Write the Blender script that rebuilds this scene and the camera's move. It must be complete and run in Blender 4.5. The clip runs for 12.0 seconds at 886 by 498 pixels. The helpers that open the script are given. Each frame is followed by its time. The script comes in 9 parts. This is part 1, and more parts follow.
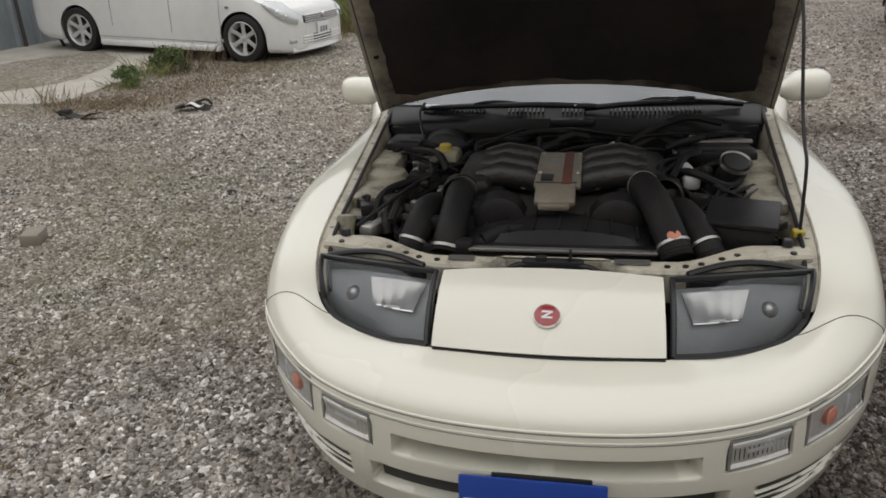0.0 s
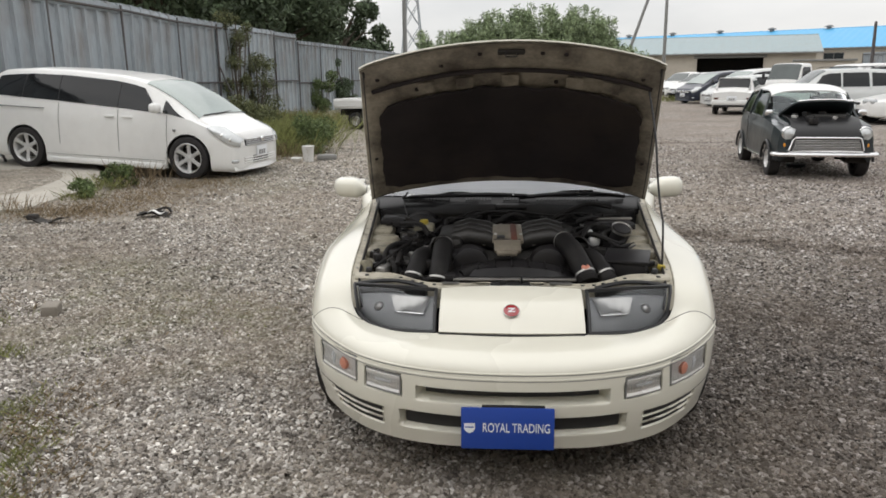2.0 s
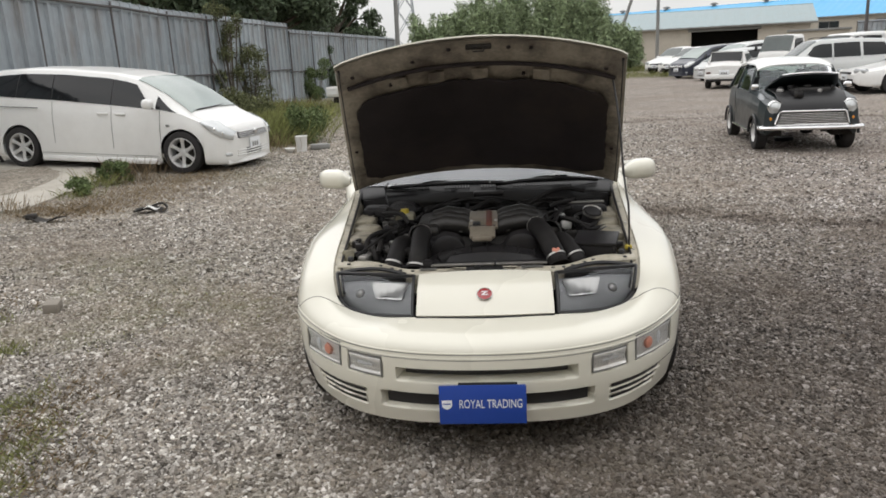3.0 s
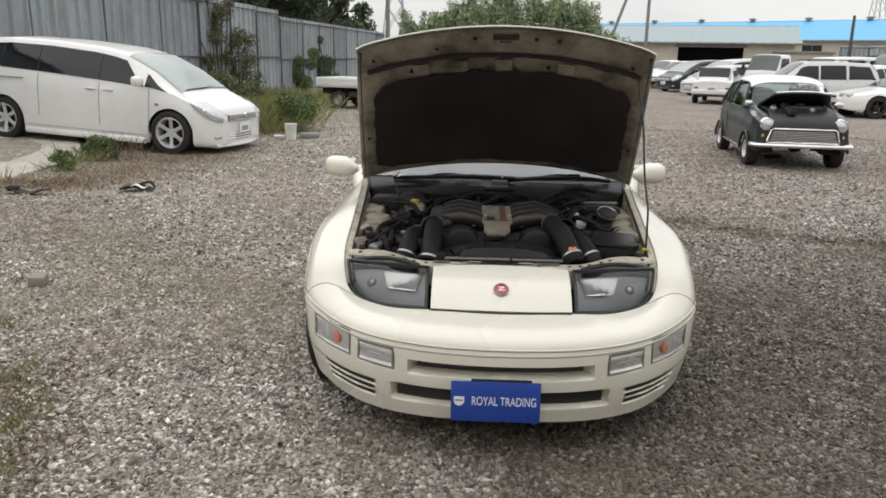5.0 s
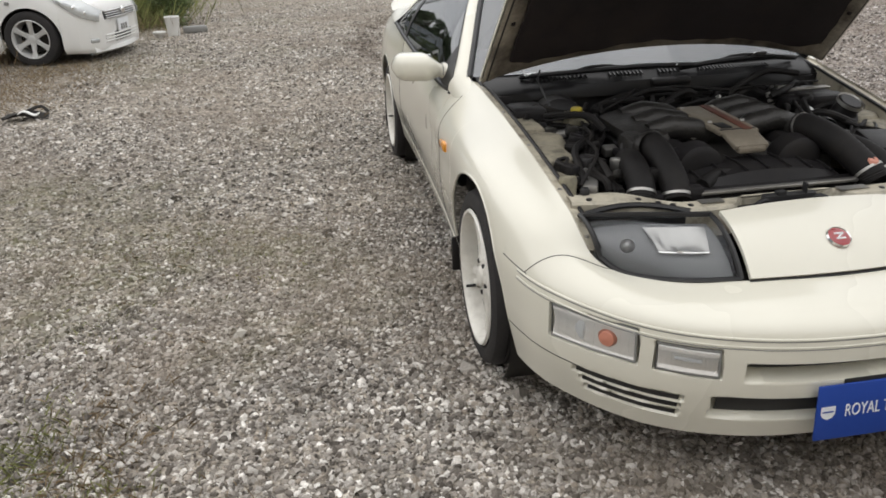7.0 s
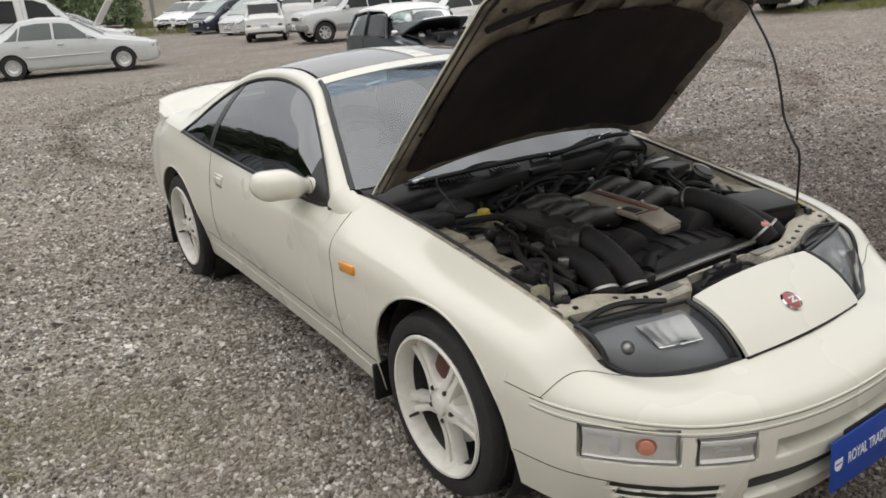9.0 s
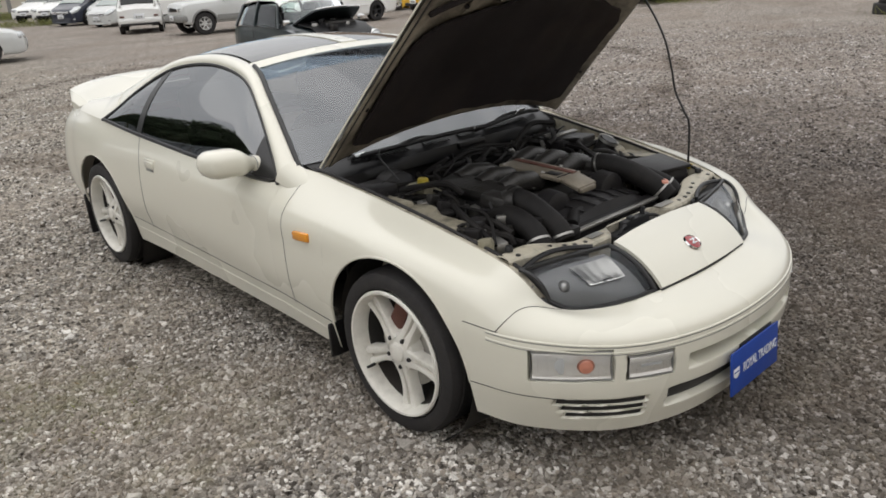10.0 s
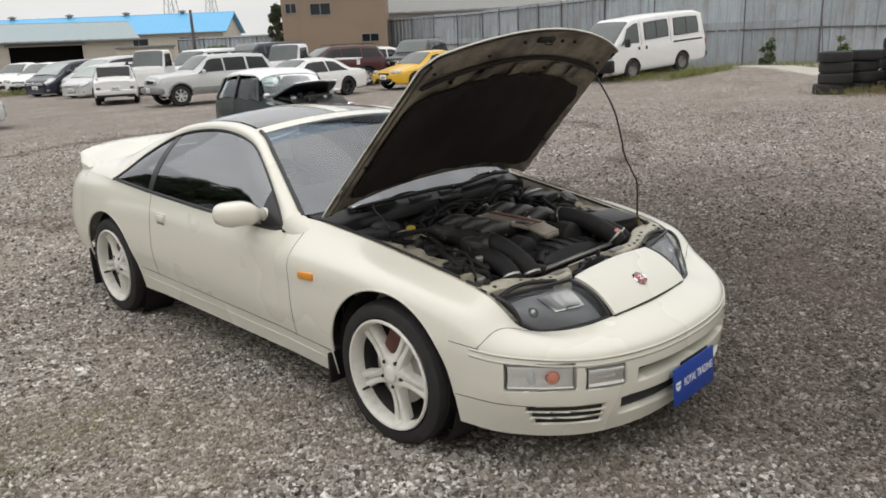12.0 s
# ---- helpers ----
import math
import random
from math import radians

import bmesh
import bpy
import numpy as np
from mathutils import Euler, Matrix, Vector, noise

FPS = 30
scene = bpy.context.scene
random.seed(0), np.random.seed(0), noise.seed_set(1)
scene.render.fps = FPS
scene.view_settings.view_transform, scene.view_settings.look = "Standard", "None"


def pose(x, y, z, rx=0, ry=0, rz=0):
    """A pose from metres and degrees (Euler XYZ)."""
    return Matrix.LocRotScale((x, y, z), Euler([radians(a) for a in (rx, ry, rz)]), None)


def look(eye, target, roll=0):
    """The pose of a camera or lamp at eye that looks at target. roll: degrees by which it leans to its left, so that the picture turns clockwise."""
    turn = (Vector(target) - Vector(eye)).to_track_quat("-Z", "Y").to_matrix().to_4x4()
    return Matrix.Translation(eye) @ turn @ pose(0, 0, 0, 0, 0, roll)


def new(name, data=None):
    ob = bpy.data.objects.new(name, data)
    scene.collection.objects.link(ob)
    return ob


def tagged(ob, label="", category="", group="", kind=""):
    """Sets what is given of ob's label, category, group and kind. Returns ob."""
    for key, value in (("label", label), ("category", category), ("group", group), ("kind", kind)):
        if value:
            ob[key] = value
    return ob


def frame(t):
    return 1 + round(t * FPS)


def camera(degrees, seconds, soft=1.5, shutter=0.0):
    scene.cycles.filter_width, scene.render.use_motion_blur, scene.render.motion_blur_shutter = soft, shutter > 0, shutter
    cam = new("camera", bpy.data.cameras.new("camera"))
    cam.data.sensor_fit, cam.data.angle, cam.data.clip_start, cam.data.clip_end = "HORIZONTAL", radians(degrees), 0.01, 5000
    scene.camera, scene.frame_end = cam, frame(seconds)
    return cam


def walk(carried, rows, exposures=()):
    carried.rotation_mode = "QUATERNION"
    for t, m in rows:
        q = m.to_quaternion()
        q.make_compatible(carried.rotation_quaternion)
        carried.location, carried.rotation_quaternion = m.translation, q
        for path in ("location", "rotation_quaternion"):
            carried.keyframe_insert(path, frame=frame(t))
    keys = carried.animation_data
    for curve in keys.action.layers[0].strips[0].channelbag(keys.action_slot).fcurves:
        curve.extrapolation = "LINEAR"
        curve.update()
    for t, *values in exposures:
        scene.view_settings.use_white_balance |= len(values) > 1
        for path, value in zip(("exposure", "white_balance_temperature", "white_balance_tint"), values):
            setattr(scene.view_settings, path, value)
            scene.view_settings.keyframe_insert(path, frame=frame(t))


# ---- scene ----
cam = camera(60.8, 12.0, soft=1.7)
PATH = [
    (0, (0.096, -2.209, 1.445), (-0.288, -0.401, 0.682), -2.98),
    (0.5, (-0.058, -2.48, 1.488), (-0.209, -0.605, 0.809), -1.55),
    (1, (-0.097, -2.793, 1.497), (-0.194, -0.867, 0.967), -0.57),
    (1.5, (-0.147, -3.056, 1.504), (-0.15, -1.106, 1.057), -0.81),
    (2, (-0.067, -3.321, 1.476), (-0.201, -1.377, 1.025), -0.64),
    (2.5, (-0.015, -3.429, 1.492), (-0.118, -1.508, 0.947), -2.34),
    (3, (0.047, -3.464, 1.528), (-0.091, -1.531, 1.034), -2.67),
    (3.2, (0.054, -3.467, 1.538), (-0.061, -1.524, 1.079), -1.86),
    (4.8, (-0.007, -3.438, 1.51), (-0.087, -1.501, 1.021), -0.11),
    (5, (-0.122, -3.409, 1.484), (-0.195, -1.473, 0.987), 1.07),
    (5.5, (-0.45, -3.247, 1.425), (-0.57, -1.349, 0.808), 0.1),
    (6, (-0.774, -2.921, 1.434), (-0.802, -1.039, 0.758), 1.34),
    (6.5, (-1.095, -2.606, 1.4), (-1.025, -0.743, 0.675), -0.0),
    (6.7, (-1.186, -2.457, 1.397), (-1.033, -0.617, 0.628), -1.04),
    (8.3, (-1.657, -1.733, 1.448), (-0.868, -0.07, 0.666), -2.6),
    (8.5, (-1.722, -1.717, 1.467), (-0.855, -0.075, 0.724), -3.09),
    (9, (-1.904, -1.738, 1.534), (-0.873, -0.158, 0.87), -3.74),
    (9.5, (-2.02, -1.825, 1.531), (-0.887, -0.314, 0.874), -2.53),
    (10, (-2.24, -1.841, 1.543), (-0.986, -0.45, 0.841), -3.4),
    (10.5, (-2.466, -1.948, 1.565), (-1.138, -0.583, 0.953), -1.47),
    (11, (-2.586, -2.069, 1.587), (-1.25, -0.684, 1.04), -3.33),
    (11.5, (-2.635, -2.136, 1.579), (-1.278, -0.76, 1.065), -2.82),
    (12, (-2.62, -2.126, 1.57), (-1.256, -0.762, 1.042), -2.48),
]
walk(cam, [(t, look(eye, target, roll)) for t, eye, target, roll in PATH], [(0.0, -0.26, 6500, 11), (0.6, -0.18, 6500, 11), (1.5, 0.0, 6500, 11), (2.5, 0.09, 6500, 11), (6.5, 0.10, 6500, 11), (8.3, -0.05, 6500, 11), (10.5, -0.05, 6500, 11), (12.0, 0.0, 6500, 11)])

# ---- world and light: a bright overcast sky ----
world = bpy.data.worlds.new("overcast_sky")
scene.world = world
world.use_nodes = True
wn, wl = world.node_tree.nodes, world.node_tree.links
wn.clear()
w_out = wn.new("ShaderNodeOutputWorld")
w_bg = wn.new("ShaderNodeBackground")
w_sky = wn.new("ShaderNodeTexSky")
w_sky.sky_type, w_sky.sun_disc = "NISHITA", False
w_sky.sun_elevation, w_sky.sun_rotation = radians(62), radians(288)
w_dim = wn.new("ShaderNodeMixRGB")
w_dim.blend_type, w_dim.inputs[0].default_value = "MULTIPLY", 1.0
w_dim.inputs[2].default_value = (0.11, 0.11, 0.11, 1)
w_co = wn.new("ShaderNodeTexCoord")
w_map = wn.new("ShaderNodeMapping")
w_map.inputs["Scale"].default_value = (1.6, 1.6, 4.5)
w_noise = wn.new("ShaderNodeTexNoise")
w_noise.inputs["Scale"].default_value, w_noise.inputs["Detail"].default_value = 1.5, 6
w_ramp = wn.new("ShaderNodeValToRGB")
w_ramp.color_ramp.elements[0].position, w_ramp.color_ramp.elements[0].color = 0.3, (0.72, 0.73, 0.73, 1)
w_ramp.color_ramp.elements[1].position, w_ramp.color_ramp.elements[1].color = 0.62, (1.0, 0.99, 0.965, 1)
w_mix = wn.new("ShaderNodeMixRGB")
w_mix.inputs[0].default_value = 0.9
wl.new(w_co.outputs["Generated"], w_map.inputs[0])
wl.new(w_map.outputs[0], w_noise.inputs["Vector"])
wl.new(w_noise.outputs[0], w_ramp.inputs[0])
wl.new(w_sky.outputs[0], w_dim.inputs[1])
wl.new(w_dim.outputs[0], w_mix.inputs[1])
wl.new(w_ramp.outputs[0], w_mix.inputs[2])
# an overcast sky is brighter overhead than at the horizon
w_sep = wn.new("ShaderNodeSeparateXYZ")
w_high = wn.new("ShaderNodeMapRange")
w_high.inputs["To Min"].default_value, w_high.inputs["To Max"].default_value = 0.70, 1.30
w_grade = wn.new("ShaderNodeMixRGB")
w_grade.blend_type, w_grade.inputs[0].default_value = "MULTIPLY", 1.0
wl.new(w_co.outputs["Generated"], w_sep.inputs[0])
wl.new(w_sep.outputs["Z"], w_high.inputs[0])
wl.new(w_mix.outputs[0], w_grade.inputs[1])
wl.new(w_high.outputs[0], w_grade.inputs[2])
wl.new(w_grade.outputs[0], w_bg.inputs[0])
wl.new(w_bg.outputs[0], w_out.inputs[0])
w_bg.inputs[1].default_value = 1.29

sun = new("sun", bpy.data.lights.new("sun", "SUN"))
sun.data.energy, sun.data.angle, sun.data.color = 0.8, radians(110), (1.0, 0.97, 0.92)
sun.matrix_world = look((0, 0, 30), (15, -5, 0))


# ---- materials ----
def node_material(name):
    m = bpy.data.materials.new(name)
    m.use_nodes = True
    return m, m.node_tree.nodes, m.node_tree.links, m.node_tree.nodes["Principled BSDF"]


def mat(name, color, rough=0.5, metal=0.0, vary=0.12, scale=6.0, fine=60.0, bump=0.0, coat=0.0, dirt=None, dirt_amount=0.0, dirt_scale=2.0,
        per_object=0.0, per_island=0.0, spec=0.5, stretch=(1, 1, 1), dirt_from=0.48):
    """A surface with its colour varied at two scales, stains of another colour, uneven gloss and fine relief."""
    m, n, l, p = node_material(name)
    co = n.new("ShaderNodeTexCoord")
    mp = n.new("ShaderNodeMapping")
    mp.inputs["Scale"].default_value = stretch
    l.new(co.outputs["Object"], mp.inputs[0])
    big, small = n.new("ShaderNodeTexNoise"), n.new("ShaderNodeTexNoise")
    big.inputs["Scale"].default_value, big.inputs["Detail"].default_value = scale, 4
    small.inputs["Scale"].default_value, small.inputs["Detail"].default_value = fine, 3
    for k in (big, small):
        l.new(mp.outputs[0], k.inputs["Vector"])
    add = n.new("ShaderNodeMath")
    add.operation = "ADD"
    l.new(big.outputs[0], add.inputs[0])
    l.new(small.outputs[0], add.inputs[1])
    last = add
    if per_object or per_island:
        rnd = n.new("ShaderNodeObjectInfo") if per_object else n.new("ShaderNodeNewGeometry")
        mul = n.new("ShaderNodeMath")
        mul.operation = "MULTIPLY_ADD"
        mul.inputs[1].default_value = (per_object or per_island) / max(vary, 0.01)
        l.new(rnd.outputs["Random" if per_object else "Random Per Island"], mul.inputs[0])
        l.new(last.outputs[0], mul.inputs[2])
        off = n.new("ShaderNodeMath")
        off.inputs[1].default_value = -0.5 * (per_object or per_island) / max(vary, 0.01)
        l.new(mul.outputs[0], off.inputs[0])
        last = off
    ramp = n.new("ShaderNodeMapRange")
    ramp.inputs["From Min"].default_value, ramp.inputs["From Max"].default_value = 0.55, 1.45
    ramp.inputs["To Min"].default_value, ramp.inputs["To Max"].default_value = 1 - vary, 1 + vary
    ramp.clamp = False
    l.new(last.outputs[0], ramp.inputs[0])
    tint = n.new("ShaderNodeMixRGB")
    tint.blend_type, tint.inputs[0].default_value = "MULTIPLY", 1.0
    tint.inputs[1].default_value = (*color, 1)
    l.new(ramp.outputs[0], tint.inputs[2])
    out = tint
    if dirt:
        st = n.new("ShaderNodeTexNoise")
        st.inputs["Scale"].default_value, st.inputs["Detail"].default_value, st.inputs["Roughness"].default_value = dirt_scale, 8, 0.7
        l.new(mp.outputs[0], st.inputs["Vector"])
        sr = n.new("ShaderNodeMapRange")
        sr.inputs["From Min"].default_value, sr.inputs["From Max"].default_value = dirt_from, dirt_from + 0.24
        sr.inputs["To Max"].default_value = dirt_amount
        l.new(st.outputs[0], sr.inputs[0])
        mx = n.new("ShaderNodeMixRGB")
        mx.inputs[2].default_value = (*dirt, 1)
        l.new(sr.outputs[0], mx.inputs[0])
        l.new(out.outputs[0], mx.inputs[1])
        out = mx
    l.new(out.outputs[0], p.inputs["Base Color"])
    rr = n.new("ShaderNodeMapRange")
    rr.inputs["To Min"].default_value, rr.inputs["To Max"].default_value = max(0.02, rough * 0.75), min(1, rough * 1.3)
    l.new(big.outputs[0], rr.inputs[0])
    l.new(rr.outputs[0], p.inputs["Roughness"])
    p.inputs["Metallic"].default_value = metal
    p.inputs["Specular IOR Level"].default_value = spec
    if coat:
        p.inputs["Coat Weight"].default_value, p.inputs["Coat Roughness"].default_value = coat, 0.06
    if bump:
        b = n.new("ShaderNodeBump")
        b.inputs["Strength"].default_value, b.inputs["Distance"].default_value = min(1.0, bump), 0.01
        l.new(small.outputs[0], b.inputs["Height"])
        l.new(b.outputs[0], p.inputs["Normal"])
    return m


def glass_material(name, tint, ior=1.5):
    """A thin tinted pane: it lets tinted light through and mirrors by Fresnel."""
    m, n, l, p = node_material(name)
    out = n["Material Output"]
    n.remove(p)
    tr, gl, fr, mx = n.new("ShaderNodeBsdfTransparent"), n.new("ShaderNodeBsdfGlossy"), n.new("ShaderNodeFresnel"), n.new("ShaderNodeMixShader")
    tr.inputs[0].default_value = (*tint, 1)
    gl.inputs["Roughness"].default_value = 0.02
    gl.inputs["Color"].default_value = (0.95, 0.97, 1, 1)
    fr.inputs[0].default_value = ior
    l.new(fr.outputs[0], mx.inputs[0])
    l.new(tr.outputs[0], mx.inputs[1])
    l.new(gl.outputs[0], mx.inputs[2])
    l.new(mx.outputs[0], out.inputs[0])
    return m


M_PEARL = mat("pearl_white_paint", (0.715, 0.695, 0.60), 0.27, vary=0.006, scale=1, fine=400, coat=0.9)
M_WHITE = mat("white_car_paint", (0.80, 0.80, 0.78), 0.35, vary=0.03, coat=0.6, dirt=(0.45, 0.42, 0.36), dirt_amount=0.12)
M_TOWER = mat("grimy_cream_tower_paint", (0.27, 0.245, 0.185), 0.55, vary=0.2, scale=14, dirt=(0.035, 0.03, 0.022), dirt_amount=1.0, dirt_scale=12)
M_CREAM = mat("cream_bay_paint", (0.46, 0.425, 0.34), 0.45, vary=0.14, scale=12, dirt=(0.07, 0.058, 0.042), dirt_amount=0.9, dirt_scale=14)
M_HOODFRAME = mat("dusty_hood_inner_paint", (0.30, 0.265, 0.215), 0.6, vary=0.25, scale=8, dirt=(0.045, 0.034, 0.028), dirt_amount=0.9, dirt_scale=5.0, bump=0.1, dirt_from=0.40)
M_GLOSSBLACK = mat("satin_black_plastic", (0.008, 0.008, 0.009), 0.38, vary=0.2, fine=120, dirt=(0.02, 0.018, 0.016), dirt_amount=0.4, dirt_scale=8, spec=0.3)
M_LINER = mat("black_felt_liner", (0.031, 0.0265, 0.0275), 0.95, vary=0.4, scale=6, fine=300, bump=0.4, dirt=(0.060, 0.046, 0.038), dirt_amount=0.6, spec=0.1)
M_SILVER = mat("silver_car_paint", (0.58, 0.59, 0.58), 0.35, metal=0.15, vary=0.04, coat=0.5)
M_NAVY = mat("navy_car_paint", (0.012, 0.017, 0.035), 0.3, vary=0.1, coat=0.6)
M_RED = mat("dark_red_car_paint", (0.055, 0.006, 0.010), 0.35, vary=0.12, coat=0.3)
M_YELLOW = mat("yellow_car_paint", (0.72, 0.42, 0.02), 0.35, vary=0.05, coat=0.5)
M_GREEN = mat("dark_green_car_paint", (0.020, 0.028, 0.031), 0.35, vary=0.15, coat=0.3, spec=0.35)
M_BLACK = mat("black_car_paint", (0.012, 0.012, 0.013), 0.35, vary=0.1, coat=0.5)
M_GREYCLAD = mat("grey_cladding", (0.22, 0.22, 0.21), 0.6, vary=0.1)
M_PLASTIC = mat("black_plastic", (0.015, 0.014, 0.015), 0.42, vary=0.3, fine=150, bump=0.05, dirt=(0.026, 0.023, 0.019), dirt_amount=0.5, dirt_scale=9, spec=0.28)
M_TRIM = mat("satin_black_trim", (0.016, 0.016, 0.017), 0.4, vary=0.2)
M_RUBBER = mat("tyre_rubber", (0.018, 0.0165, 0.017), 0.7, vary=0.2, fine=90, bump=0.15, dirt=(0.06, 0.052, 0.044), dirt_amount=0.3, dirt_scale=8)
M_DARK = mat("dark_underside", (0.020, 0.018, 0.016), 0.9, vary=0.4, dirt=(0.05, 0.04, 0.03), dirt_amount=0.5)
M_CHROME = mat("chrome", (0.82, 0.82, 0.82), 0.12, metal=1.0, vary=0.05)
M_STEEL = mat("dull_steel", (0.42, 0.41, 0.39), 0.4, metal=0.9, vary=0.15, fine=80)
M_RIM = mat("white_wheel_paint", (0.74, 0.72, 0.66), 0.4, vary=0.05, dirt=(0.2, 0.16, 0.11), dirt_amount=0.35, dirt_scale=9, coat=0.3)
M_ALLOY = mat("silver_alloy", (0.66, 0.66, 0.65), 0.4, metal=0.45, vary=0.1)
M_CARGLASS = mat("dark_car_glass", (0.010, 0.011, 0.012), 0.05, vary=0.1, spec=0.42)
# opaque pane: its pale base colour holds the reflected sky
M_SCREENGLASS = mat("greenish_sky_sheen_glass", (0.27, 0.32, 0.30), 0.05, vary=0.15, scale=2, spec=1.0)
M_PALEGLASS = mat("pale_car_glass", (0.075, 0.09, 0.087), 0.06, vary=0.3, scale=1.5, spec=0.6)
M_TINT = glass_material("tinted_window_glass", (0.14, 0.15, 0.15), 2.7)
M_CLEAR = glass_material("windscreen_glass", (0.55, 0.59, 0.58), 2.45)
M_LENS = glass_material("lamp_lens", (0.985, 0.985, 0.98), 1.42)
M_AMBER = mat("amber_lens", (0.72, 0.28, 0.02), 0.2, vary=0.08, coat=0.8)
M_DULLAMBER = mat("faded_amber_bulb_cover", (0.54, 0.22, 0.15), 0.3, vary=0.1)
M_REDLENS = mat("red_lens", (0.35, 0.01, 0.01), 0.2, vary=0.1, coat=0.8)
M_LAMPGLASS = mat("headlamp_glass", (0.55, 0.57, 0.57), 0.15, metal=0.4, vary=0.15, coat=0.8)
M_LAMPINNER = mat("lamp_inner_reflector", (0.93, 0.92, 0.90), 0.25, metal=0.3, vary=0.08, fine=120)
M_BLUE = mat("blue_sign_film", (0.012, 0.055, 0.32), 0.45, vary=0.05)
M_SIGNWHITE = mat("white_sign_ink", (0.78, 0.80, 0.82), 0.5, vary=0.04)
M_EMBLEM = mat("red_enamel", (0.30, 0.02, 0.025), 0.25, vary=0.08, coat=0.8)
M_SEAT = mat("dark_seat_cloth", (0.03, 0.03, 0.032), 0.9, vary=0.2)
M_HOSE = mat("ribbed_black_hose", (0.011, 0.010, 0.010), 0.62, vary=0.25, fine=40, dirt=(0.03, 0.026, 0.021), dirt_amount=0.45, dirt_scale=9, spec=0.22)
M_CASTING = mat("dusty_dark_casting", (0.036, 0.034, 0.032), 0.38, metal=0.4, vary=0.25, scale=10, fine=90, bump=0.25, dirt=(0.02, 0.018, 0.015), dirt_amount=0.6, dirt_scale=10)
M_BRONZE = mat("dusty_bronze_cover", (0.24, 0.21, 0.165), 0.45, metal=0.35, vary=0.15, scale=9, dirt=(0.09, 0.07, 0.05), dirt_amount=0.6, dirt_scale=9)
M_RUST = mat("brown_stripe", (0.10, 0.036, 0.024), 0.6, vary=0.2)
M_YELLOWCAP = mat("yellow_cap_plastic", (0.42, 0.33, 0.04), 0.5, vary=0.1)
M_TANK = mat("aged_tank_plastic", (0.26, 0.24, 0.17), 0.5, vary=0.2, dirt=(0.06, 0.05, 0.035), dirt_amount=0.8, dirt_scale=16)
M_CONCRETE = mat("weathered_concrete", (0.47, 0.44, 0.385), 0.9, vary=0.16, scale=4, fine=90, bump=0.6, dirt=(0.26, 0.225, 0.175), dirt_amount=0.6, dirt_scale=2.2)
M_SHEET = mat("galvanised_sheet", (0.36, 0.40, 0.43), 0.5, metal=0.25, vary=0.16, scale=1.2, fine=14, per_object=0.16, dirt=(0.20, 0.16, 0.13), dirt_amount=0.6, dirt_scale=1.6, stretch=(1, 1, 0.25))
M_POST = mat("rusty_steel_post", (0.115, 0.11, 0.11), 0.7, metal=0.3, vary=0.2, dirt=(0.10, 0.06, 0.04), dirt_amount=0.6)
M_WALL = mat("cream_factory_wall", (0.50, 0.46, 0.39), 0.85, vary=0.07, scale=1.0, fine=20, dirt=(0.3, 0.27, 0.22), dirt_amount=0.5, dirt_scale=0.8)
M_BROWNWALL = mat("brown_render_wall", (0.27, 0.20, 0.145), 0.9, vary=0.06, scale=0.8, fine=20, dirt=(0.19, 0.14, 0.10), dirt_amount=0.5, dirt_scale=0.6)
M_PALEWALL = mat("pale_panel_wall", (0.55, 0.56, 0.55), 0.8, vary=0.05, scale=1)
M_BLUEROOF = mat("sky_blue_metal_roof", (0.10, 0.40, 0.68), 0.45, vary=0.05, scale=1)
M_TEALROOF = mat("faded_green_metal_roof", (0.29, 0.36, 0.375), 0.55, vary=0.08, scale=1, dirt=(0.30, 0.28, 0.25), dirt_amount=0.4)
M_BARK = mat("bark", (0.09, 0.07, 0.05), 0.9, vary=0.3, scale=4, bump=0.5)
M_LEAF_DARK = mat("dark_evergreen_leaves", (0.088, 0.118, 0.066), 0.6, vary=0.3, per_island=0.5, spec=0.3)
M_VINE = mat("dusty_vine_leaves", (0.125, 0.135, 0.065), 0.7, vary=0.3, per_island=0.6, spec=0.2)
M_LEAF = mat("green_leaves", (0.115, 0.155, 0.06), 0.6, vary=0.3, per_island=0.5, spec=0.3)
M_BAMBOO = mat("bamboo_leaves", (0.25, 0.31, 0.175), 0.6, vary=0.25, per_island=0.5, spec=0.3)
M_GRASS = mat("grass_blades", (0.22, 0.235, 0.088), 0.7, vary=0.3, per_island=0.45, spec=0.2)
M_DRYGRASS = mat("dry_brown_weeds", (0.22, 0.165, 0.10), 0.85, vary=0.3, per_island=0.6, spec=0.2)
M_WOOD = mat("weathered_wood", (0.25, 0.225, 0.19), 0.85, vary=0.2, stretch=(1, 8, 8), bump=0.3)
M_BUCKET = mat("white_bucket_plastic", (0.72, 0.72, 0.70), 0.5, vary=0.05)
M_SCRAP = mat("charred_scrap", (0.03, 0.027, 0.024), 0.9, vary=0.4, bump=0.3)


# ---- mesh helpers ----
def mesh(name, verts, faces, material=None, smooth=True, sharp=35):
    me = bpy.data.meshes.new(name)
    me.from_pydata([tuple(map(float, v)) for v in verts], [], [tuple(map(int, f)) for f in faces])
    if smooth:
        me.polygons.foreach_set("use_smooth", np.ones(len(me.polygons), bool))
        if sharp:
            me.set_sharp_from_angle(angle=radians(sharp))
    if material:
        me.materials.append(material)
    me.update()
    return me


def put(ob, parent=None, m=None, label=""):
    ob.parent = parent
    if m is not None:
        ob.matrix_basis = m
    if label:
        ob["label"] = label
    return ob


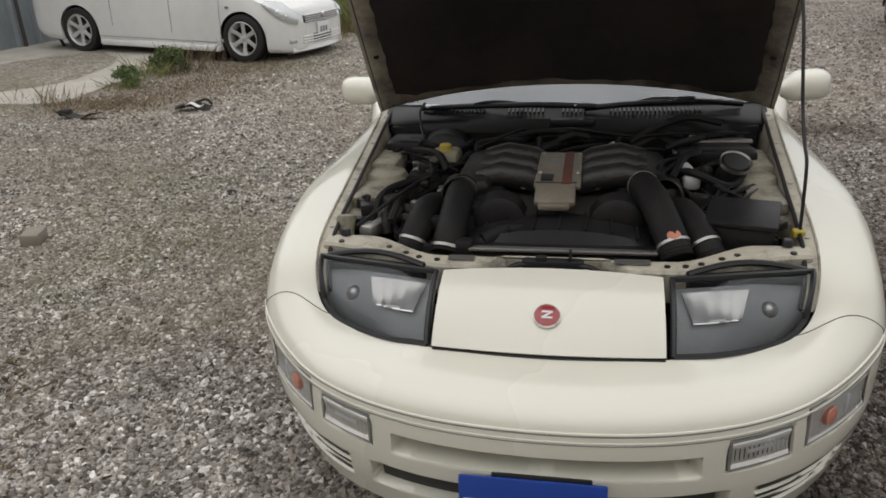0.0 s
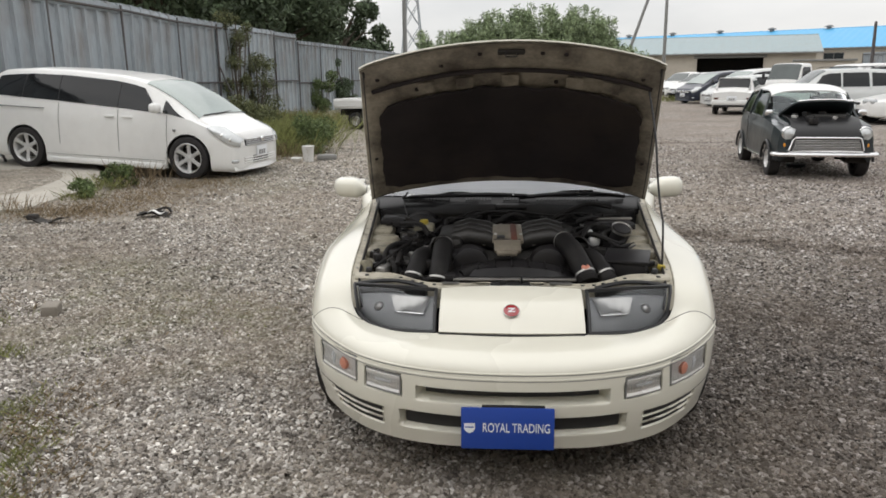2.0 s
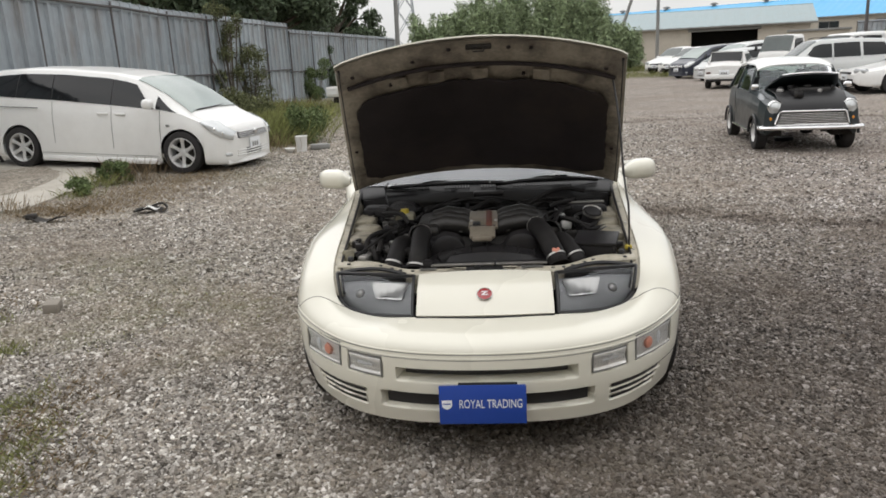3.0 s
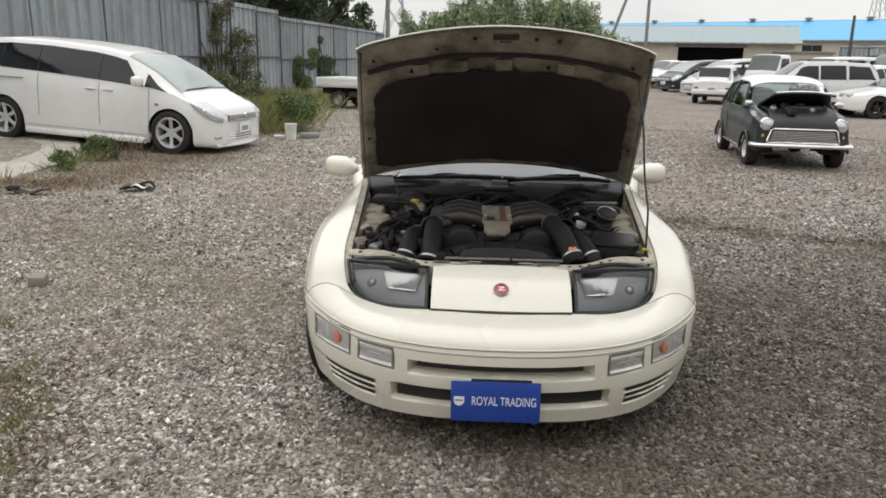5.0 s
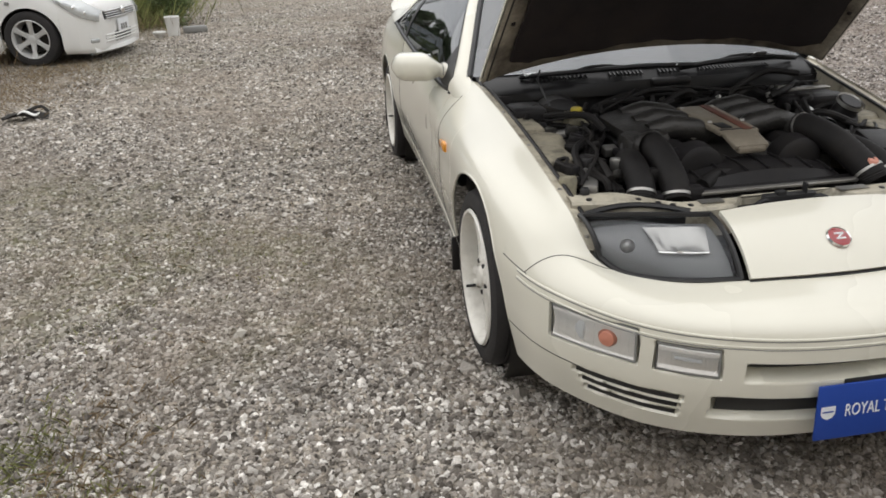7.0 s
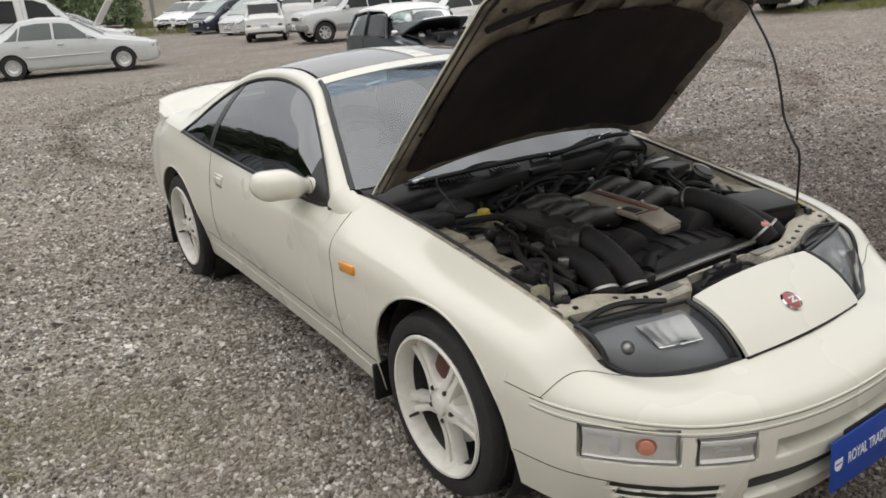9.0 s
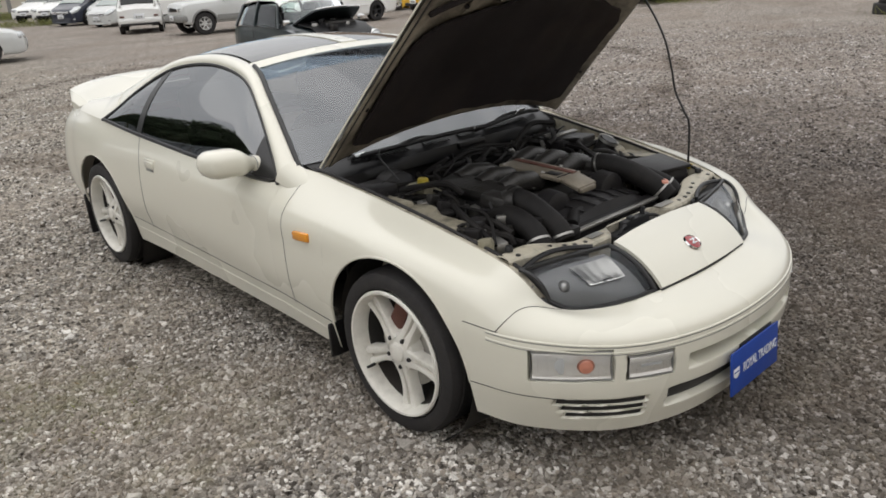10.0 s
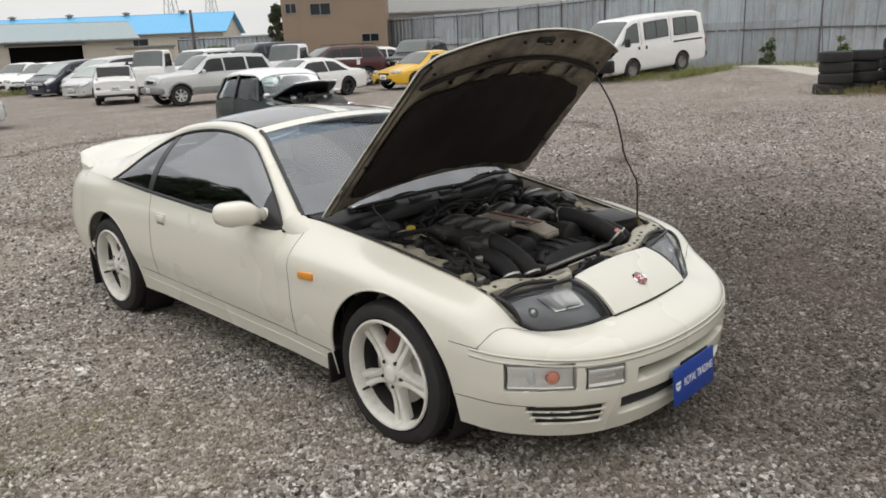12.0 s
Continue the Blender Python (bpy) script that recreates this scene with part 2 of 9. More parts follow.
def part(name, geo, material, parent, label="", m=None, smooth=True, sharp=35):
    """Links a piece of geometry (verts, faces), or a mesh made before, as one mesh under a thing or a part."""
    me = geo if isinstance(geo, bpy.types.Mesh) else mesh(name, geo[0], geo[1], material, smooth, sharp)
    return put(new(name, me), parent, m, label)


def thing(name, m, label, category, group="", kind=""):
    ob = new(name)
    ob.empty_display_size = 0.2
    ob.matrix_basis = m
    return tagged(ob, label, category, group, kind)


def solid(name, geo, material, label, category, group="", kind="", m=None, smooth=True, sharp=35):
    ob = new(name, mesh(name, geo[0], geo[1], material, smooth, sharp))
    if m is not None:
        ob.matrix_basis = m
    return tagged(ob, label, category, group, kind)


def join(*geos):
    vs, fs = [], []
    for v, f in geos:
        k = len(vs)
        vs.extend(tuple(p) for p in v)
        fs.extend(tuple(i + k for i in q) for q in f)
    return vs, fs


def moved(geo, m):
    return [tuple(m @ Vector(v)) for v in geo[0]], geo[1]


def mirrored(geo):
    return [(-v[0], v[1], v[2]) for v in geo[0]], [tuple(reversed(f)) for f in geo[1]]


def both(geo):
    return join(geo, mirrored(geo))


def grid(P, close_u=False, close_v=False, flip=False):
    """Quads over an n x m array of points."""
    P = np.asarray(P, float)
    n, m = P.shape[:2]
    fs = []
    for i in range(n if close_u else n - 1):
        for j in range(m if close_v else m - 1):
            a, b, c, d = i * m + j, ((i + 1) % n) * m + j, ((i + 1) % n) * m + (j + 1) % m, i * m + (j + 1) % m
            fs.append((d, c, b, a) if flip else (a, b, c, d))
    return [tuple(p) for p in P.reshape(-1, 3)], fs


def thick(P, t, flip=False):
    """A sheet of points given a thickness t along its normals, with closed edges."""
    P = np.asarray(P, float)
    du, dv = np.gradient(P, axis=0), np.gradient(P, axis=1)
    nrm = np.cross(du, dv)
    nrm /= np.linalg.norm(nrm, axis=2, keepdims=True) + 1e-12
    Q = P + nrm * t * (-1 if flip else 1)
    n, m = P.shape[:2]
    vs = [tuple(p) for p in P.reshape(-1, 3)] + [tuple(p) for p in Q.reshape(-1, 3)]
    k = n * m
    fs = []
    for i in range(n - 1):
        for j in range(m - 1):
            a, b, c, d = i * m + j, (i + 1) * m + j, (i + 1) * m + j + 1, i * m + j + 1
            fs += [(d, c, b, a), (a + k, b + k, c + k, d + k)]
    for i in range(n - 1):
        for j in (0, m - 1):
            a, b = i * m + j, (i + 1) * m + j
            fs.append((a, b, b + k, a + k) if j == 0 else (b, a, a + k, b + k))
    for j in range(m - 1):
        for i in (0, n - 1):
            a, b = i * m + j, i * m + j + 1
            fs.append((b, a, a + k, b + k) if i == 0 else (a, b, b + k, a + k))
    return vs, fs


def box(cx, cy, cz, sx, sy, sz, bevel=0.0, seg=2, rz=0.0, rx=0.0, ry=0.0):
    """A block with rounded edges."""
    bm = bmesh.new()
    bmesh.ops.create_cube(bm, size=1)
    bmesh.ops.scale(bm, vec=(sx, sy, sz), verts=bm.verts)
    if bevel:
        bmesh.ops.bevel(bm, geom=list(bm.edges), offset=min(bevel, 0.49 * min(sx, sy, sz)), segments=seg, affect="EDGES", profile=0.5)
    m = pose(cx, cy, cz, rx, ry, rz)
    vs = [tuple(m @ v.co) for v in bm.verts]
    bm.verts.index_update()
    fs = [tuple(v.index for v in f.verts) for f in bm.faces]
    bm.free()
    return vs, fs


def lathe(profile, n=32, axis="x"):
    """A profile of (along, radius) turned round an axis."""
    P = np.zeros((len(profile), n, 3))
    a = np.linspace(0, 2 * math.pi, n, endpoint=False)
    for i, (h, r) in enumerate(profile):
        P[i, :, 0], P[i, :, 1], P[i, :, 2] = h, r * np.cos(a), r * np.sin(a)
    vs, fs = grid(P, close_v=True)
    if axis == "z":
        vs = [(y, z, x) for x, y, z in vs]
    elif axis == "y":
        vs = [(z, x, y) for x, y, z in vs]
    return vs, fs


def spline(ctrl, n):
    """Catmull-Rom through control points (any width), n steps a span."""
    C = np.asarray(ctrl, float)
    C = np.vstack([2 * C[0] - C[1], C, 2 * C[-1] - C[-2]])
    out = []
    for i in range(1, len(C) - 2):
        t = np.linspace(0, 1, n, endpoint=False)[:, None]
        p0, p1, p2, p3 = C[i - 1:i + 3]
        out.append(0.5 * (2 * p1 + (p2 - p0) * t + (2 * p0 - 5 * p1 + 4 * p2 - p3) * t ** 2 + (3 * p1 - p0 - 3 * p2 + p3) * t ** 3))
    out.append(C[-2][None])
    return np.vstack(out)


def tube(points, radius, n=8, smooth_steps=0, caps=True, ribs=0.0):
    """A round bar along points. ribs: relief of a corrugated hose."""
    P = spline(points, smooth_steps) if smooth_steps else np.asarray(points, float)
    T = np.gradient(P, axis=0)
    T /= np.linalg.norm(T, axis=1, keepdims=True) + 1e-12
    up = np.array([0.0, 0.0, 1.0]) if abs(T[0][2]) < 0.9 else np.array([1.0, 0.0, 0.0])
    rings = []
    rad = np.broadcast_to(np.asarray(radius, float), (len(P),))
    a = np.linspace(0, 2 * math.pi, n, endpoint=False)
    for i in range(len(P)):
        s = np.cross(T[i], up)
        s /= np.linalg.norm(s) + 1e-12
        up = np.cross(s, T[i])
        r = rad[i] * (1 + (ribs if i % 2 else 0))
        rings.append(P[i] + r * (np.cos(a)[:, None] * s + np.sin(a)[:, None] * up))
    vs, fs = grid(np.array(rings), close_v=True)
    if caps:
        fs = fs + [tuple(reversed(range(n))), tuple(range(len(vs) - n, len(vs)))]
    return vs, fs


def smoothstep(a, b, x):
    u = np.clip((np.asarray(x, float) - a) / (b - a), 0, 1)
    return u * u * (3 - 2 * u)


def ground_z(x, y):
    """Height of the yard: level, with the raised apron under the minivan and a grassy hump under the cargo van."""
    apron = 0.138 * smoothstep(-4.9, -7.2, x) * smoothstep(3.4, 6.6, y) * (1 - smoothstep(12, 17, y))
    hump = 0.36 * smoothstep(15, 22, x) * (1 - 0.7 * smoothstep(22.6, 25.6, x)) * smoothstep(5, 8.5, y) * (1 - smoothstep(13.5, 19, y))
    return 0.004 + apron + hump


def on_ground(x, y, heading=(0, -1)):
    """The pose of a vehicle whose local -y points along heading."""
    a = math.degrees(math.atan2(heading[1], heading[0])) + 90
    return pose(x, y, float(ground_z(x, y)), 0, 0, a)


# ---- the yard ----
def yard_sheet():
    xs = np.concatenate([-np.geomspace(400, 12, 24), np.arange(-11.5, 14, 0.5), np.geomspace(14.5, 400, 30)])
    ys = np.concatenate([-np.geomspace(300, 7, 20), np.arange(-6.5, 20, 0.5), np.geomspace(20.5, 500, 34)])
    X, Y = np.meshgrid(xs, ys, indexing="ij")
    return grid(np.stack([X, Y, ground_z(X, Y)], 2))


class Yard:
    """Node helpers for the yard's two surfaces: the sheet beneath and the loose stones share one pattern of earth, a
    darker side, ruts and moss.
    """

    def __init__(self, name):
        self.m, self.n, self.l, self.p = node_material(name)
        self.co = self.n.new("ShaderNodeTexCoord").outputs["Object"]

    def noise(self, scale, detail=4, rough=0.55, stretch=None, turn=0.0):
        src = self.co
        if stretch:
            mp = self.n.new("ShaderNodeMapping")
            mp.inputs["Scale"].default_value = stretch
            mp.inputs["Rotation"].default_value = (0, 0, radians(turn))
            self.l.new(self.co, mp.inputs[0])
            src = mp.outputs[0]
        k = self.n.new("ShaderNodeTexNoise")
        k.inputs["Scale"].default_value, k.inputs["Detail"].default_value, k.inputs["Roughness"].default_value = scale, detail, rough
        self.l.new(src, k.inputs["Vector"])
        return k.outputs[0]

    def ramp(self, src, stops):
        k = self.n.new("ShaderNodeValToRGB")
        while len(k.color_ramp.elements) < len(stops):
            k.color_ramp.elements.new(0.5)
        for e, (pos, c) in zip(k.color_ramp.elements, stops):
            e.position, e.color = pos, ((c, c, c, 1) if isinstance(c, (int, float)) else (*c, 1))
        self.l.new(src, k.inputs[0])
        return k.outputs[0]

    def mix(self, fac, a, b, mode="MIX"):
        k = self.n.new("ShaderNodeMixRGB")
        k.blend_type = mode
        for sock, val in zip(k.inputs, (fac, a, b)):
            if isinstance(val, (int, float)):
                sock.default_value = val
            elif isinstance(val, tuple):
                sock.default_value = (*val, 1)
            else:
                self.l.new(val, sock)
        return k.outputs[0]

    def math(self, op, a, b, c=0.0):
        k = self.n.new("ShaderNodeMath")
        k.operation = op
        for sock, val in zip(k.inputs, (a, b, c)):
            if isinstance(val, (int, float)):
                sock.default_value = val
            else:
                self.l.new(val, sock)
        return k.outputs[0]

    def span(self, src, a, b, to0=0.0, to1=1.0):
        k = self.n.new("ShaderNodeMapRange")
        k.interpolation_type = "SMOOTHSTEP"
        for nm, v in (("From Min", a), ("From Max", b), ("To Min", to0), ("To Max", to1)):
            k.inputs[nm].default_value = v
        self.l.new(src, k.inputs[0])
        return k.outputs[0]

    def ground_pattern(self, col, earth_share, grain_share):
        sep = self.n.new("ShaderNodeSeparateXYZ")
        self.l.new(self.co, sep.inputs[0])
        # fines and bare earth, in patches and in long scrapes
        earth = self.ramp(self.noise(0.62, 7, 0.64), [(0.45, 0.0), (0.63, 1.0)])
        col = self.mix(self.math("MULTIPLY", earth, earth_share), col, (0.27, 0.228, 0.182))
        scrape = self.ramp(self.noise(0.9, 7, 0.68, (0.3, 0.8, 1), 14), [(0.38, 0.88), (0.52, 1.0), (0.68, 1.10)])
        col = self.mix(1.0, col, scrape, "MULTIPLY")
        clump = self.ramp(self.noise(5.5, 5, 0.7), [(0.34, 0.80), (0.5, 1.02), (0.68, 1.20)])
        col = self.mix(1.0, col, clump, "MULTIPLY")
        grain = self.ramp(self.noise(17, 6, 0.8), [(0.32, 0.62), (0.5, 1.0), (0.66, 1.42)])
        col = self.mix(grain_share, col, grain, "MULTIPLY")
        # cooler grey stone towards the far side
        cool = self.math("MULTIPLY", self.span(sep.outputs["X"], 0.3, 5.0), 1.0)
        col = self.mix(cool, col, self.mix(1.0, col, (0.885, 0.865, 0.895), "MULTIPLY"))
        # darker ground on one side of the car, fading with distance
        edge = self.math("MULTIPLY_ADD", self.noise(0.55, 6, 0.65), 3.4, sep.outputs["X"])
        dark_side = self.math("MULTIPLY", self.span(edge, 0.7, 2.5, 0.0, 1.0), self.span(sep.outputs["Y"], 0.4, 4.5, 1.0, 0.05))
        dark_side = self.math("MULTIPLY", dark_side, self.span(sep.outputs["X"], 2.6, 8.0, 1.0, 0.1))
        col = self.mix(dark_side, col, self.mix(1.0, col, (0.45, 0.43, 0.425), "MULTIPLY"))
        # a ring worn by turning wheels
        wob = self.noise(0.8, 5, 0.65)
        dx, dy = self.math("SUBTRACT", sep.outputs["X"], 4.5), self.math("SUBTRACT", sep.outputs["Y"], 8.0)
        r = self.math("SQRT", self.math("ADD", self.math("MULTIPLY", dx, dx), self.math("MULTIPLY", dy, dy)), 0.0)
        off = self.math("ABSOLUTE", self.math("SUBTRACT", self.math("MULTIPLY_ADD", wob, 1.1, r), 5.75), 0.0)
        rut = self.math("MULTIPLY", self.span(off, 0.05, 0.30, 0.85, 0.0), self.ramp(self.noise(1.7, 5, 0.7), [(0.36, 0.15), (0.54, 1.0)]))
        col = self.mix(rut, col, self.mix(1.0, col, (0.50, 0.46, 0.43), "MULTIPLY"))
        # low moss and seedlings
        moss = self.ramp(self.noise(0.36, 8, 0.70), [(0.52, 0.0), (0.66, 0.7)])
        moss = self.math("MULTIPLY", moss, self.ramp(self.noise(14, 3, 0.6), [(0.42, 0.2), (0.6, 1.0)]))
        moss = self.math("MULTIPLY", moss, self.span(sep.outputs["X"], -1.6, -0.4, 1.0, 0.12))
        return self.mix(moss, col, (0.175, 0.172, 0.085))


def gravel_ground_material():
    y = Yard("gravel_ground")
    n, l = y.n, y.l
    cells = []
    for sc in (38, 95):
        v = n.new("ShaderNodeTexVoronoi")
        v.inputs["Scale"].default_value = sc
        l.new(y.co, v.inputs["Vector"])
        hue = n.new("ShaderNodeSeparateColor")
        l.new(v.outputs["Color"], hue.inputs[0])
        cells.append((v, hue))
    (v1, h1), (v2, h2) = cells
    stone1 = y.ramp(h1.outputs[0], [(0.0, (0.085, 0.075, 0.062)), (0.4, (0.26, 0.235, 0.20)), (0.75, (0.42, 0.385, 0.335)), (1.0, (0.66, 0.62, 0.56))])
    stone2 = y.ramp(h2.outputs[0], [(0.0, (0.085, 0.072, 0.056)), (0.6, (0.29, 0.26, 0.218)), (1.0, (0.55, 0.51, 0.45))])
    # cells darken towards their edges: shade between stones, put into the colour
    crevice_shade = y.ramp(v1.outputs["Distance"], [(0.0, 1.0), (0.55, 0.85), (1.0, 0.33)])
    col = y.mix(0.8, y.mix(0.5, stone1, stone2), crevice_shade, "MULTIPLY")
    col = y.mix(1.0, col, (1.26, 1.245, 1.22), "MULTIPLY")
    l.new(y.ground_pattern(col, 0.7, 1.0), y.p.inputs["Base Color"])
    y.p.inputs["Roughness"].default_value = 0.85
    y.p.inputs["Specular IOR Level"].default_value = 0.35
    last = None
    for v, d in ((v2, 0.008), (v1, 0.016)):
        k = n.new("ShaderNodeBump")
        k.inputs["Strength"].default_value, k.inputs["Distance"].default_value, k.invert = 0.9, d, True
        l.new(v.outputs["Distance"], k.inputs["Height"])
        if last:
            l.new(last, k.inputs["Normal"])
        last = k.outputs[0]
    l.new(last, y.p.inputs["Normal"])
    return y.m


def crushed_stone_material():
    y = Yard("crushed_stone")
    rnd = y.n.new("ShaderNodeNewGeometry").outputs["Random Per Island"]
    col = y.ramp(rnd, [(0.0, (0.06, 0.052, 0.044)), (0.22, (0.16, 0.143, 0.126)), (0.42, (0.285, 0.262, 0.233)), (0.6, (0.39, 0.368, 0.338)), (0.72, (0.275, 0.236, 0.193)), (0.86, (0.53, 0.503, 0.463)), (1.0, (0.82, 0.79, 0.745))])
    col = y.mix(1.0, col, y.ramp(y.noise(160, 3, 0.6), [(0.3, 0.78), (0.7, 1.18)]), "MULTIPLY")
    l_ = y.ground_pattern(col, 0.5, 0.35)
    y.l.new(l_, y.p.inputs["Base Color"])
    y.p.inputs["Roughness"].default_value = 0.85
    y.p.inputs["Specular IOR Level"].default_value = 0.3
    return y.m


M_GRAVEL = gravel_ground_material()
M_STONE = crushed_stone_material()
solid("ground", yard_sheet(), M_GRAVEL, "gravel yard of grey crushed stone with bare earth and moss", "ground", kind="structure", sharp=0)


# ---- wheels and a loft for the parked vehicles ----
def tyre_geo(r, rim, width):
    w = width / 2
    return lathe([(-w * 0.75, rim * 0.96), (-w, rim * 1.04), (-w * 1.06, (rim + r) / 2), (-w * 0.95, r * 0.965), (-w * 0.72, r * 0.995), (-w * 0.6, r),
                  (-w * 0.56, r * 0.982), (-w * 0.5, r), (0, r * 1.002), (w * 0.5, r), (w * 0.56, r * 0.982), (w * 0.6, r),
                  (w * 0.72, r * 0.995), (w * 0.95, r * 0.965), (w * 1.06, (rim + r) / 2), (w, rim * 1.04), (w * 0.75, rim * 0.96)], 48)


def rim_geo(rim, width, spokes=5, kind="alloy"):
    """A wheel centre whose face looks to -x."""
    w = width / 2
    geos = [lathe([(-w * 0.98, rim * 1.0), (-w * 1.02, rim * 0.97), (-w * 0.9, rim * 0.93), (-w * 0.3, rim * 0.88), (w * 0.6, rim * 0.86)], 40)]
    if kind == "steel":
        geos.append(lathe([(-w * 0.5, 0.0), (-w * 0.55, rim * 0.25), (-w * 0.3, rim * 0.4), (-w * 0.62, rim * 0.7), (-w * 0.4, rim * 0.9)], 32))
    else:
        geos.append(lathe([(-w * 0.72, 0.0), (-w * 0.72, rim * 0.16), (-w * 0.6, rim * 0.24), (-w * 0.2, rim * 0.26)], 24))
        for k in range(spokes):
            a = 360 * k / spokes
            P = []
            for u, half, deep in ((0.16, 0.16, 0.66), (0.45, 0.11, 0.70), (0.75, 0.12, 0.8), (0.93, 0.18, 0.86)):
                P.append([(-w * deep + 0.02, -half * rim * 1.1, u * rim), (-w * deep, -half * rim * 0.7, u * rim), (-w * deep, half * rim * 0.7, u * rim), (-w * deep + 0.02, half * rim * 1.1, u * rim)])
            geos.append(moved(thick(P, 0.02, flip=True), pose(0, 0, 0, a, 0, 0)))
    return join(*geos)


def add_wheels(root, spots, r, rim, width, spokes=5, kind="alloy", mt=None, label="", steer=0.0):
    tyre = mesh("wheel", *tyre_geo(r, rim, width), M_RUBBER, True, 40)
    disc = mesh("rim", *rim_geo(rim, width, spokes, kind), mt or M_ALLOY, True, 35)
    back = mesh("brake_disc", *lathe([(0.02, 0.0), (0.02, rim * 0.7), (0.035, rim * 0.7), (0.035, 0.0)], 24), M_DARK)
    for x, y in spots:
        m = pose(x, y, r, 0, 0, (0 if x < 0 else 180) + (steer if y < 0.5 else 0))
        w = part("wheel", tyre, None, root, m=m)
        part("rim", disc, None, w, label)
        part("brake_disc", back, None, w)


class Shell:
    """Half of a vehicle's skin as a loft. rows: (y, bottom, belt, top, half width, half width of the roof)."""

    def __init__(self, rows, axles=(), arch=0.36, axle_z=0.31, belt_in=0.955):
        self.R = np.asarray(rows, float)
        self.axles, self.arch, self.axle_z, self.belt_in = axles, arch, axle_z, belt_in
        self.knots = 9

    def at(self, y):
        return [float(np.interp(y, self.R[:, 0], self.R[:, k])) for k in range(1, 6)]

    def section(self, y):
        zb, belt, top, w, wt = self.at(y)
        h = belt - zb
        p5 = max(belt + 0.006, top - 0.07)
        q6, q7 = max(p5 + 0.004, top - 0.02), max(p5 + 0.008, top - 0.004)
        lower = spline([(w * 0.93, zb), (w * 0.985, zb + 0.1 * h), (w, zb + 0.4 * h), (w * 0.992, zb + 0.75 * h), (w * self.belt_in, belt)], 5)
        wt = min(wt, w * self.belt_in)
        upper = spline([(w * self.belt_in, belt), ((w * self.belt_in + wt) / 2 + 0.012, (belt + p5) / 2), (wt, p5)], 4)
        roof = spline([(wt, p5), (wt * 0.9, q6), (wt * 0.5, q7), (0, top + 0.004)], 4)
        zarch = None
        for a in self.axles:
            if abs(y - a) < self.arch:
                zarch = self.axle_z + math.sqrt(max(0.0, self.arch ** 2 - (y - a) ** 2))
        if zarch is not None and zarch < belt - 0.03:
            z = lower[:, 1]
            t0 = float(np.interp(zarch, z, np.arange(len(z))))
            tt = np.linspace(t0, len(z) - 1, len(z))
            lower = np.stack([np.interp(tt, np.arange(len(z)), lower[:, k]) for k in (0, 1)], 1)
        S = np.vstack([lower, upper[1:], roof[1:]])
        return np.column_stack([S[:, 0], np.full(len(S), y), S[:, 1]])

    def columns(self):
        ys = list(np.linspace(self.R[0, 0], self.R[-1, 0], 44)) + list(self.R[:, 0])
        for a in self.axles:
            for k in np.linspace(-1, 1, 17):
                ys.append(a + self.arch * math.sin(k * math.pi / 2) * 0.9999)
            ys += [a - self.arch - 0.001, a + self.arch + 0.001]
        return np.unique(np.round(ys, 4))

    def skin(self):
        S = np.array([self.section(y) for y in self.columns()])
        g = grid(S, flip=True)
        n, m = S.shape[:2]
        caps = [tuple(range(m)), tuple(reversed(range((n - 1) * m, n * m)))]
        half = (g[0], g[1])
        ends = []
        for i, rev in ((0, False), (n - 1, True)):
            ring = np.vstack([S[i], S[i][::-1] * np.array([-1, 1, 1])])
            ends.append(([tuple(p) for p in ring], [tuple(range(len(ring)))[::(1 if rev else -1)]]))
        return join(half, mirrored(half), *ends)

    def point(self, y, f):
        """On the side glass line: f 0 at the belt, 1 at the roof's edge."""
        zb, belt, top, w, wt = self.at(y)
        p5 = max(belt + 0.006, top - 0.07)
        wt = min(wt, w * self.belt_in)
        u = [(w * self.belt_in, belt), ((w * self.belt_in + wt) / 2 + 0.012, (belt + p5) / 2), (wt, p5)]
        c = spline(u, 4)
        t = f * 8
        return np.array([np.interp(t, np.arange(9), c[:, 0]), y, np.interp(t, np.arange(9), c[:, 1])])

    def side_pane(self, corners, lift=0.007, n=8):
        """corners: (y, f) front-bottom, rear-bottom, rear-top, front-top."""
        (y0, f0), (y1, f1), (y2, f2), (y3, f3) = corners
        P = np.zeros((n, n, 3))
        for i, u in enumerate(np.linspace(0, 1, n)):
            for j, v in enumerate(np.linspace(0, 1, n)):
                y = (y0 * (1 - u) + y1 * u) * (1 - v) + (y3 * (1 - u) + y2 * u) * v
                f = (f0 * (1 - u) + f1 * u) * (1 - v) + (f3 * (1 - u) + f2 * u) * v
                P[i, j] = self.point(y, f) + np.array([lift, 0, lift * 0.3])
        return thick(P, 0.006)

    def end_pane(self, y0, y1, inset=0.05, lift=0.012, n=10):
        """A windscreen or rear window, on the roof strip between two stations."""
        P = np.zeros((n, 15, 3))
        for i, y in enumerate(np.linspace(y0, y1, n)):
            zb, belt, top, w, wt = self.at(y)
            wt = min(wt, w * self.belt_in)
            p5 = max(belt + 0.006, top - 0.07)
            roof = spline([(wt, p5), (wt * 0.9, max(p5 + 0.004, top - 0.02)), (wt * 0.5, max(p5 + 0.008, top - 0.004)), (0, top + 0.004)], 4)
            for j, s in enumerate(np.linspace(-1, 1, 15)):
                x = abs(s) * (wt - inset * 0.4)
                z = float(np.interp(x, roof[::-1, 0], roof[::-1, 1]))
                P[i, j] = (math.copysign(x, s), y + (0.004 if y1 < y0 else -0.004), z + lift)
        return thick(P, 0.006, flip=y1 > y0)


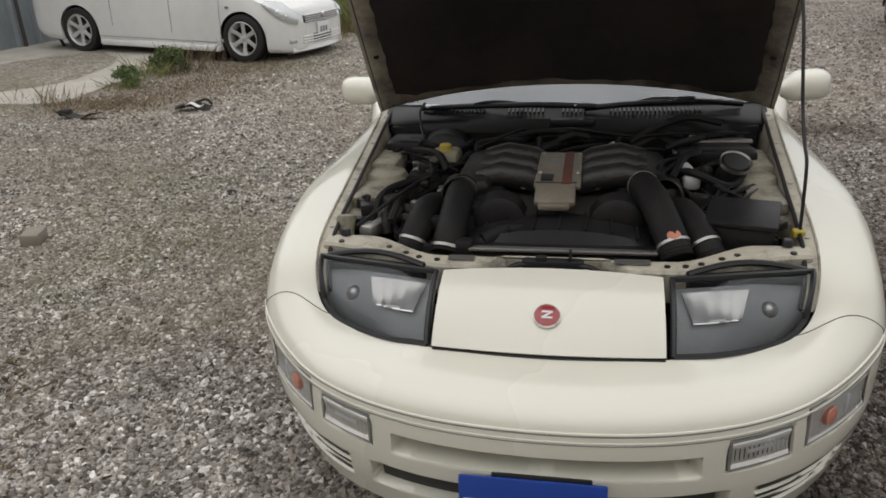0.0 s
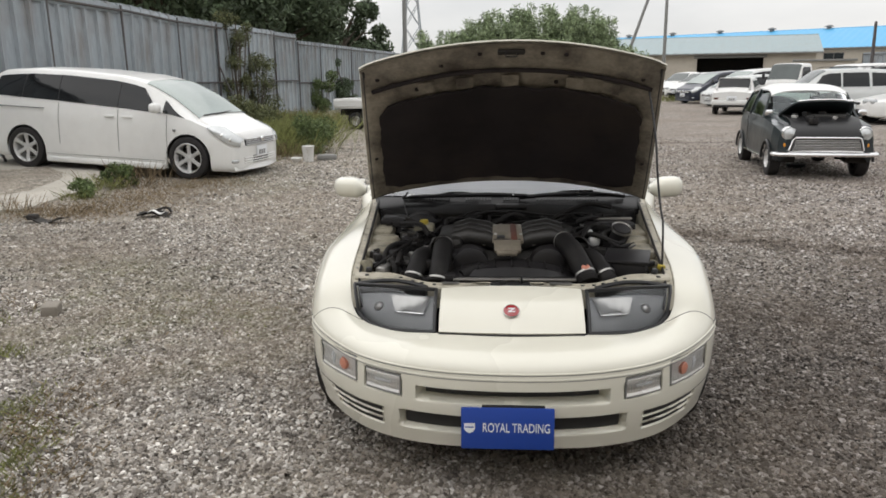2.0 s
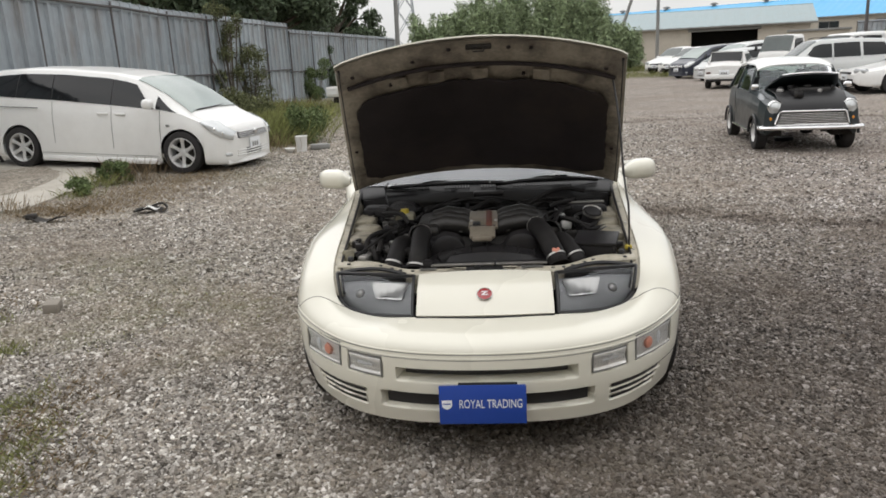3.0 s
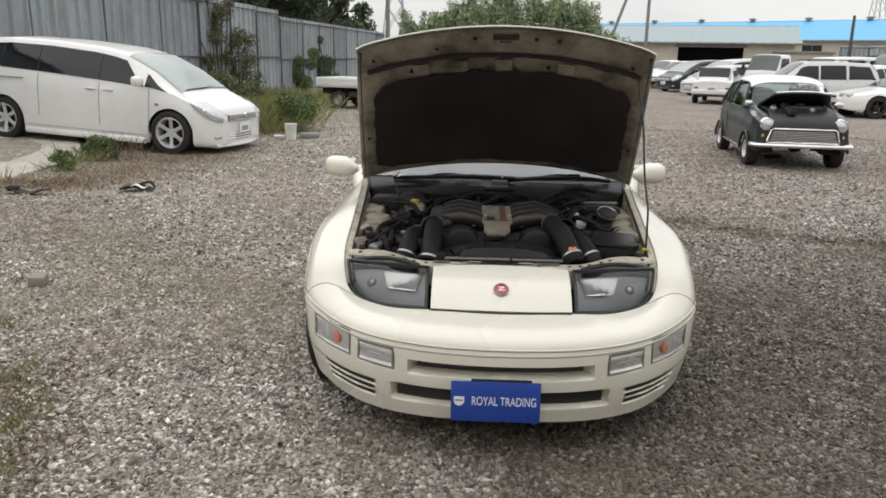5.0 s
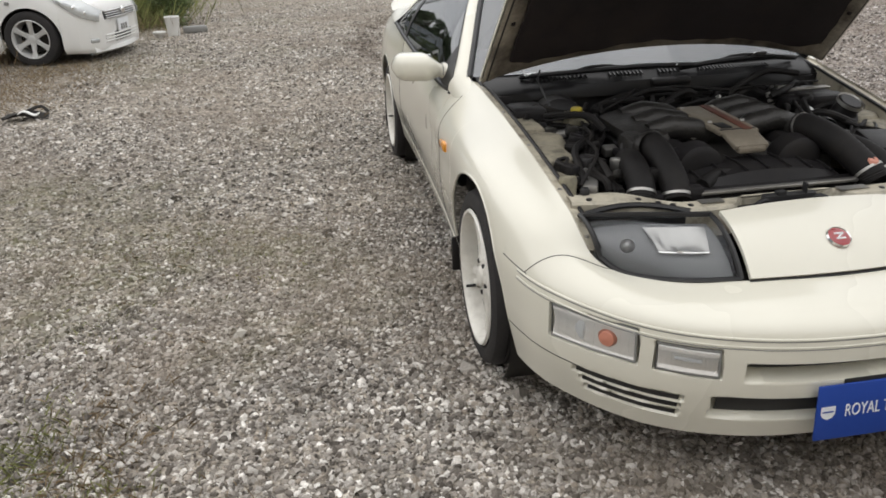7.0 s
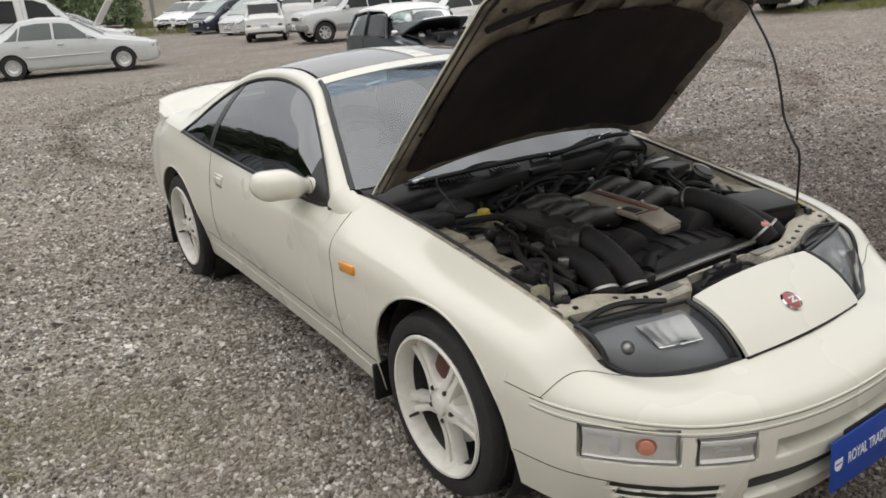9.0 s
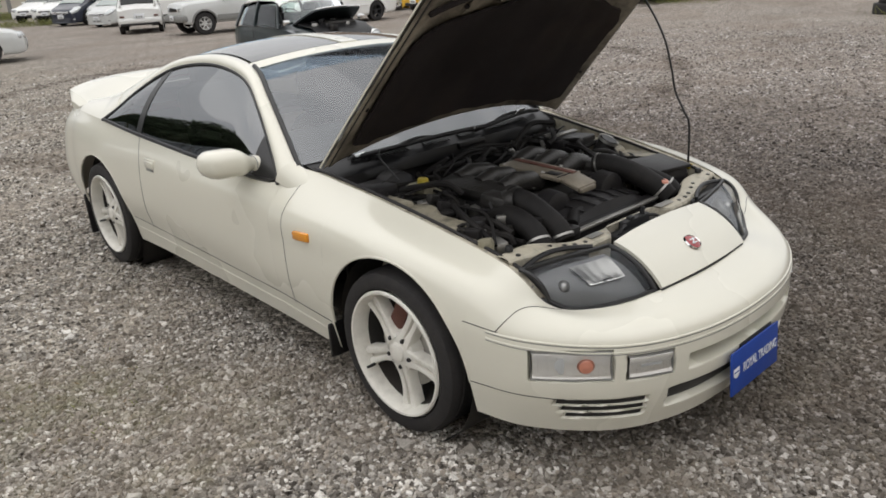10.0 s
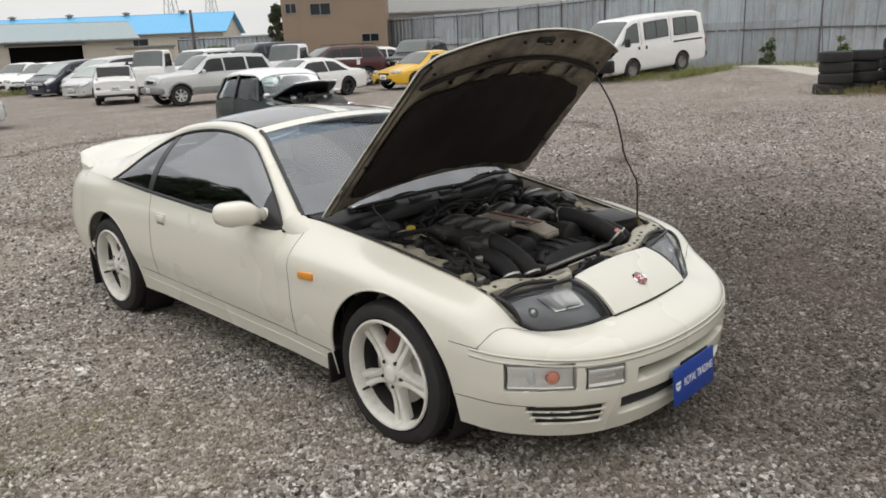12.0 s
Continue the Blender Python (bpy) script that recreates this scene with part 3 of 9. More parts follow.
def vehicle(name, m, label, shell, paint, panes, ends, axles, track, tyre, paint_label="", glass=None, screen=None, wheel_kind="alloy", spokes=5, group="parked vehicles", category="car", hood_black=False, rim_mat=None):
    root = thing(name, m, label, category, group)
    part("body", shell.skin(), paint, root, sharp=40)
    for cs in panes:
        p = shell.side_pane(cs)
        part("side_window", p, glass or M_CARGLASS, root)
        part("side_window", mirrored(p), glass or M_CARGLASS, root)
    for nm, y0, y1 in ends:
        part(nm, shell.end_pane(y0, y1), (screen or M_PALEGLASS) if nm == "windscreen" else (glass or M_CARGLASS), root)
    r, rim, width = tyre
    w = max(shell.R[:, 4])
    zb = float(np.min(shell.R[:, 1])) + 0.05
    part("underbody", box(0, float(np.mean(shell.R[[0, -1], 0])), (zb + 0.5) / 2 + 0.06, 2 * (track - width), float(shell.R[-1, 0] - shell.R[0, 0]) * 0.8, 0.5 - zb, 0.05), M_DARK, root)
    for a in axles:
        ra = shell.arch * 0.98
        half = thick([[(x, ra * k * math.cos(q), ra * k * math.sin(q)) for x, k in ((w * 0.5, 0.05), (w * 0.5, 1.0), (w * 0.93, 1.0))] for q in np.linspace(-0.1, math.pi + 0.1, 20)], 0.004)
        part("wheel_housing", half, M_DARK, root, m=pose(0, a, shell.axle_z))
        part("wheel_housing", mirrored(half), M_DARK, root, m=pose(0, a, shell.axle_z))
    add_wheels(root, [(s * track, a) for a in axles for s in (-1, 1)], r, rim, width, spokes, wheel_kind, rim_mat)
    return root


def pieces(root, items):
    """Small fittings given as (name, geometry, material)."""
    for nm, geo, mt in items:
        part(nm, geo, mt, root)


def plate_blank(root, y, z, back=False):
    part("number_plate", box(0, y, z, 0.33, 0.012, 0.165, 0.004), M_SIGNWHITE, root)
    for k in range(3):
        part("plate_bar", box(-0.07 + 0.07 * k, y + (0.008 if back else -0.008), z - 0.02, 0.045, 0.004, 0.07, 0.001), M_GREYCLAD, root)


# ---- parked vehicles ----
def minivan(m, paint=M_WHITE, label="white minivan with dark rear windows and alloy wheels, on the apron", name="minivan"):
    s = Shell([(-2.46, 0.20, 0.46, 0.55, 0.42, 0.34), (-2.43, 0.16, 0.56, 0.66, 0.58, 0.48), (-2.34, 0.14, 0.63, 0.735, 0.69, 0.58), (-2.18, 0.14, 0.71, 0.80, 0.775, 0.66), (-1.95, 0.14, 0.80, 0.875, 0.83, 0.715),
               (-1.72, 0.14, 0.87, 0.955, 0.85, 0.72), (-1.55, 0.14, 0.905, 1.03, 0.85, 0.70), (-1.2, 0.14, 0.925, 1.22, 0.85, 0.67), (-0.85, 0.14, 0.945, 1.395, 0.85, 0.65), (-0.6, 0.14, 0.96, 1.47, 0.85, 0.635), (-0.3, 0.14, 0.975, 1.525, 0.85, 0.63),
               (0.5, 0.14, 1.02, 1.575, 0.85, 0.63), (1.2, 0.15, 1.05, 1.575, 0.85, 0.62), (1.75, 0.16, 1.06, 1.53, 0.84, 0.61), (2.0, 0.18, 1.06, 1.44, 0.825, 0.59), (2.12, 0.22, 1.0, 1.22, 0.80, 0.57), (2.2, 0.26, 0.86, 0.92, 0.75, 0.6)],
              (-1.50, 1.29), 0.355, 0.31)
    R = s.R
    R[:, 3] = R[:, 2] + (R[:, 3] - R[:, 2]) * np.where(R[:, 0] > -1.3, 0.91, 0.86)
    R[:, 2:4] -= (0.05 * smoothstep(-1.2, -1.75, R[:, 0]) * (1 - smoothstep(-2.0, -2.4, R[:, 0])))[:, None]
    R[:, 0] = np.where(R[:, 0] < -1.5, -1.5 + (R[:, 0] + 1.5) * 0.77, R[:, 0])
    panes = [[(-1.46, 0.05), (-1.10, 0.05), (-1.10, 0.80), (-1.13, 0.78)], [(-1.06, 0.05), (-0.37, 0.05), (-0.37, 0.90), (-0.72, 0.88)], [(-0.35, 0.05), (0.66, 0.05), (0.66, 0.92), (-0.35, 0.90)],
             [(0.68, 0.05), (1.30, 0.05), (1.30, 0.92), (0.68, 0.92)], [(1.32, 0.05), (1.95, 0.12), (1.78, 0.88), (1.32, 0.92)]]
    root = vehicle(name, m, label, s, paint, panes, [("windscreen", -1.62, -0.74), ("rear_window", 2.1, 1.9)], (-1.50, 1.29), 0.755, (0.315, 0.222, 0.2), screen=M_SCREENGLASS, wheel_kind="alloy", spokes=6, rim_mat=M_ALLOY)

    band = s.side_pane([(-1.08, 0.03), (1.97, 0.09), (1.80, 0.92), (-0.74, 0.92)], 0.003, 16)
    part("window_band", band, M_TRIM, root, "black window surround")
    part("window_band", mirrored(band), M_TRIM, root, "black window surround")

    def flank(y, z, out):
        S = s.section(y)
        return float(np.interp(z, S[:, 2], S[:, 0])) + out, y - out * 0.6, z

    lamp = [[flank(y, lo + (hi - lo) * v, 0.010 + 0.012 * math.sin(math.pi * v)) for v in np.linspace(0, 1, 7)] for y, lo, hi in zip(np.linspace(-2.205, -1.80, 12), np.linspace(0.500, 0.765, 12) - 0.03 * np.sin(np.linspace(0, 3.14, 12)), np.linspace(0.575, 0.79, 12) + 0.07 * np.sin(np.linspace(0.5, 3.14, 12)))]
    for g in (thick(lamp, 0.012), mirrored(thick(lamp, 0.012))):
        h = part("headlight", g, M_LAMPGLASS, root, "large clear wedge headlight")
    for sg in (-1, 1):
        for y, z in ((-2.10, 0.605), (-2.0, 0.665)):
            p = flank(y, z, 0.018)
            part("lamp_bowl", lathe([(-0.012, 0.0), (-0.008, 0.02), (0.006, 0.03)], 16, "y"), M_CHROME, root, m=pose(sg * p[0], p[1] - 0.012, p[2], 0, 0, sg * 40))
    arc = lambda half, z, y, bow: [(x, y + bow * (x / half) ** 2, z) for x in np.linspace(-half, half, 15)]
    gr = part("grille", thick([[(x, y + 0.0, z) for x, y, z in arc(0.47, zz, -2.252 + (zz - 0.53) * 0.22, 0.02)] for zz in np.linspace(0.51, 0.61, 4)], 0.02), M_TRIM, root, "dark grille with chrome bars")
    for k in range(4):
        part("grille_bar", tube(arc(0.46, 0.525 + 0.026 * k, -2.272 + 0.026 * k * 0.22, 0.02), 0.0055 if k < 3 else 0.011, 6), M_CHROME, gr)
    part("badge", moved(lathe([(-0.012, 0.0), (-0.012, 0.03), (-0.004, 0.042), (0.01, 0.044)], 18, "y"), pose(0, -2.278, 0.58)), M_CHROME, gr)
    intake = part("air_intake", thick([[(x, y, z) for x, y, z in arc(0.50, zz, -2.247, 0.03)] for zz in (0.235, 0.29, 0.345)], 0.01), M_TRIM, root, "dark lower intake with white slats")
    for k in range(3):
        part("intake_slat", tube(arc(0.50, 0.255 + 0.036 * k, -2.260, 0.03), 0.010, 6), paint, intake)
    lip = [[(x, y + dy, z) for x, y, z in arc(0.68, 0.0, -2.247, 0.11) for dy, z in [(dy_, z_)]] for dy_, z_ in ((0.03, 0.215), (-0.02, 0.20), (-0.035, 0.15), (0.02, 0.12), (0.12, 0.13))]
    part("front_skirt", grid(np.array(lip)), paint, root)
    pieces(root, [("fog_lamp", box(sg * 0.645, -2.15, 0.285, 0.12, 0.06, 0.06, 0.02, rz=sg * 32), M_LAMPGLASS) for sg in (-1, 1)] +
           [("door_joint", tube([(s.point(y, 0.0) + np.array([0.004 + 0.036 * min(1, dz / 0.2), 0, -dz])) * np.array([sg, 1, 1]) for dz in (0, 0.1, 0.25, 0.45, 0.62)], 0.004, 5), M_GREYCLAD) for y in (-1.17, -0.36, 0.66) for sg in (-1, 1)] +
           [("door_handle", box(sg * 0.848, y, 0.865, 0.03, 0.17, 0.035, 0.012), paint) for y in (-0.52, -0.22) for sg in (-1, 1)] +
           [("sill_joint", tube([(sg * 0.853, -1.1, 0.255), (sg * 0.853, 0.9, 0.255)], 0.004, 5), M_GREYCLAD) for sg in (-1, 1)] +
           [("slide_rail", tube([(sg * 0.853, 0.9, 0.93), (sg * 0.845, 1.72, 0.94)], 0.009, 5), M_GREYCLAD) for sg in (-1, 1)] +
           [("side_skirt", box(sg * 0.835, -0.1, 0.17, 0.07, 2.05, 0.09, 0.03), paint) for sg in (-1, 1)] +
           [("side_mirror", box(sg * 0.94, -1.06, 1.025, 0.19, 0.13, 0.145, 0.055, 3), paint) for sg in (-1, 1)] +
           [("wiper", tube([(-0.55, -1.62, 0.93), (0.0, -1.62, 0.945), (0.35, -1.58, 0.955)], 0.012, 6, 4), M_TRIM)] +
           [("repeater", box(sg * 0.853, -1.30, 0.71, 0.02, 0.055, 0.035, 0.01), M_GREYCLAD) for sg in (-1, 1)])
    plate_blank(root, -2.257, 0.405)
    return root


def classic_mini(m):
    s = Shell([(-1.50, 0.34, 0.62, 0.66, 0.54, 0.42), (-1.44, 0.26, 0.70, 0.75, 0.64, 0.5), (-1.2, 0.24, 0.78, 0.84, 0.69, 0.52), (-0.7, 0.22, 0.84, 0.90, 0.70, 0.55), (-0.58, 0.22, 0.85, 0.93, 0.70, 0.57), (-0.34, 0.22, 0.855, 1.29, 0.70, 0.53),
               (-0.2, 0.22, 0.86, 1.335, 0.70, 0.52), (0.5, 0.22, 0.87, 1.345, 0.70, 0.52), (1.05, 0.24, 0.86, 1.30, 0.69, 0.51), (1.2, 0.26, 0.85, 1.22, 0.68, 0.5), (1.42, 0.3, 0.82, 0.90, 0.64, 0.5), (1.54, 0.4, 0.7, 0.72, 0.55, 0.4)],
              (-1.0, 1.04), 0.27, 0.25)
    panes = [[(-0.42, 0.06), (0.38, 0.06), (0.38, 0.86), (-0.22, 0.86)], [(0.44, 0.06), (1.1, 0.06), (0.98, 0.84), (0.44, 0.86)]]
    low = Shell([(y, zb, belt, min(top, belt + 0.02) if -0.5 < y < 1.3 else top, w, wt if not -0.5 < y < 1.3 else w * 0.9) for y, zb, belt, top, w, wt in s.R], s.axles, s.arch, s.axle_z)
    glass = glass_material("greenish_cabin_glass", (0.86, 0.92, 0.90), 1.45)
    root = vehicle("compact_saloon", m, "small classic dark green saloon with white roof and raised bonnet", low, M_GREEN, [], [], (-1.0, 1.04), 0.61, (0.255, 0.14, 0.16), wheel_kind="steel", rim_mat=M_ALLOY)
    for cs in panes:
        g = s.side_pane(cs, 0.0)
        part("side_window", g, glass, root, "greenish clear side glass")
        part("side_window", mirrored(g), glass, root, "greenish clear side glass")
    part("windscreen", s.end_pane(-0.575, -0.33, 0.03, 0.0), glass, root, "greenish clear windscreen")
    part("rear_window", s.end_pane(1.36, 1.13, 0.03, 0.0), glass, root, "greenish clear rear window")
    part("cabin_tub", box(0, 0.35, 0.872, 1.16, 1.62, 0.03, 0.01), M_SEAT, root, "dark cabin trim")
    part("dashboard", box(0, -0.42, 0.90, 1.10, 0.16, 0.07, 0.03), M_SEAT, root)
    for sx in (-0.3, 0.3):
        st = part("seat", box(sx, 0.26, 0.96, 0.42, 0.12, 0.22, 0.05, rx=-10), M_SEAT, root, "dark seat back")
        part("headrest", box(sx, 0.31, 1.12, 0.22, 0.07, 0.11, 0.03), M_SEAT, st)
    part("rear_seat", box(0, 1.0, 0.94, 1.0, 0.14, 0.16, 0.05), M_SEAT, root)
    part("steering_wheel", moved(lathe([(0.010 * math.sin(q), 0.18 + 0.010 * math.cos(q)) for q in np.linspace(0, 2 * math.pi, 8)], 24, "y"), pose(-0.3, -0.24, 0.98, -30)), M_TRIM, root)
    for sg in (-1, 1):
        for nm, y0, y1, wd in (("windscreen_pillar", -0.55, -0.31, 0.022), ("door_pillar", 0.41, 0.41, 0.024), ("rear_pillar", 1.24, 1.10, 0.034)):
            P = []
            for f in np.linspace(-0.02, 1.0, 8):
                q = s.point(y0 + (y1 - y0) * f, f)
                P.append([(sg * (q[0] + 0.006), q[1] + dy, q[2]) for dy in (-wd, -wd * 0.4, wd * 0.4, wd)])
            part(nm, thick(P, 0.03, flip=sg > 0), M_GREEN, root)
        part("roof_gutter", tube([s.point(y, 1.0) * np.array([sg, 1, 1]) + np.array([0.012 * sg, 0, 0.004]) for y in np.linspace(-0.32, 1.16, 16)], 0.012, 6), M_CHROME, root)
        part("belt_strip", tube([s.point(y, 0.0) * np.array([sg, 1, 1]) + np.array([0.008 * sg, 0, 0.004]) for y in np.linspace(-0.5, 1.25, 12)], 0.008, 6), M_TRIM, root)
    cap = []
    for y in np.linspace(-0.37, 1.2, 14):
        zb, belt, top, w, wt = s.at(y)
        cap.append([(sx * (wt + 0.014), y, top + 0.016 - 0.08 * abs(sx) ** 4) for sx in np.linspace(-1, 1, 21)])
    part("roof_panel", thick(cap, 0.02, flip=True), M_WHITE, root, "white painted roof")
    # a closed black sheet gives the open bay its dark depth
    bay = [[(sx * 0.47, y, z + 0.02 * (1 - sx * sx)) for sx in np.linspace(-1, 1, 9)] for y, z in ((-1.515, 0.60), (-1.50, 0.68), (-1.46, 0.745), (-1.25, 0.865), (-0.95, 0.89), (-0.66, 0.915))]
    part("engine_bay", thick(bay, 0.02, flip=True), M_TRIM, root, "black sheet for the dark inside of the open engine bay")
    lid = [[(sx * (0.50 - 0.12 * u ** 2), -0.66 - (0.64 + 0.04 * (1 - sx * sx)) * u * math.cos(0.36), 0.905 + 0.66 * u * math.sin(0.36) + 0.025 * (1 - sx * sx)) for sx in np.linspace(-1, 1, 11)] for u in np.linspace(0, 1, 7)]
    rnd = random.Random(3)
    for k in range(16):
        x, y = rnd.uniform(-0.4, 0.4), rnd.uniform(-1.42, -0.9)
        part("engine_part", box(x, y, 0.80 + 0.06 * rnd.random() + 0.30 * min(0.3, y + 1.42), rnd.uniform(0.05, 0.16), rnd.uniform(0.05, 0.12), rnd.uniform(0.05, 0.1), 0.015, rz=rnd.uniform(0, 90)), rnd.choice((M_PLASTIC, M_CASTING, M_STEEL, M_PLASTIC)), root)
    part("bonnet", thick(lid, 0.025, flip=True), M_GREEN, root, "raised dark green bonnet")
    part("bonnet_edge", tube(np.array(lid[-1]) + np.array([0, -0.006, 0.004]), 0.012, 6), M_CHROME, root)
    gl = [("grille", box(0, -1.515, 0.515, 0.80, 0.03, 0.20, 0.03), M_TRIM), ("grille_surround", tube([(-0.42, -1.535, 0.62), (0.42, -1.535, 0.62), (0.45, -1.53, 0.60), (0.50, -1.52, 0.43), (0.47, -1.525, 0.415), (-0.47, -1.525, 0.415), (-0.50, -1.52, 0.43), (-0.45, -1.53, 0.60), (-0.42, -1.535, 0.62)], 0.014, 6), M_CHROME)]
    gl += [("grille_bar", box(0, -1.535, 0.435 + 0.024 * k, 0.94 - 0.014 * k, 0.01, 0.010, 0.003), M_CHROME) for k in range(7)]
    gl += [("front_bumper", tube([(-0.70, -1.40, 0.375), (-0.62, -1.53, 0.375), (0, -1.57, 0.375), (0.62, -1.53, 0.375), (0.70, -1.40, 0.375)], 0.035, 8, 4), M_CHROME)]
    pieces(root, gl)
    for sg in (-1, 1):
        h = part("headlight", lathe([(-0.06, 0.0), (-0.05, 0.05), (-0.02, 0.088), (0.0, 0.098)], 24, "y"), M_LAMPGLASS, root, "round clear headlight", m=pose(sg * 0.50, -1.475, 0.675))
        part("headlight_ring", lathe([(-0.012, 0.088), (-0.025, 0.098), (-0.01, 0.108), (0.07, 0.11)], 24, "y"), M_CHROME, h)
        part("indicator", lathe([(-0.03, 0.0), (-0.02, 0.03), (0.01, 0.034)], 14, "y"), M_AMBER, root, m=pose(sg * 0.545, -1.47, 0.51))
        part("side_mirror", box(sg * 0.66, -0.80, 0.95, 0.12, 0.06, 0.09, 0.03), M_CHROME, root)
        part("arch_flare", tube([(sg * 0.71, -1.0 + 0.285 * math.cos(a), 0.25 + 0.285 * math.sin(a)) for a in np.linspace(0, math.pi, 14)], 0.02, 6), M_TRIM, root)
        part("arch_flare", tube([(sg * 0.705, 1.04 + 0.285 * math.cos(a), 0.25 + 0.285 * math.sin(a)) for a in np.linspace(0, math.pi, 14)], 0.02, 6), M_TRIM, root)
        part("sill_strip", tube([(sg * 0.70, -0.7, 0.27), (sg * 0.70, 0.75, 0.27)], 0.012, 6), M_CHROME, root)
        part("door_joint", tube([(sg * 0.715, 0.41, z) for z in (0.3, 0.55, 0.84)], 0.005, 5), M_TRIM, root)
    pieces(root, [("engine_block", box(0.05, -1.05, 0.9, 0.5, 0.4, 0.1, 0.03), M_CASTING), ("air_filter", lathe([(0, 0.0), (0, 0.14), (0.06, 0.15), (0.08, 0.0)], 20, "z"), M_PLASTIC)])
    return root


def offroader(name, m, paint, label, clad=M_GREYCLAD, L=4.5, H=1.72):
    k = L / 4.5
    s = Shell([(-2.06 * k, 0.45, 0.82, 0.88, 0.66, 0.56), (-2.0 * k, 0.38, 0.95, 1.02, 0.78, 0.64), (-1.84 * k, 0.36, 1.0, 1.07, 0.86, 0.68), (-1.0 * k, 0.36, 1.05, 1.14, 0.89, 0.7), (-0.85 * k, 0.36, 1.06, 1.18, 0.89, 0.7), (-0.3 * k, 0.36, 1.08, H - 0.1, 0.89, 0.66),
               (-0.1 * k, 0.36, 1.08, H - 0.02, 0.89, 0.66), (1.0 * k, 0.36, 1.09, H, 0.89, 0.66), (1.9 * k, 0.38, 1.1, H - 0.05, 0.88, 0.64), (2.15 * k, 0.42, 1.08, H - 0.3, 0.84, 0.62), (2.26 * k, 0.5, 0.95, 1.05, 0.76, 0.6)],
              (-1.38 * k, 1.32 * k), 0.41, 0.37)
    panes = [[(-0.72 * k, 0.06), (0.25 * k, 0.06), (0.25 * k, 0.86), (-0.3 * k, 0.86)], [(0.31 * k, 0.06), (1.12 * k, 0.06), (1.1 * k, 0.88), (0.31 * k, 0.88)], [(1.2 * k, 0.08), (2.05 * k, 0.1), (1.85 * k, 0.88), (1.2 * k, 0.88)]]
    root = vehicle(name, m, label, s, paint, panes, [("windscreen", -0.8 * k, -0.2 * k), ("rear_window", 2.13 * k, 1.95 * k)], (-1.38 * k, 1.32 * k), 0.74, (0.365, 0.215, 0.23), spokes=7, category="car")
    pieces(root, [("front_bumper", box(0, -2.04 * k, 0.55, 1.66, 0.25, 0.22, 0.07), clad), ("rear_bumper", box(0, 2.24 * k, 0.55, 1.6, 0.2, 0.22, 0.07), clad), ("grille", box(0, -2.04 * k, 0.84, 0.7, 0.1, 0.14, 0.02), M_CHROME)] +
           [("grille_slot", box(-0.27 + 0.09 * i, -2.095 * k, 0.84, 0.045, 0.02, 0.11, 0.01), M_TRIM) for i in range(7)] +
           [("headlight", box(sg * 0.57, -1.99 * k, 0.83, 0.32, 0.12, 0.14, 0.03, rz=sg * 12), M_LAMPGLASS) for sg in (-1, 1)] +
           [("side_cladding", box(sg * 0.885, 0.0, 0.52, 0.05, 1.9 * k, 0.2, 0.02), clad) for sg in (-1, 1)] +
           [("arch_flare", tube([(sg * 0.89, a * k + 0.43 * math.cos(t), 0.37 + 0.43 * math.sin(t)) for t in np.linspace(0.1, math.pi - 0.1, 14)], 0.035, 6), clad) for sg in (-1, 1) for a in (-1.38, 1.32)] +
           [("roof_rail", tube([(sg * 0.6, -0.1, H + 0.01), (sg * 0.6, 0.1, H + 0.05), (sg * 0.6, 1.6, H + 0.05), (sg * 0.6, 1.8, H)], 0.014, 6), M_TRIM) for sg in (-1, 1)] +
           [("side_mirror", box(sg * 0.98, -0.55 * k, 1.14, 0.17, 0.1, 0.15, 0.04), paint) for sg in (-1, 1)] + [("door_joint", tube([s.point(y * k, 0) * np.array([sg, 1, 1]) + np.array([0.01 * sg, 0, -dz]) for dz in (0, 0.25, 0.5)], 0.005, 5), M_TRIM) for y in (-0.66, 0.28, 1.15) for sg in (-1, 1)])
    plate_blank(root, -2.18 * k, 0.58)
    return root


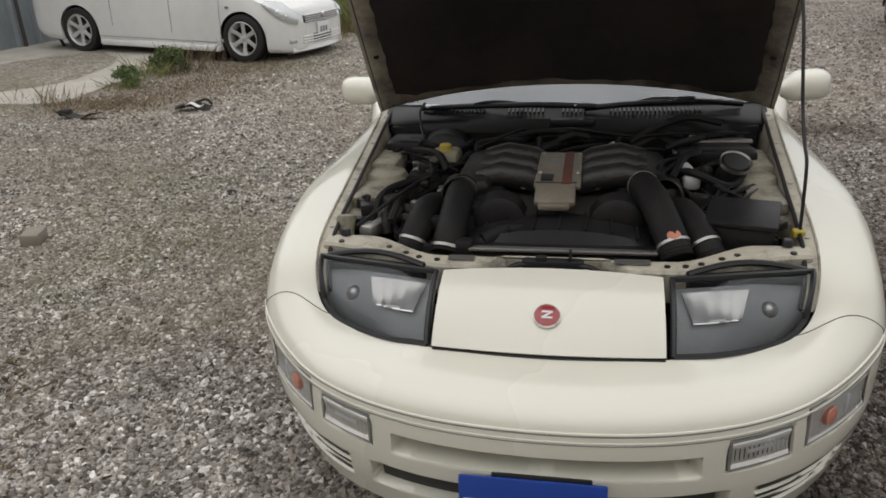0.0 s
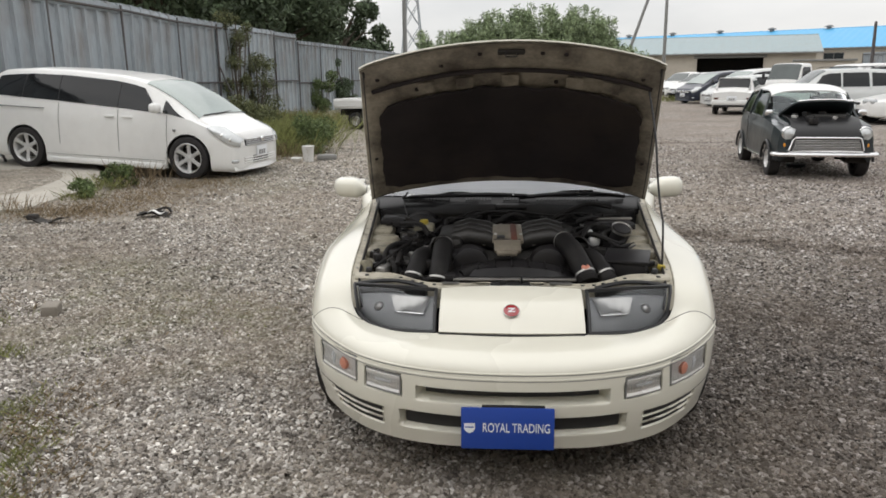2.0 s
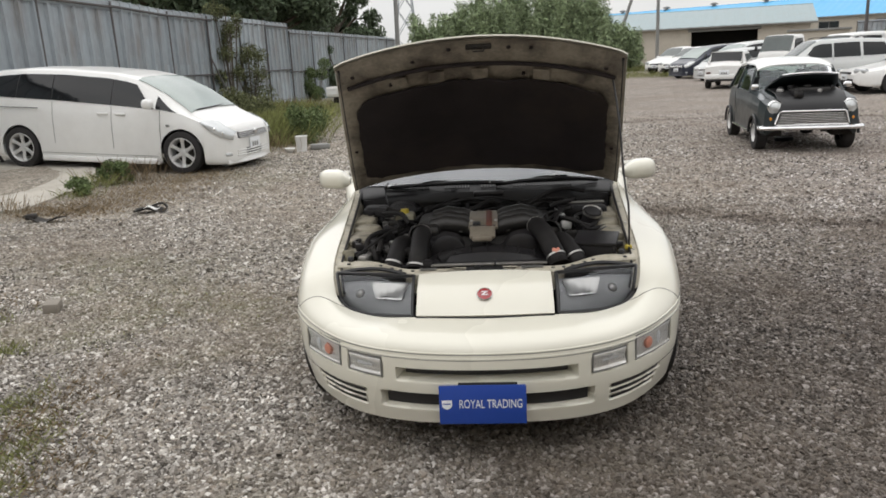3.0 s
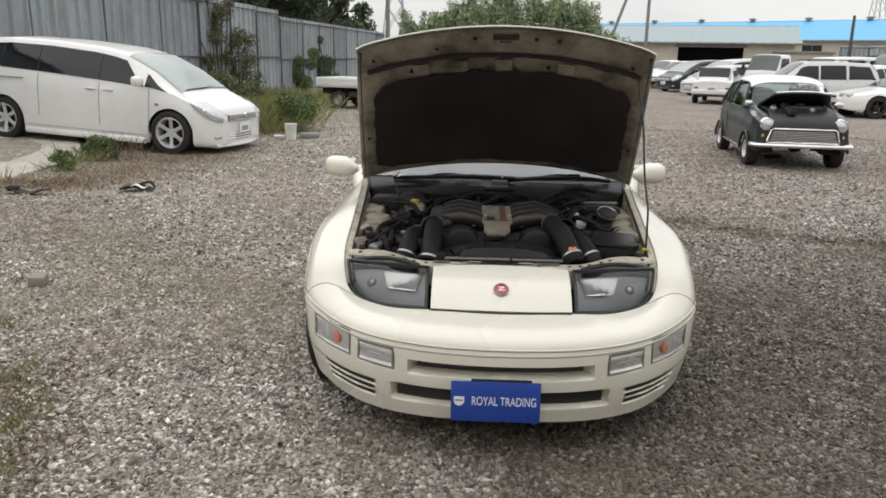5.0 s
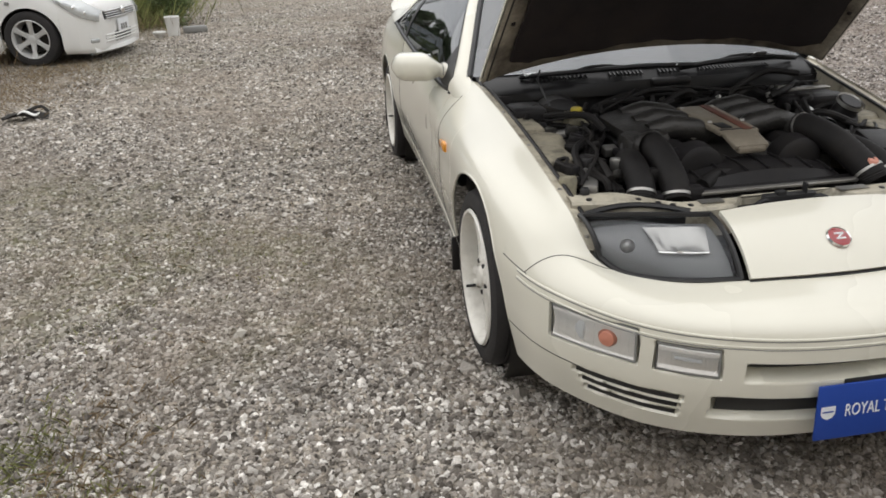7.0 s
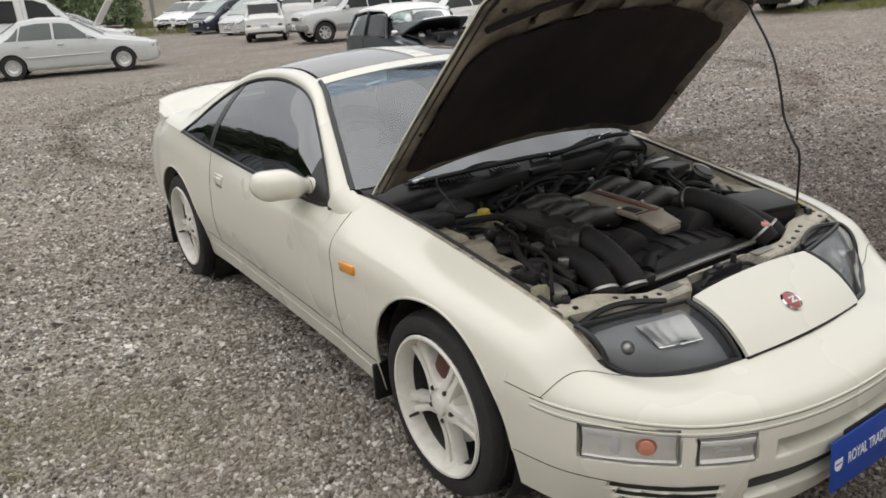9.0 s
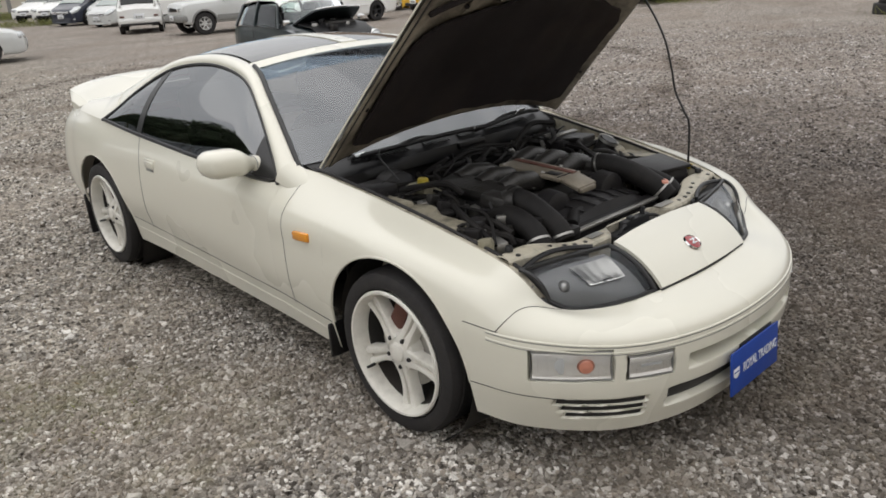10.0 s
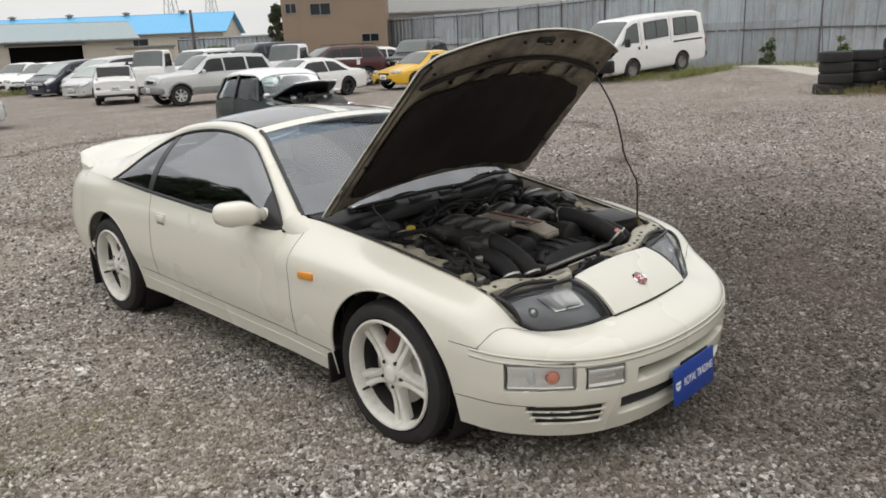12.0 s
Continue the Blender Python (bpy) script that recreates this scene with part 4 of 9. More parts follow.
def saloon(name, m, paint, label, L=4.58, H=1.46, W=0.845, coupe=False, wheel="steel", wing=False, hood_up=False, glass=None):
    k, h = L / 4.58, H / 1.46
    s = Shell([(-2.28 * k, 0.32, 0.50, 0.54, 0.54, 0.44), (-2.22 * k, 0.24, 0.62, 0.66, W * 0.82, W * 0.66), (-2.0 * k, 0.2, 0.70 * h, 0.76 * h, W * 0.95, W * 0.76), (-1.4 * k, 0.2, 0.78 * h, 0.88 * h, W, W * 0.8), (-1.0 * k, 0.2, 0.85 * h, 0.96 * h, W, W * 0.8), (-0.3 * k, 0.2, 0.885 * h, 1.36 * h, W, W * 0.67),
               (0.0, 0.2, 0.895 * h, 1.43 * h, W, W * 0.66), (0.6 * k, 0.2, 0.905 * h, H, W, W * 0.65), (1.05 * k, 0.2, 0.915 * h, 1.40 * h, W, W * 0.65), (1.72 * k, 0.21, 0.925 * h, 1.02 * h, W, W * 0.7), (2.15 * k, 0.24, 0.93 * h, 0.985 * h, W * 0.93, W * 0.72), (2.28 * k, 0.32, 0.82 * h, 0.86 * h, W * 0.84, W * 0.68)],
              (-1.36 * k, 1.32 * k), 0.335, 0.30)
    if coupe:
        panes = [[(-0.82 * k, 0.05), (0.5 * k, 0.05), (0.48 * k, 0.86), (-0.18 * k, 0.86)], [(0.56 * k, 0.06), (1.4 * k, 0.1), (0.95 * k, 0.84), (0.55 * k, 0.86)]]
    else:
        panes = [[(-0.82 * k, 0.05), (0.22 * k, 0.05), (0.22 * k, 0.86), (-0.2 * k, 0.86)], [(0.28 * k, 0.05), (1.08 * k, 0.05), (0.98 * k, 0.84), (0.28 * k, 0.86)], [(1.12 * k, 0.06), (1.42 * k, 0.1), (1.1 * k, 0.7), (1.04 * k, 0.78)]]
    root = vehicle(name, m, label, s, paint, panes, [("windscreen", -0.96 * k, -0.2 * k), ("rear_window", 1.64 * k, 1.12 * k)], (-1.36 * k, 1.32 * k), 0.74, (0.305, 0.195, 0.2), wheel_kind=wheel, rim_mat=M_TRIM if coupe else M_ALLOY, spokes=5, glass=glass)
    pieces(root, [("headlight", box(sg * W * 0.66, -2.14 * k, 0.615, 0.36, 0.2, 0.13, 0.05, rz=sg * 22), M_LAMPGLASS) for sg in (-1, 1)] +
           [("tail_light", box(sg * W * 0.66, 2.2 * k, 0.76 * h, 0.34, 0.12, 0.14, 0.04, rz=-sg * 16), M_REDLENS) for sg in (-1, 1)] +
           [("grille", box(0, -2.27 * k, 0.56, 0.6, 0.04, 0.07, 0.015), M_TRIM), ("air_intake", box(0, -2.275 * k, 0.36, 0.9, 0.05, 0.1, 0.02), M_TRIM)] +
           [("side_mirror", box(sg * (W + 0.09), -0.6 * k, 0.94 * h, 0.17, 0.09, 0.12, 0.04), paint) for sg in (-1, 1)] +
           [("door_joint", tube([s.point(y * k, 0) * np.array([sg, 1, 1]) + np.array([0.012 * sg, 0, -dz]) for dz in (0, 0.25, 0.5)], 0.004, 5), M_GREYCLAD) for y in ((-0.75, 0.54) if coupe else (-0.75, 0.25, 1.1)) for sg in (-1, 1)] +
           [("door_handle", box(sg * (W + 0.003), y * k, 0.80 * h, 0.03, 0.16, 0.03, 0.01), paint) for y in ((0.36,) if coupe else (0.1, 0.92)) for sg in (-1, 1)] +
           [("side_moulding", tube([(sg * (W + 0.008), -0.9 * k, 0.52), (sg * (W + 0.008), 0.95 * k, 0.52)], 0.018, 6), paint) for sg in (-1, 1)])
    if wing:
        part("rear_wing", thick([[(x, 1.95 * k + 0.2 * u, 1.13 + 0.03 * u) for u in np.linspace(0, 1, 4)] for x in np.linspace(-0.68, 0.68, 9)], 0.03), paint, root)
        for sg in (-1, 1):
            part("wing_post", box(sg * 0.6, 2.05 * k, 1.04, 0.05, 0.14, 0.18, 0.02), paint, root)
    if hood_up:
        lid = [[(sx * 0.66, -1.0 * k - 1.0 * u * math.cos(0.95), 0.92 * h + 1.0 * u * math.sin(0.95)) for sx in np.linspace(-1, 1, 9)] for u in np.linspace(0, 1, 5)]
        part("bonnet", thick(lid, 0.03, flip=True), paint, root, "raised bonnet")
        part("inner_wing", box(0, -1.5 * k, 0.86 * h, 1.1, 0.8, 0.05, 0.02), M_RED, root, "dull red inner wing")
    plate_blank(root, -2.31 * k, 0.46)
    return root


def box_van(name, m, label, paint=M_WHITE, L=4.69, H=1.98, W=0.845, glass=None):
    k, h = L / 4.69, H / 1.98
    s = Shell([(-2.26 * k, 0.36, 0.72, 0.80, 0.68, 0.6), (-2.18 * k, 0.27, 0.98 * h, 1.08 * h, 0.8, 0.7), (-2.0 * k, 0.25, 1.10 * h, 1.30 * h, W, 0.76), (-1.5 * k, 0.25, 1.13 * h, 1.78 * h, W, 0.72), (-1.2 * k, 0.25, 1.14 * h, 1.92 * h, W, 0.71), (0.2, 0.25, 1.15 * h, H, W, 0.72),
               (1.8 * k, 0.26, 1.15 * h, H - 0.01, W, 0.72), (2.2 * k, 0.3, 1.14 * h, H - 0.08, W, 0.70), (2.33 * k, 0.34, 1.1 * h, 1.4 * h, W * 0.95, 0.68)], (-1.34 * k, 1.08 * k), 0.36, 0.32)
    panes = [[(-1.85 * k, 0.06), (-1.0 * k, 0.0), (-1.0 * k, 0.86), (-1.5 * k, 0.84)], [(-0.72 * k, 0.10), (0.40 * k, 0.10), (0.40 * k, 0.82), (-0.72 * k, 0.82)], [(0.70 * k, 0.12), (1.95 * k, 0.12), (1.90 * k, 0.82), (0.70 * k, 0.82)]]
    root = vehicle(name, m, label, s, paint, panes, [("windscreen", -2.12 * k, -1.38 * k), ("rear_window", 2.3 * k, 2.1 * k)], (-1.34 * k, 1.08 * k), 0.74, (0.32, 0.19, 0.19), wheel_kind="steel", glass=glass or M_PALEGLASS, category="van", rim_mat=M_GREYCLAD)
    for y0, y1 in ((-0.72, 0.40), (0.70, 1.93)):
        for sg in (-1, 1):
            ring = [s.point(y * k, f) * np.array([sg, 1, 1]) + np.array([0.012 * sg, 0, 0.004]) for y, f in ((y0, 0.10), ((y0 + y1) / 2, 0.10), (y1, 0.12), (y1, 0.45), (y1 - 0.04, 0.82), ((y0 + y1) / 2, 0.82), (y0, 0.82), (y0, 0.45), (y0, 0.10))]
            part("window_seal", tube(ring, 0.014, 5), M_TRIM, root)
            part("window_bar", tube([s.point((y0 + y1) / 2 * k, f) * np.array([sg, 1, 1]) + np.array([0.014 * sg, 0, 0.004]) for f in (0.1, 0.45, 0.82)], 0.012, 5), M_TRIM, root)
    pieces(root, [("front_bumper", box(0, -2.26 * k, 0.50, 1.66, 0.26, 0.38, 0.07), M_PLASTIC), ("rear_bumper", box(0, 2.36 * k, 0.46, 1.6, 0.16, 0.2, 0.05), M_PLASTIC), ("grille", box(0, -2.28 * k, 0.82, 0.9, 0.06, 0.12, 0.02), M_TRIM)] +
           [("headlight", box(sg * 0.62, -2.20 * k, 0.82, 0.3, 0.16, 0.18, 0.04, rz=sg * 14), M_LAMPGLASS) for sg in (-1, 1)] +
           [("tail_light", box(sg * 0.77, 2.32 * k, 0.84, 0.10, 0.08, 0.22, 0.03), M_REDLENS) for sg in (-1, 1)] +
           [("side_mirror", box(sg * 0.98, -1.72 * k, 1.2 * h, 0.2, 0.09, 0.26, 0.04), M_TRIM) for sg in (-1, 1)] +
           [("door_joint", tube([s.point(y * k, 0.95) * np.array([sg, 1, 1]) + np.array([0.01 * sg, 0, 0])] + [s.point(y * k, 0) * np.array([sg, 1, 1]) + np.array([0.012 * sg, 0, -dz]) for dz in (0, 0.35, 0.7)], 0.005, 5), M_GREYCLAD) for y in (-0.9, 0.52) for sg in (-1, 1)] +
           [("slide_rail", tube([s.point(y * k, 0) * np.array([sg, 1, 1]) + np.array([0.02 * sg, 0, -0.12]) for y in (0.65, 1.2, 2.1)], 0.028, 6), M_TRIM) for sg in (-1, 1)] +
           [("door_handle", box(sg * 0.862, y * k, 0.98 * h, 0.02, 0.06, 0.1, 0.01), M_TRIM) for y in (-1.05, -0.7) for sg in (-1, 1)])
    return root


def mini_truck(m, label, name="mini_truck"):
    cab = Shell([(-1.62, 0.36, 0.80, 0.86, 0.60, 0.55), (-1.58, 0.28, 0.98, 1.06, 0.69, 0.62), (-1.5, 0.27, 1.05, 1.2, 0.70, 0.63), (-1.22, 0.27, 1.07, 1.70, 0.70, 0.60), (-1.1, 0.27, 1.07, 1.745, 0.70, 0.6), (-0.5, 0.27, 1.07, 1.75, 0.70, 0.6), (-0.42, 0.3, 1.05, 1.70, 0.69, 0.6)], (-1.05,), 0.3, 0.27)
    root = vehicle(name, m, label, cab, M_WHITE, [[(-1.42, 0.05), (-0.6, 0.05), (-0.6, 0.86), (-1.2, 0.86)]], [("windscreen", -1.54, -1.2)], (-1.05, 0.85), 0.61, (0.265, 0.155, 0.155), wheel_kind="steel", category="truck", rim_mat=M_STEEL)
    pieces(root, [("cargo_floor", box(0, 0.62, 0.66, 1.38, 2.0, 0.06, 0.01), M_WHITE), ("chassis", box(0, 0.55, 0.5, 0.7, 2.1, 0.18, 0.02), M_DARK)] +
           [("side_gate", box(sg * 0.69, 0.62, 0.79, 0.035, 2.0, 0.27, 0.01), M_WHITE) for sg in (-1, 1)] + [("tail_gate", box(0, 1.62, 0.79, 1.38, 0.035, 0.27, 0.01), M_WHITE), ("head_board", box(0, -0.36, 0.95, 1.36, 0.035, 0.6, 0.01), M_WHITE)] +
           [("gate_rib", box(sg * 0.715, 0.62, z, 0.012, 1.96, 0.02, 0.004), M_WHITE) for sg in (-1, 1) for z in (0.72, 0.86)] + [("fuel_tank", box(-0.45, 0.3, 0.42, 0.3, 0.5, 0.2, 0.04), M_DARK), ("side_mirror", box(-0.82, -1.45, 1.25, 0.12, 0.05, 0.2, 0.03), M_TRIM), ("side_mirror", box(0.82, -1.45, 1.25, 0.12, 0.05, 0.2, 0.03), M_TRIM)])
    return root


def small_hatch_rear(m):
    s = Shell([(-1.62, 0.3, 0.6, 0.66, 0.55, 0.45), (-1.5, 0.22, 0.72, 0.78, 0.66, 0.54), (-0.9, 0.2, 0.82, 0.93, 0.695, 0.56), (-0.3, 0.2, 0.85, 1.33, 0.695, 0.53), (0, 0.2, 0.86, 1.38, 0.695, 0.53), (1.2, 0.22, 0.88, 1.36, 0.69, 0.52), (1.5, 0.26, 0.86, 0.98, 0.68, 0.52), (1.62, 0.34, 0.8, 0.84, 0.64, 0.5)], (-1.1, 1.05), 0.29, 0.265)
    root = vehicle("small_hatchback", m, "white old small hatchback seen among parked cars", s, M_WHITE, [[(-0.6, 0.05), (0.3, 0.05), (0.3, 0.85), (-0.25, 0.85)], [(0.36, 0.06), (1.2, 0.08), (1.1, 0.84), (0.36, 0.85)]], [("windscreen", -0.85, -0.25), ("rear_window", 1.48, 1.22)], (-1.1, 1.05), 0.61, (0.262, 0.16, 0.15), wheel_kind="steel")
    pieces(root, [("tail_light", box(sg * 0.52, 1.62, 0.60, 0.14, 0.08, 0.06, 0.02), M_RUST) for sg in (-1, 1)] + [("rear_bumper", box(0, 1.62, 0.45, 1.34, 0.16, 0.18, 0.05), M_WHITE), ("lower_bumper", box(0, 1.63, 0.33, 1.2, 0.12, 0.08, 0.02), M_TRIM), ("window_frame", tube([(-0.56, 1.50, 0.93), (0.56, 1.50, 0.93), (0.50, 1.24, 1.33), (-0.50, 1.24, 1.33), (-0.56, 1.50, 0.93)], 0.02, 6), M_STEEL)])
    plate_blank(root, 1.7, 0.6, True)
    return root


minivan(pose(-5.89, 8.57, 0.072, 0, 0, math.degrees(math.atan2(-0.17, 0.985)) + 90) @ pose(0, 0, 0, 2.7))
classic_mini(on_ground(4.62, 8.76, (-0.12, -0.993)) @ Matrix.Diagonal((0.95, 0.95, 0.925, 1)))
offroader("estate_car", on_ground(9.88, 20.75, (-0.995, 0.09)) @ Matrix.Diagonal((0.93, 0.90, 0.88, 1)), M_SILVER, "silver four-wheel-drive estate car with grey cladding")
saloon("coupe", on_ground(12.2, 18.93, (-0.999, -0.03)), M_WHITE, "white sports coupe with dark wheels and rear wing", L=4.5, H=1.26, W=0.88, coupe=True, wheel="alloy", wing=True)
saloon("saloon", on_ground(1.21, 19.02, (0.97, -0.23)) @ Matrix.Diagonal((0.95, 0.89, 0.92, 1)), M_SILVER, "silver four-door saloon parked across the yard", wheel="steel", glass=M_PALEGLASS)
box_van("cargo_van", pose(20.1, 11.05, 0.262, 0, 0, math.degrees(math.atan2(0.2, -0.98)) + 90) @ pose(0, 0, 0, 3.6), "white cargo van parked before the sheet fence", L=4.5, H=1.9)
mini_truck(on_ground(-2.98, 18.05, (0.94, -0.34)) @ Matrix.Diagonal((0.92, 0.89, 0.9, 1)), "white mini truck with an open cargo bed")
box_van("mini_van", on_ground(-0.15, 22.75, (0.998, -0.05)), "white passenger van with dark side windows behind the saloon", M_WHITE, L=4.7, H=2.0, W=0.845, glass=M_CARGLASS)
small_hatch_rear(on_ground(8.72, 25.05, (0.42, 0.907)) @ Matrix.Diagonal((1, 1, 0.92, 1)))
offroader("off_roader", on_ground(16.4, 22.9, (-0.96, 0.27)), M_RED, "dark red off-roader with black trim", clad=M_TRIM, L=4.4, H=1.6)
offroader("black_off_roader", on_ground(20.6, 22.2, (-0.9, -0.43)), M_BLACK, "black off-roader with a square nose", clad=M_TRIM, L=4.4, H=1.74)
saloon("hatchback", on_ground(17.35, 18.4, (-0.995, 0.05)), M_YELLOW, "bright yellow square-nosed hatchback with black grille", L=3.9, H=1.30, W=0.86, wheel="alloy")


# ---- the sports car: local frame with the nose to -y and the front axle at y = 0 ----
CAR = thing("sports_car", pose(0, 0, 0), "pearl white two-door sports coupe with its bonnet propped open, on gravel", "car")
AXLES, ARCH_R, AXLE_Z = (0.0, 2.57), 0.345, 0.308

# lengthwise rails of the right half of the body, from the nose round to the tail: (x, y, z)
RAIL_BOTTOM = [(0, -0.835, 0.170), (0.29, -0.805, 0.163), (0.53, -0.70, 0.162), (0.715, -0.52, 0.175), (0.825, -0.36, 0.20), (0.84, 0, 0.20), (0.835, 0.36, 0.20), (0.825, 0.70, 0.205),
               (0.82, 1.3, 0.21), (0.825, 1.9, 0.22), (0.83, 2.21, 0.22), (0.845, 2.57, 0.22), (0.835, 2.93, 0.25), (0.75, 3.28, 0.30), (0.42, 3.5, 0.32), (0, 3.57, 0.32)]
RAIL_LIP = [(0, -0.858, 0.255), (0.30, -0.828, 0.255), (0.55, -0.722, 0.265), (0.745, -0.537, 0.29), (0.852, -0.36, 0.315), (0.868, 0, 0.31), (0.86, 0.36, 0.315), (0.85, 0.70, 0.325),
            (0.846, 1.3, 0.335), (0.848, 1.9, 0.35), (0.855, 2.21, 0.36), (0.87, 2.57, 0.36), (0.862, 2.93, 0.37), (0.775, 3.32, 0.40), (0.44, 3.55, 0.42), (0, 3.62, 0.42)]
RAIL_MID = [(0, -0.872, 0.345), (0.305, -0.838, 0.345), (0.558, -0.728, 0.35), (0.755, -0.54, 0.37), (0.864, -0.36, 0.41), (0.885, 0, 0.42), (0.875, 0.36, 0.42), (0.868, 0.70, 0.43),
            (0.866, 1.3, 0.44), (0.87, 1.9, 0.46), (0.878, 2.21, 0.47), (0.89, 2.57, 0.48), (0.876, 2.93, 0.49), (0.79, 3.33, 0.5), (0.45, 3.58, 0.5), (0, 3.64, 0.5)]
RAIL_GROOVE = [(0, -0.864, 0.465), (0.30, -0.832, 0.467), (0.55, -0.724, 0.475), (0.748, -0.537, 0.50), (0.866, -0.36, 0.532), (0.888, 0, 0.56), (0.878, 0.36, 0.56), (0.87, 0.70, 0.56),
               (0.868, 1.3, 0.565), (0.87, 1.9, 0.58), (0.877, 2.21, 0.60), (0.887, 2.57, 0.62), (0.872, 2.93, 0.62), (0.785, 3.31, 0.62), (0.45, 3.56, 0.62), (0, 3.62, 0.62)]
RAIL_SHOULDER = [(0, -0.802, 0.513), (0.29, -0.776, 0.514), (0.53, -0.668, 0.517), (0.695, -0.50, 0.565), (0.818, -0.36, 0.632), (0.852, 0, 0.695), (0.856, 0.36, 0.70), (0.858, 0.70, 0.69),
                 (0.858, 1.3, 0.69), (0.856, 1.9, 0.71), (0.86, 2.21, 0.735), (0.864, 2.57, 0.755), (0.845, 2.93, 0.765), (0.76, 3.27, 0.76), (0.44, 3.52, 0.74), (0, 3.58, 0.74)]
RAIL_EDGE = [(0, -0.69, 0.540), (0.275, -0.672, 0.541), (0.475, -0.585, 0.528), (0.605, -0.50, 0.556), (0.652, -0.36, 0.668), (0.672, 0, 0.746), (0.692, 0.36, 0.805), (0.722, 0.655, 0.838),
             (0.803, 1.3, 0.792), (0.806, 1.9, 0.818), (0.804, 2.21, 0.834), (0.795, 2.57, 0.855), (0.77, 2.93, 0.865), (0.69, 3.22, 0.862), (0.42, 3.44, 0.86), (0, 3.5, 0.86)]
# how far the flanks draw in, station by station, and the station at the door mirror
WAIST = np.array([1, 1, 0.993, 0.979, 0.948, 0.972, 0.975, 0.974, 0.973, 0.972, 0.973, 0.975, 0.978, 0.98, 0.985, 0.99, 1])
STEPS = 24


def rail(rows, mirror_row=None):
    R = np.array(rows, float)
    extra = R[7] + (R[8] - R[7]) * 0.1 if mirror_row is None else np.array(mirror_row)
    R = np.insert(R, 8, extra, axis=0)
    if mirror_row is None:
        R[:, 0] *= WAIST
    flip = np.array([-1, 1, 1])
    R = np.vstack([R[1] * flip, R, R[-2] * flip])
    return spline(R, STEPS)[STEPS:-STEPS]


RAILS = np.array([rail(r) for r in (RAIL_BOTTOM, RAIL_LIP, RAIL_MID, RAIL_GROOVE, RAIL_SHOULDER)] + [rail(RAIL_EDGE, (0.784, 0.765, 0.778))])  # rail, column, xyz


def all_sections(per_station=40):
    n = 16 * per_station + 1
    i = np.linspace(0, RAILS.shape[1] - 1, n)
    k = np.minimum(i.astype(int), RAILS.shape[1] - 2)
    f = (i - k)[None, :, None]
    R = RAILS[:, k] * (1 - f) + RAILS[:, k + 1] * f
    flat = spline(R.reshape(len(R), -1), 12)
    return flat.reshape(len(flat), n, 3).transpose(1, 0, 2)


SECTIONS = all_sections()  # column, row from the sill up, xyz


def body_section(s):
    """The section of the body's skin at column position s (in stations), from the sill up to the edge."""
    i = min(max(s * 40, 0), len(SECTIONS) - 1.000001)
    k = int(i)
    return SECTIONS[k] * (1 - i + k) + SECTIONS[k + 1] * (i - k)


def arch_height(y):
    for a in AXLES:
        if abs(y - a) < ARCH_R:
            return AXLE_Z + 0.005 + math.sqrt(ARCH_R ** 2 - (y - a) ** 2)
    return None


def body_column(s, rows):
    C = body_section(s)
    y = float(C[20][1])
    t0 = 0.0
    za = arch_height(y)
    if za is not None and 3.5 < s < 14:
        t0 = float(np.interp(za, C[:, 2], np.arange(len(C))))
    tt = np.linspace(t0, len(C) - 1, rows)
    return np.stack([np.interp(tt, np.arange(len(C)), C[:, j]) for j in range(3)], 1)


def station_of(y):
    """Column position whose middle height lies at y, along the flank."""
    return float(np.interp(y, SECTIONS[128:561, 20, 1], np.arange(128, 561) / 40))


def body_panel(s0, s1, rows=56, step=0.03, extra=()):
    ss = list(np.arange(s0, s1, step)) + [s1]
    for a in AXLES:
        for k in np.linspace(-1, 1, 41):
            ss.append(station_of(a + ARCH_R * 0.99999 * math.sin(k * math.pi / 2)))
        ss += [station_of(a - ARCH_R - 0.0008), station_of(a + ARCH_R + 0.0008)]
    ss = np.unique(np.round([v for v in ss if s0 - 1e-9 <= v <= s1 + 1e-9], 5))
    return np.array([body_column(v, rows) for v in ss])


def pocket(P, x0, x1, z0, z1, depth, soft=0.008, slant=0.0):
    """Presses a rounded rectangular recess into a sheet of points, between plan positions and heights."""
    n = np.cross(np.gradient(P, axis=0), np.gradient(P, axis=1))
    n /= np.linalg.norm(n, axis=2, keepdims=True) + 1e-12
    n *= np.sign(np.sum(n * np.array([1.0, -1.0, 0.0]), axis=2, keepdims=True) + 1e-9)
    x = P[..., 0]
    z = P[..., 2] - slant * (x - x0)
    w = smoothstep(x0 - soft, x0, x) * (1 - smoothstep(x1, x1 + soft, x)) * smoothstep(z0 - soft, z0, z) * (1 - smoothstep(z1, z1 + soft, z))
    return P - n * (w * depth)[..., None]


def nose_skin():
    xs = np.unique(np.concatenate([np.arange(0, 3.9, 0.026), [3.9]]))
    P = np.array([body_column(s, 120) for s in xs])
    P = pocket(P, -0.5, 0.335, 0.354, 0.390, 0.11, 0.008)
    P = pocket(P, -0.5, 0.395, 0.236, 0.286, 0.11, 0.012)
    P = pocket(P, 0.402, 0.535, 0.354, 0.426, 0.042, 0.006, 0.05)
    P = pocket(P, 0.578, 0.742, 0.366, 0.456, 0.042, 0.006, 0.03)
    for x1, z in ((0.690, 0.272), (0.675, 0.246), (0.660, 0.220)):
        P = pocket(P, 0.475, x1, z, z + 0.013, 0.03, 0.006, 0.05)
    return P


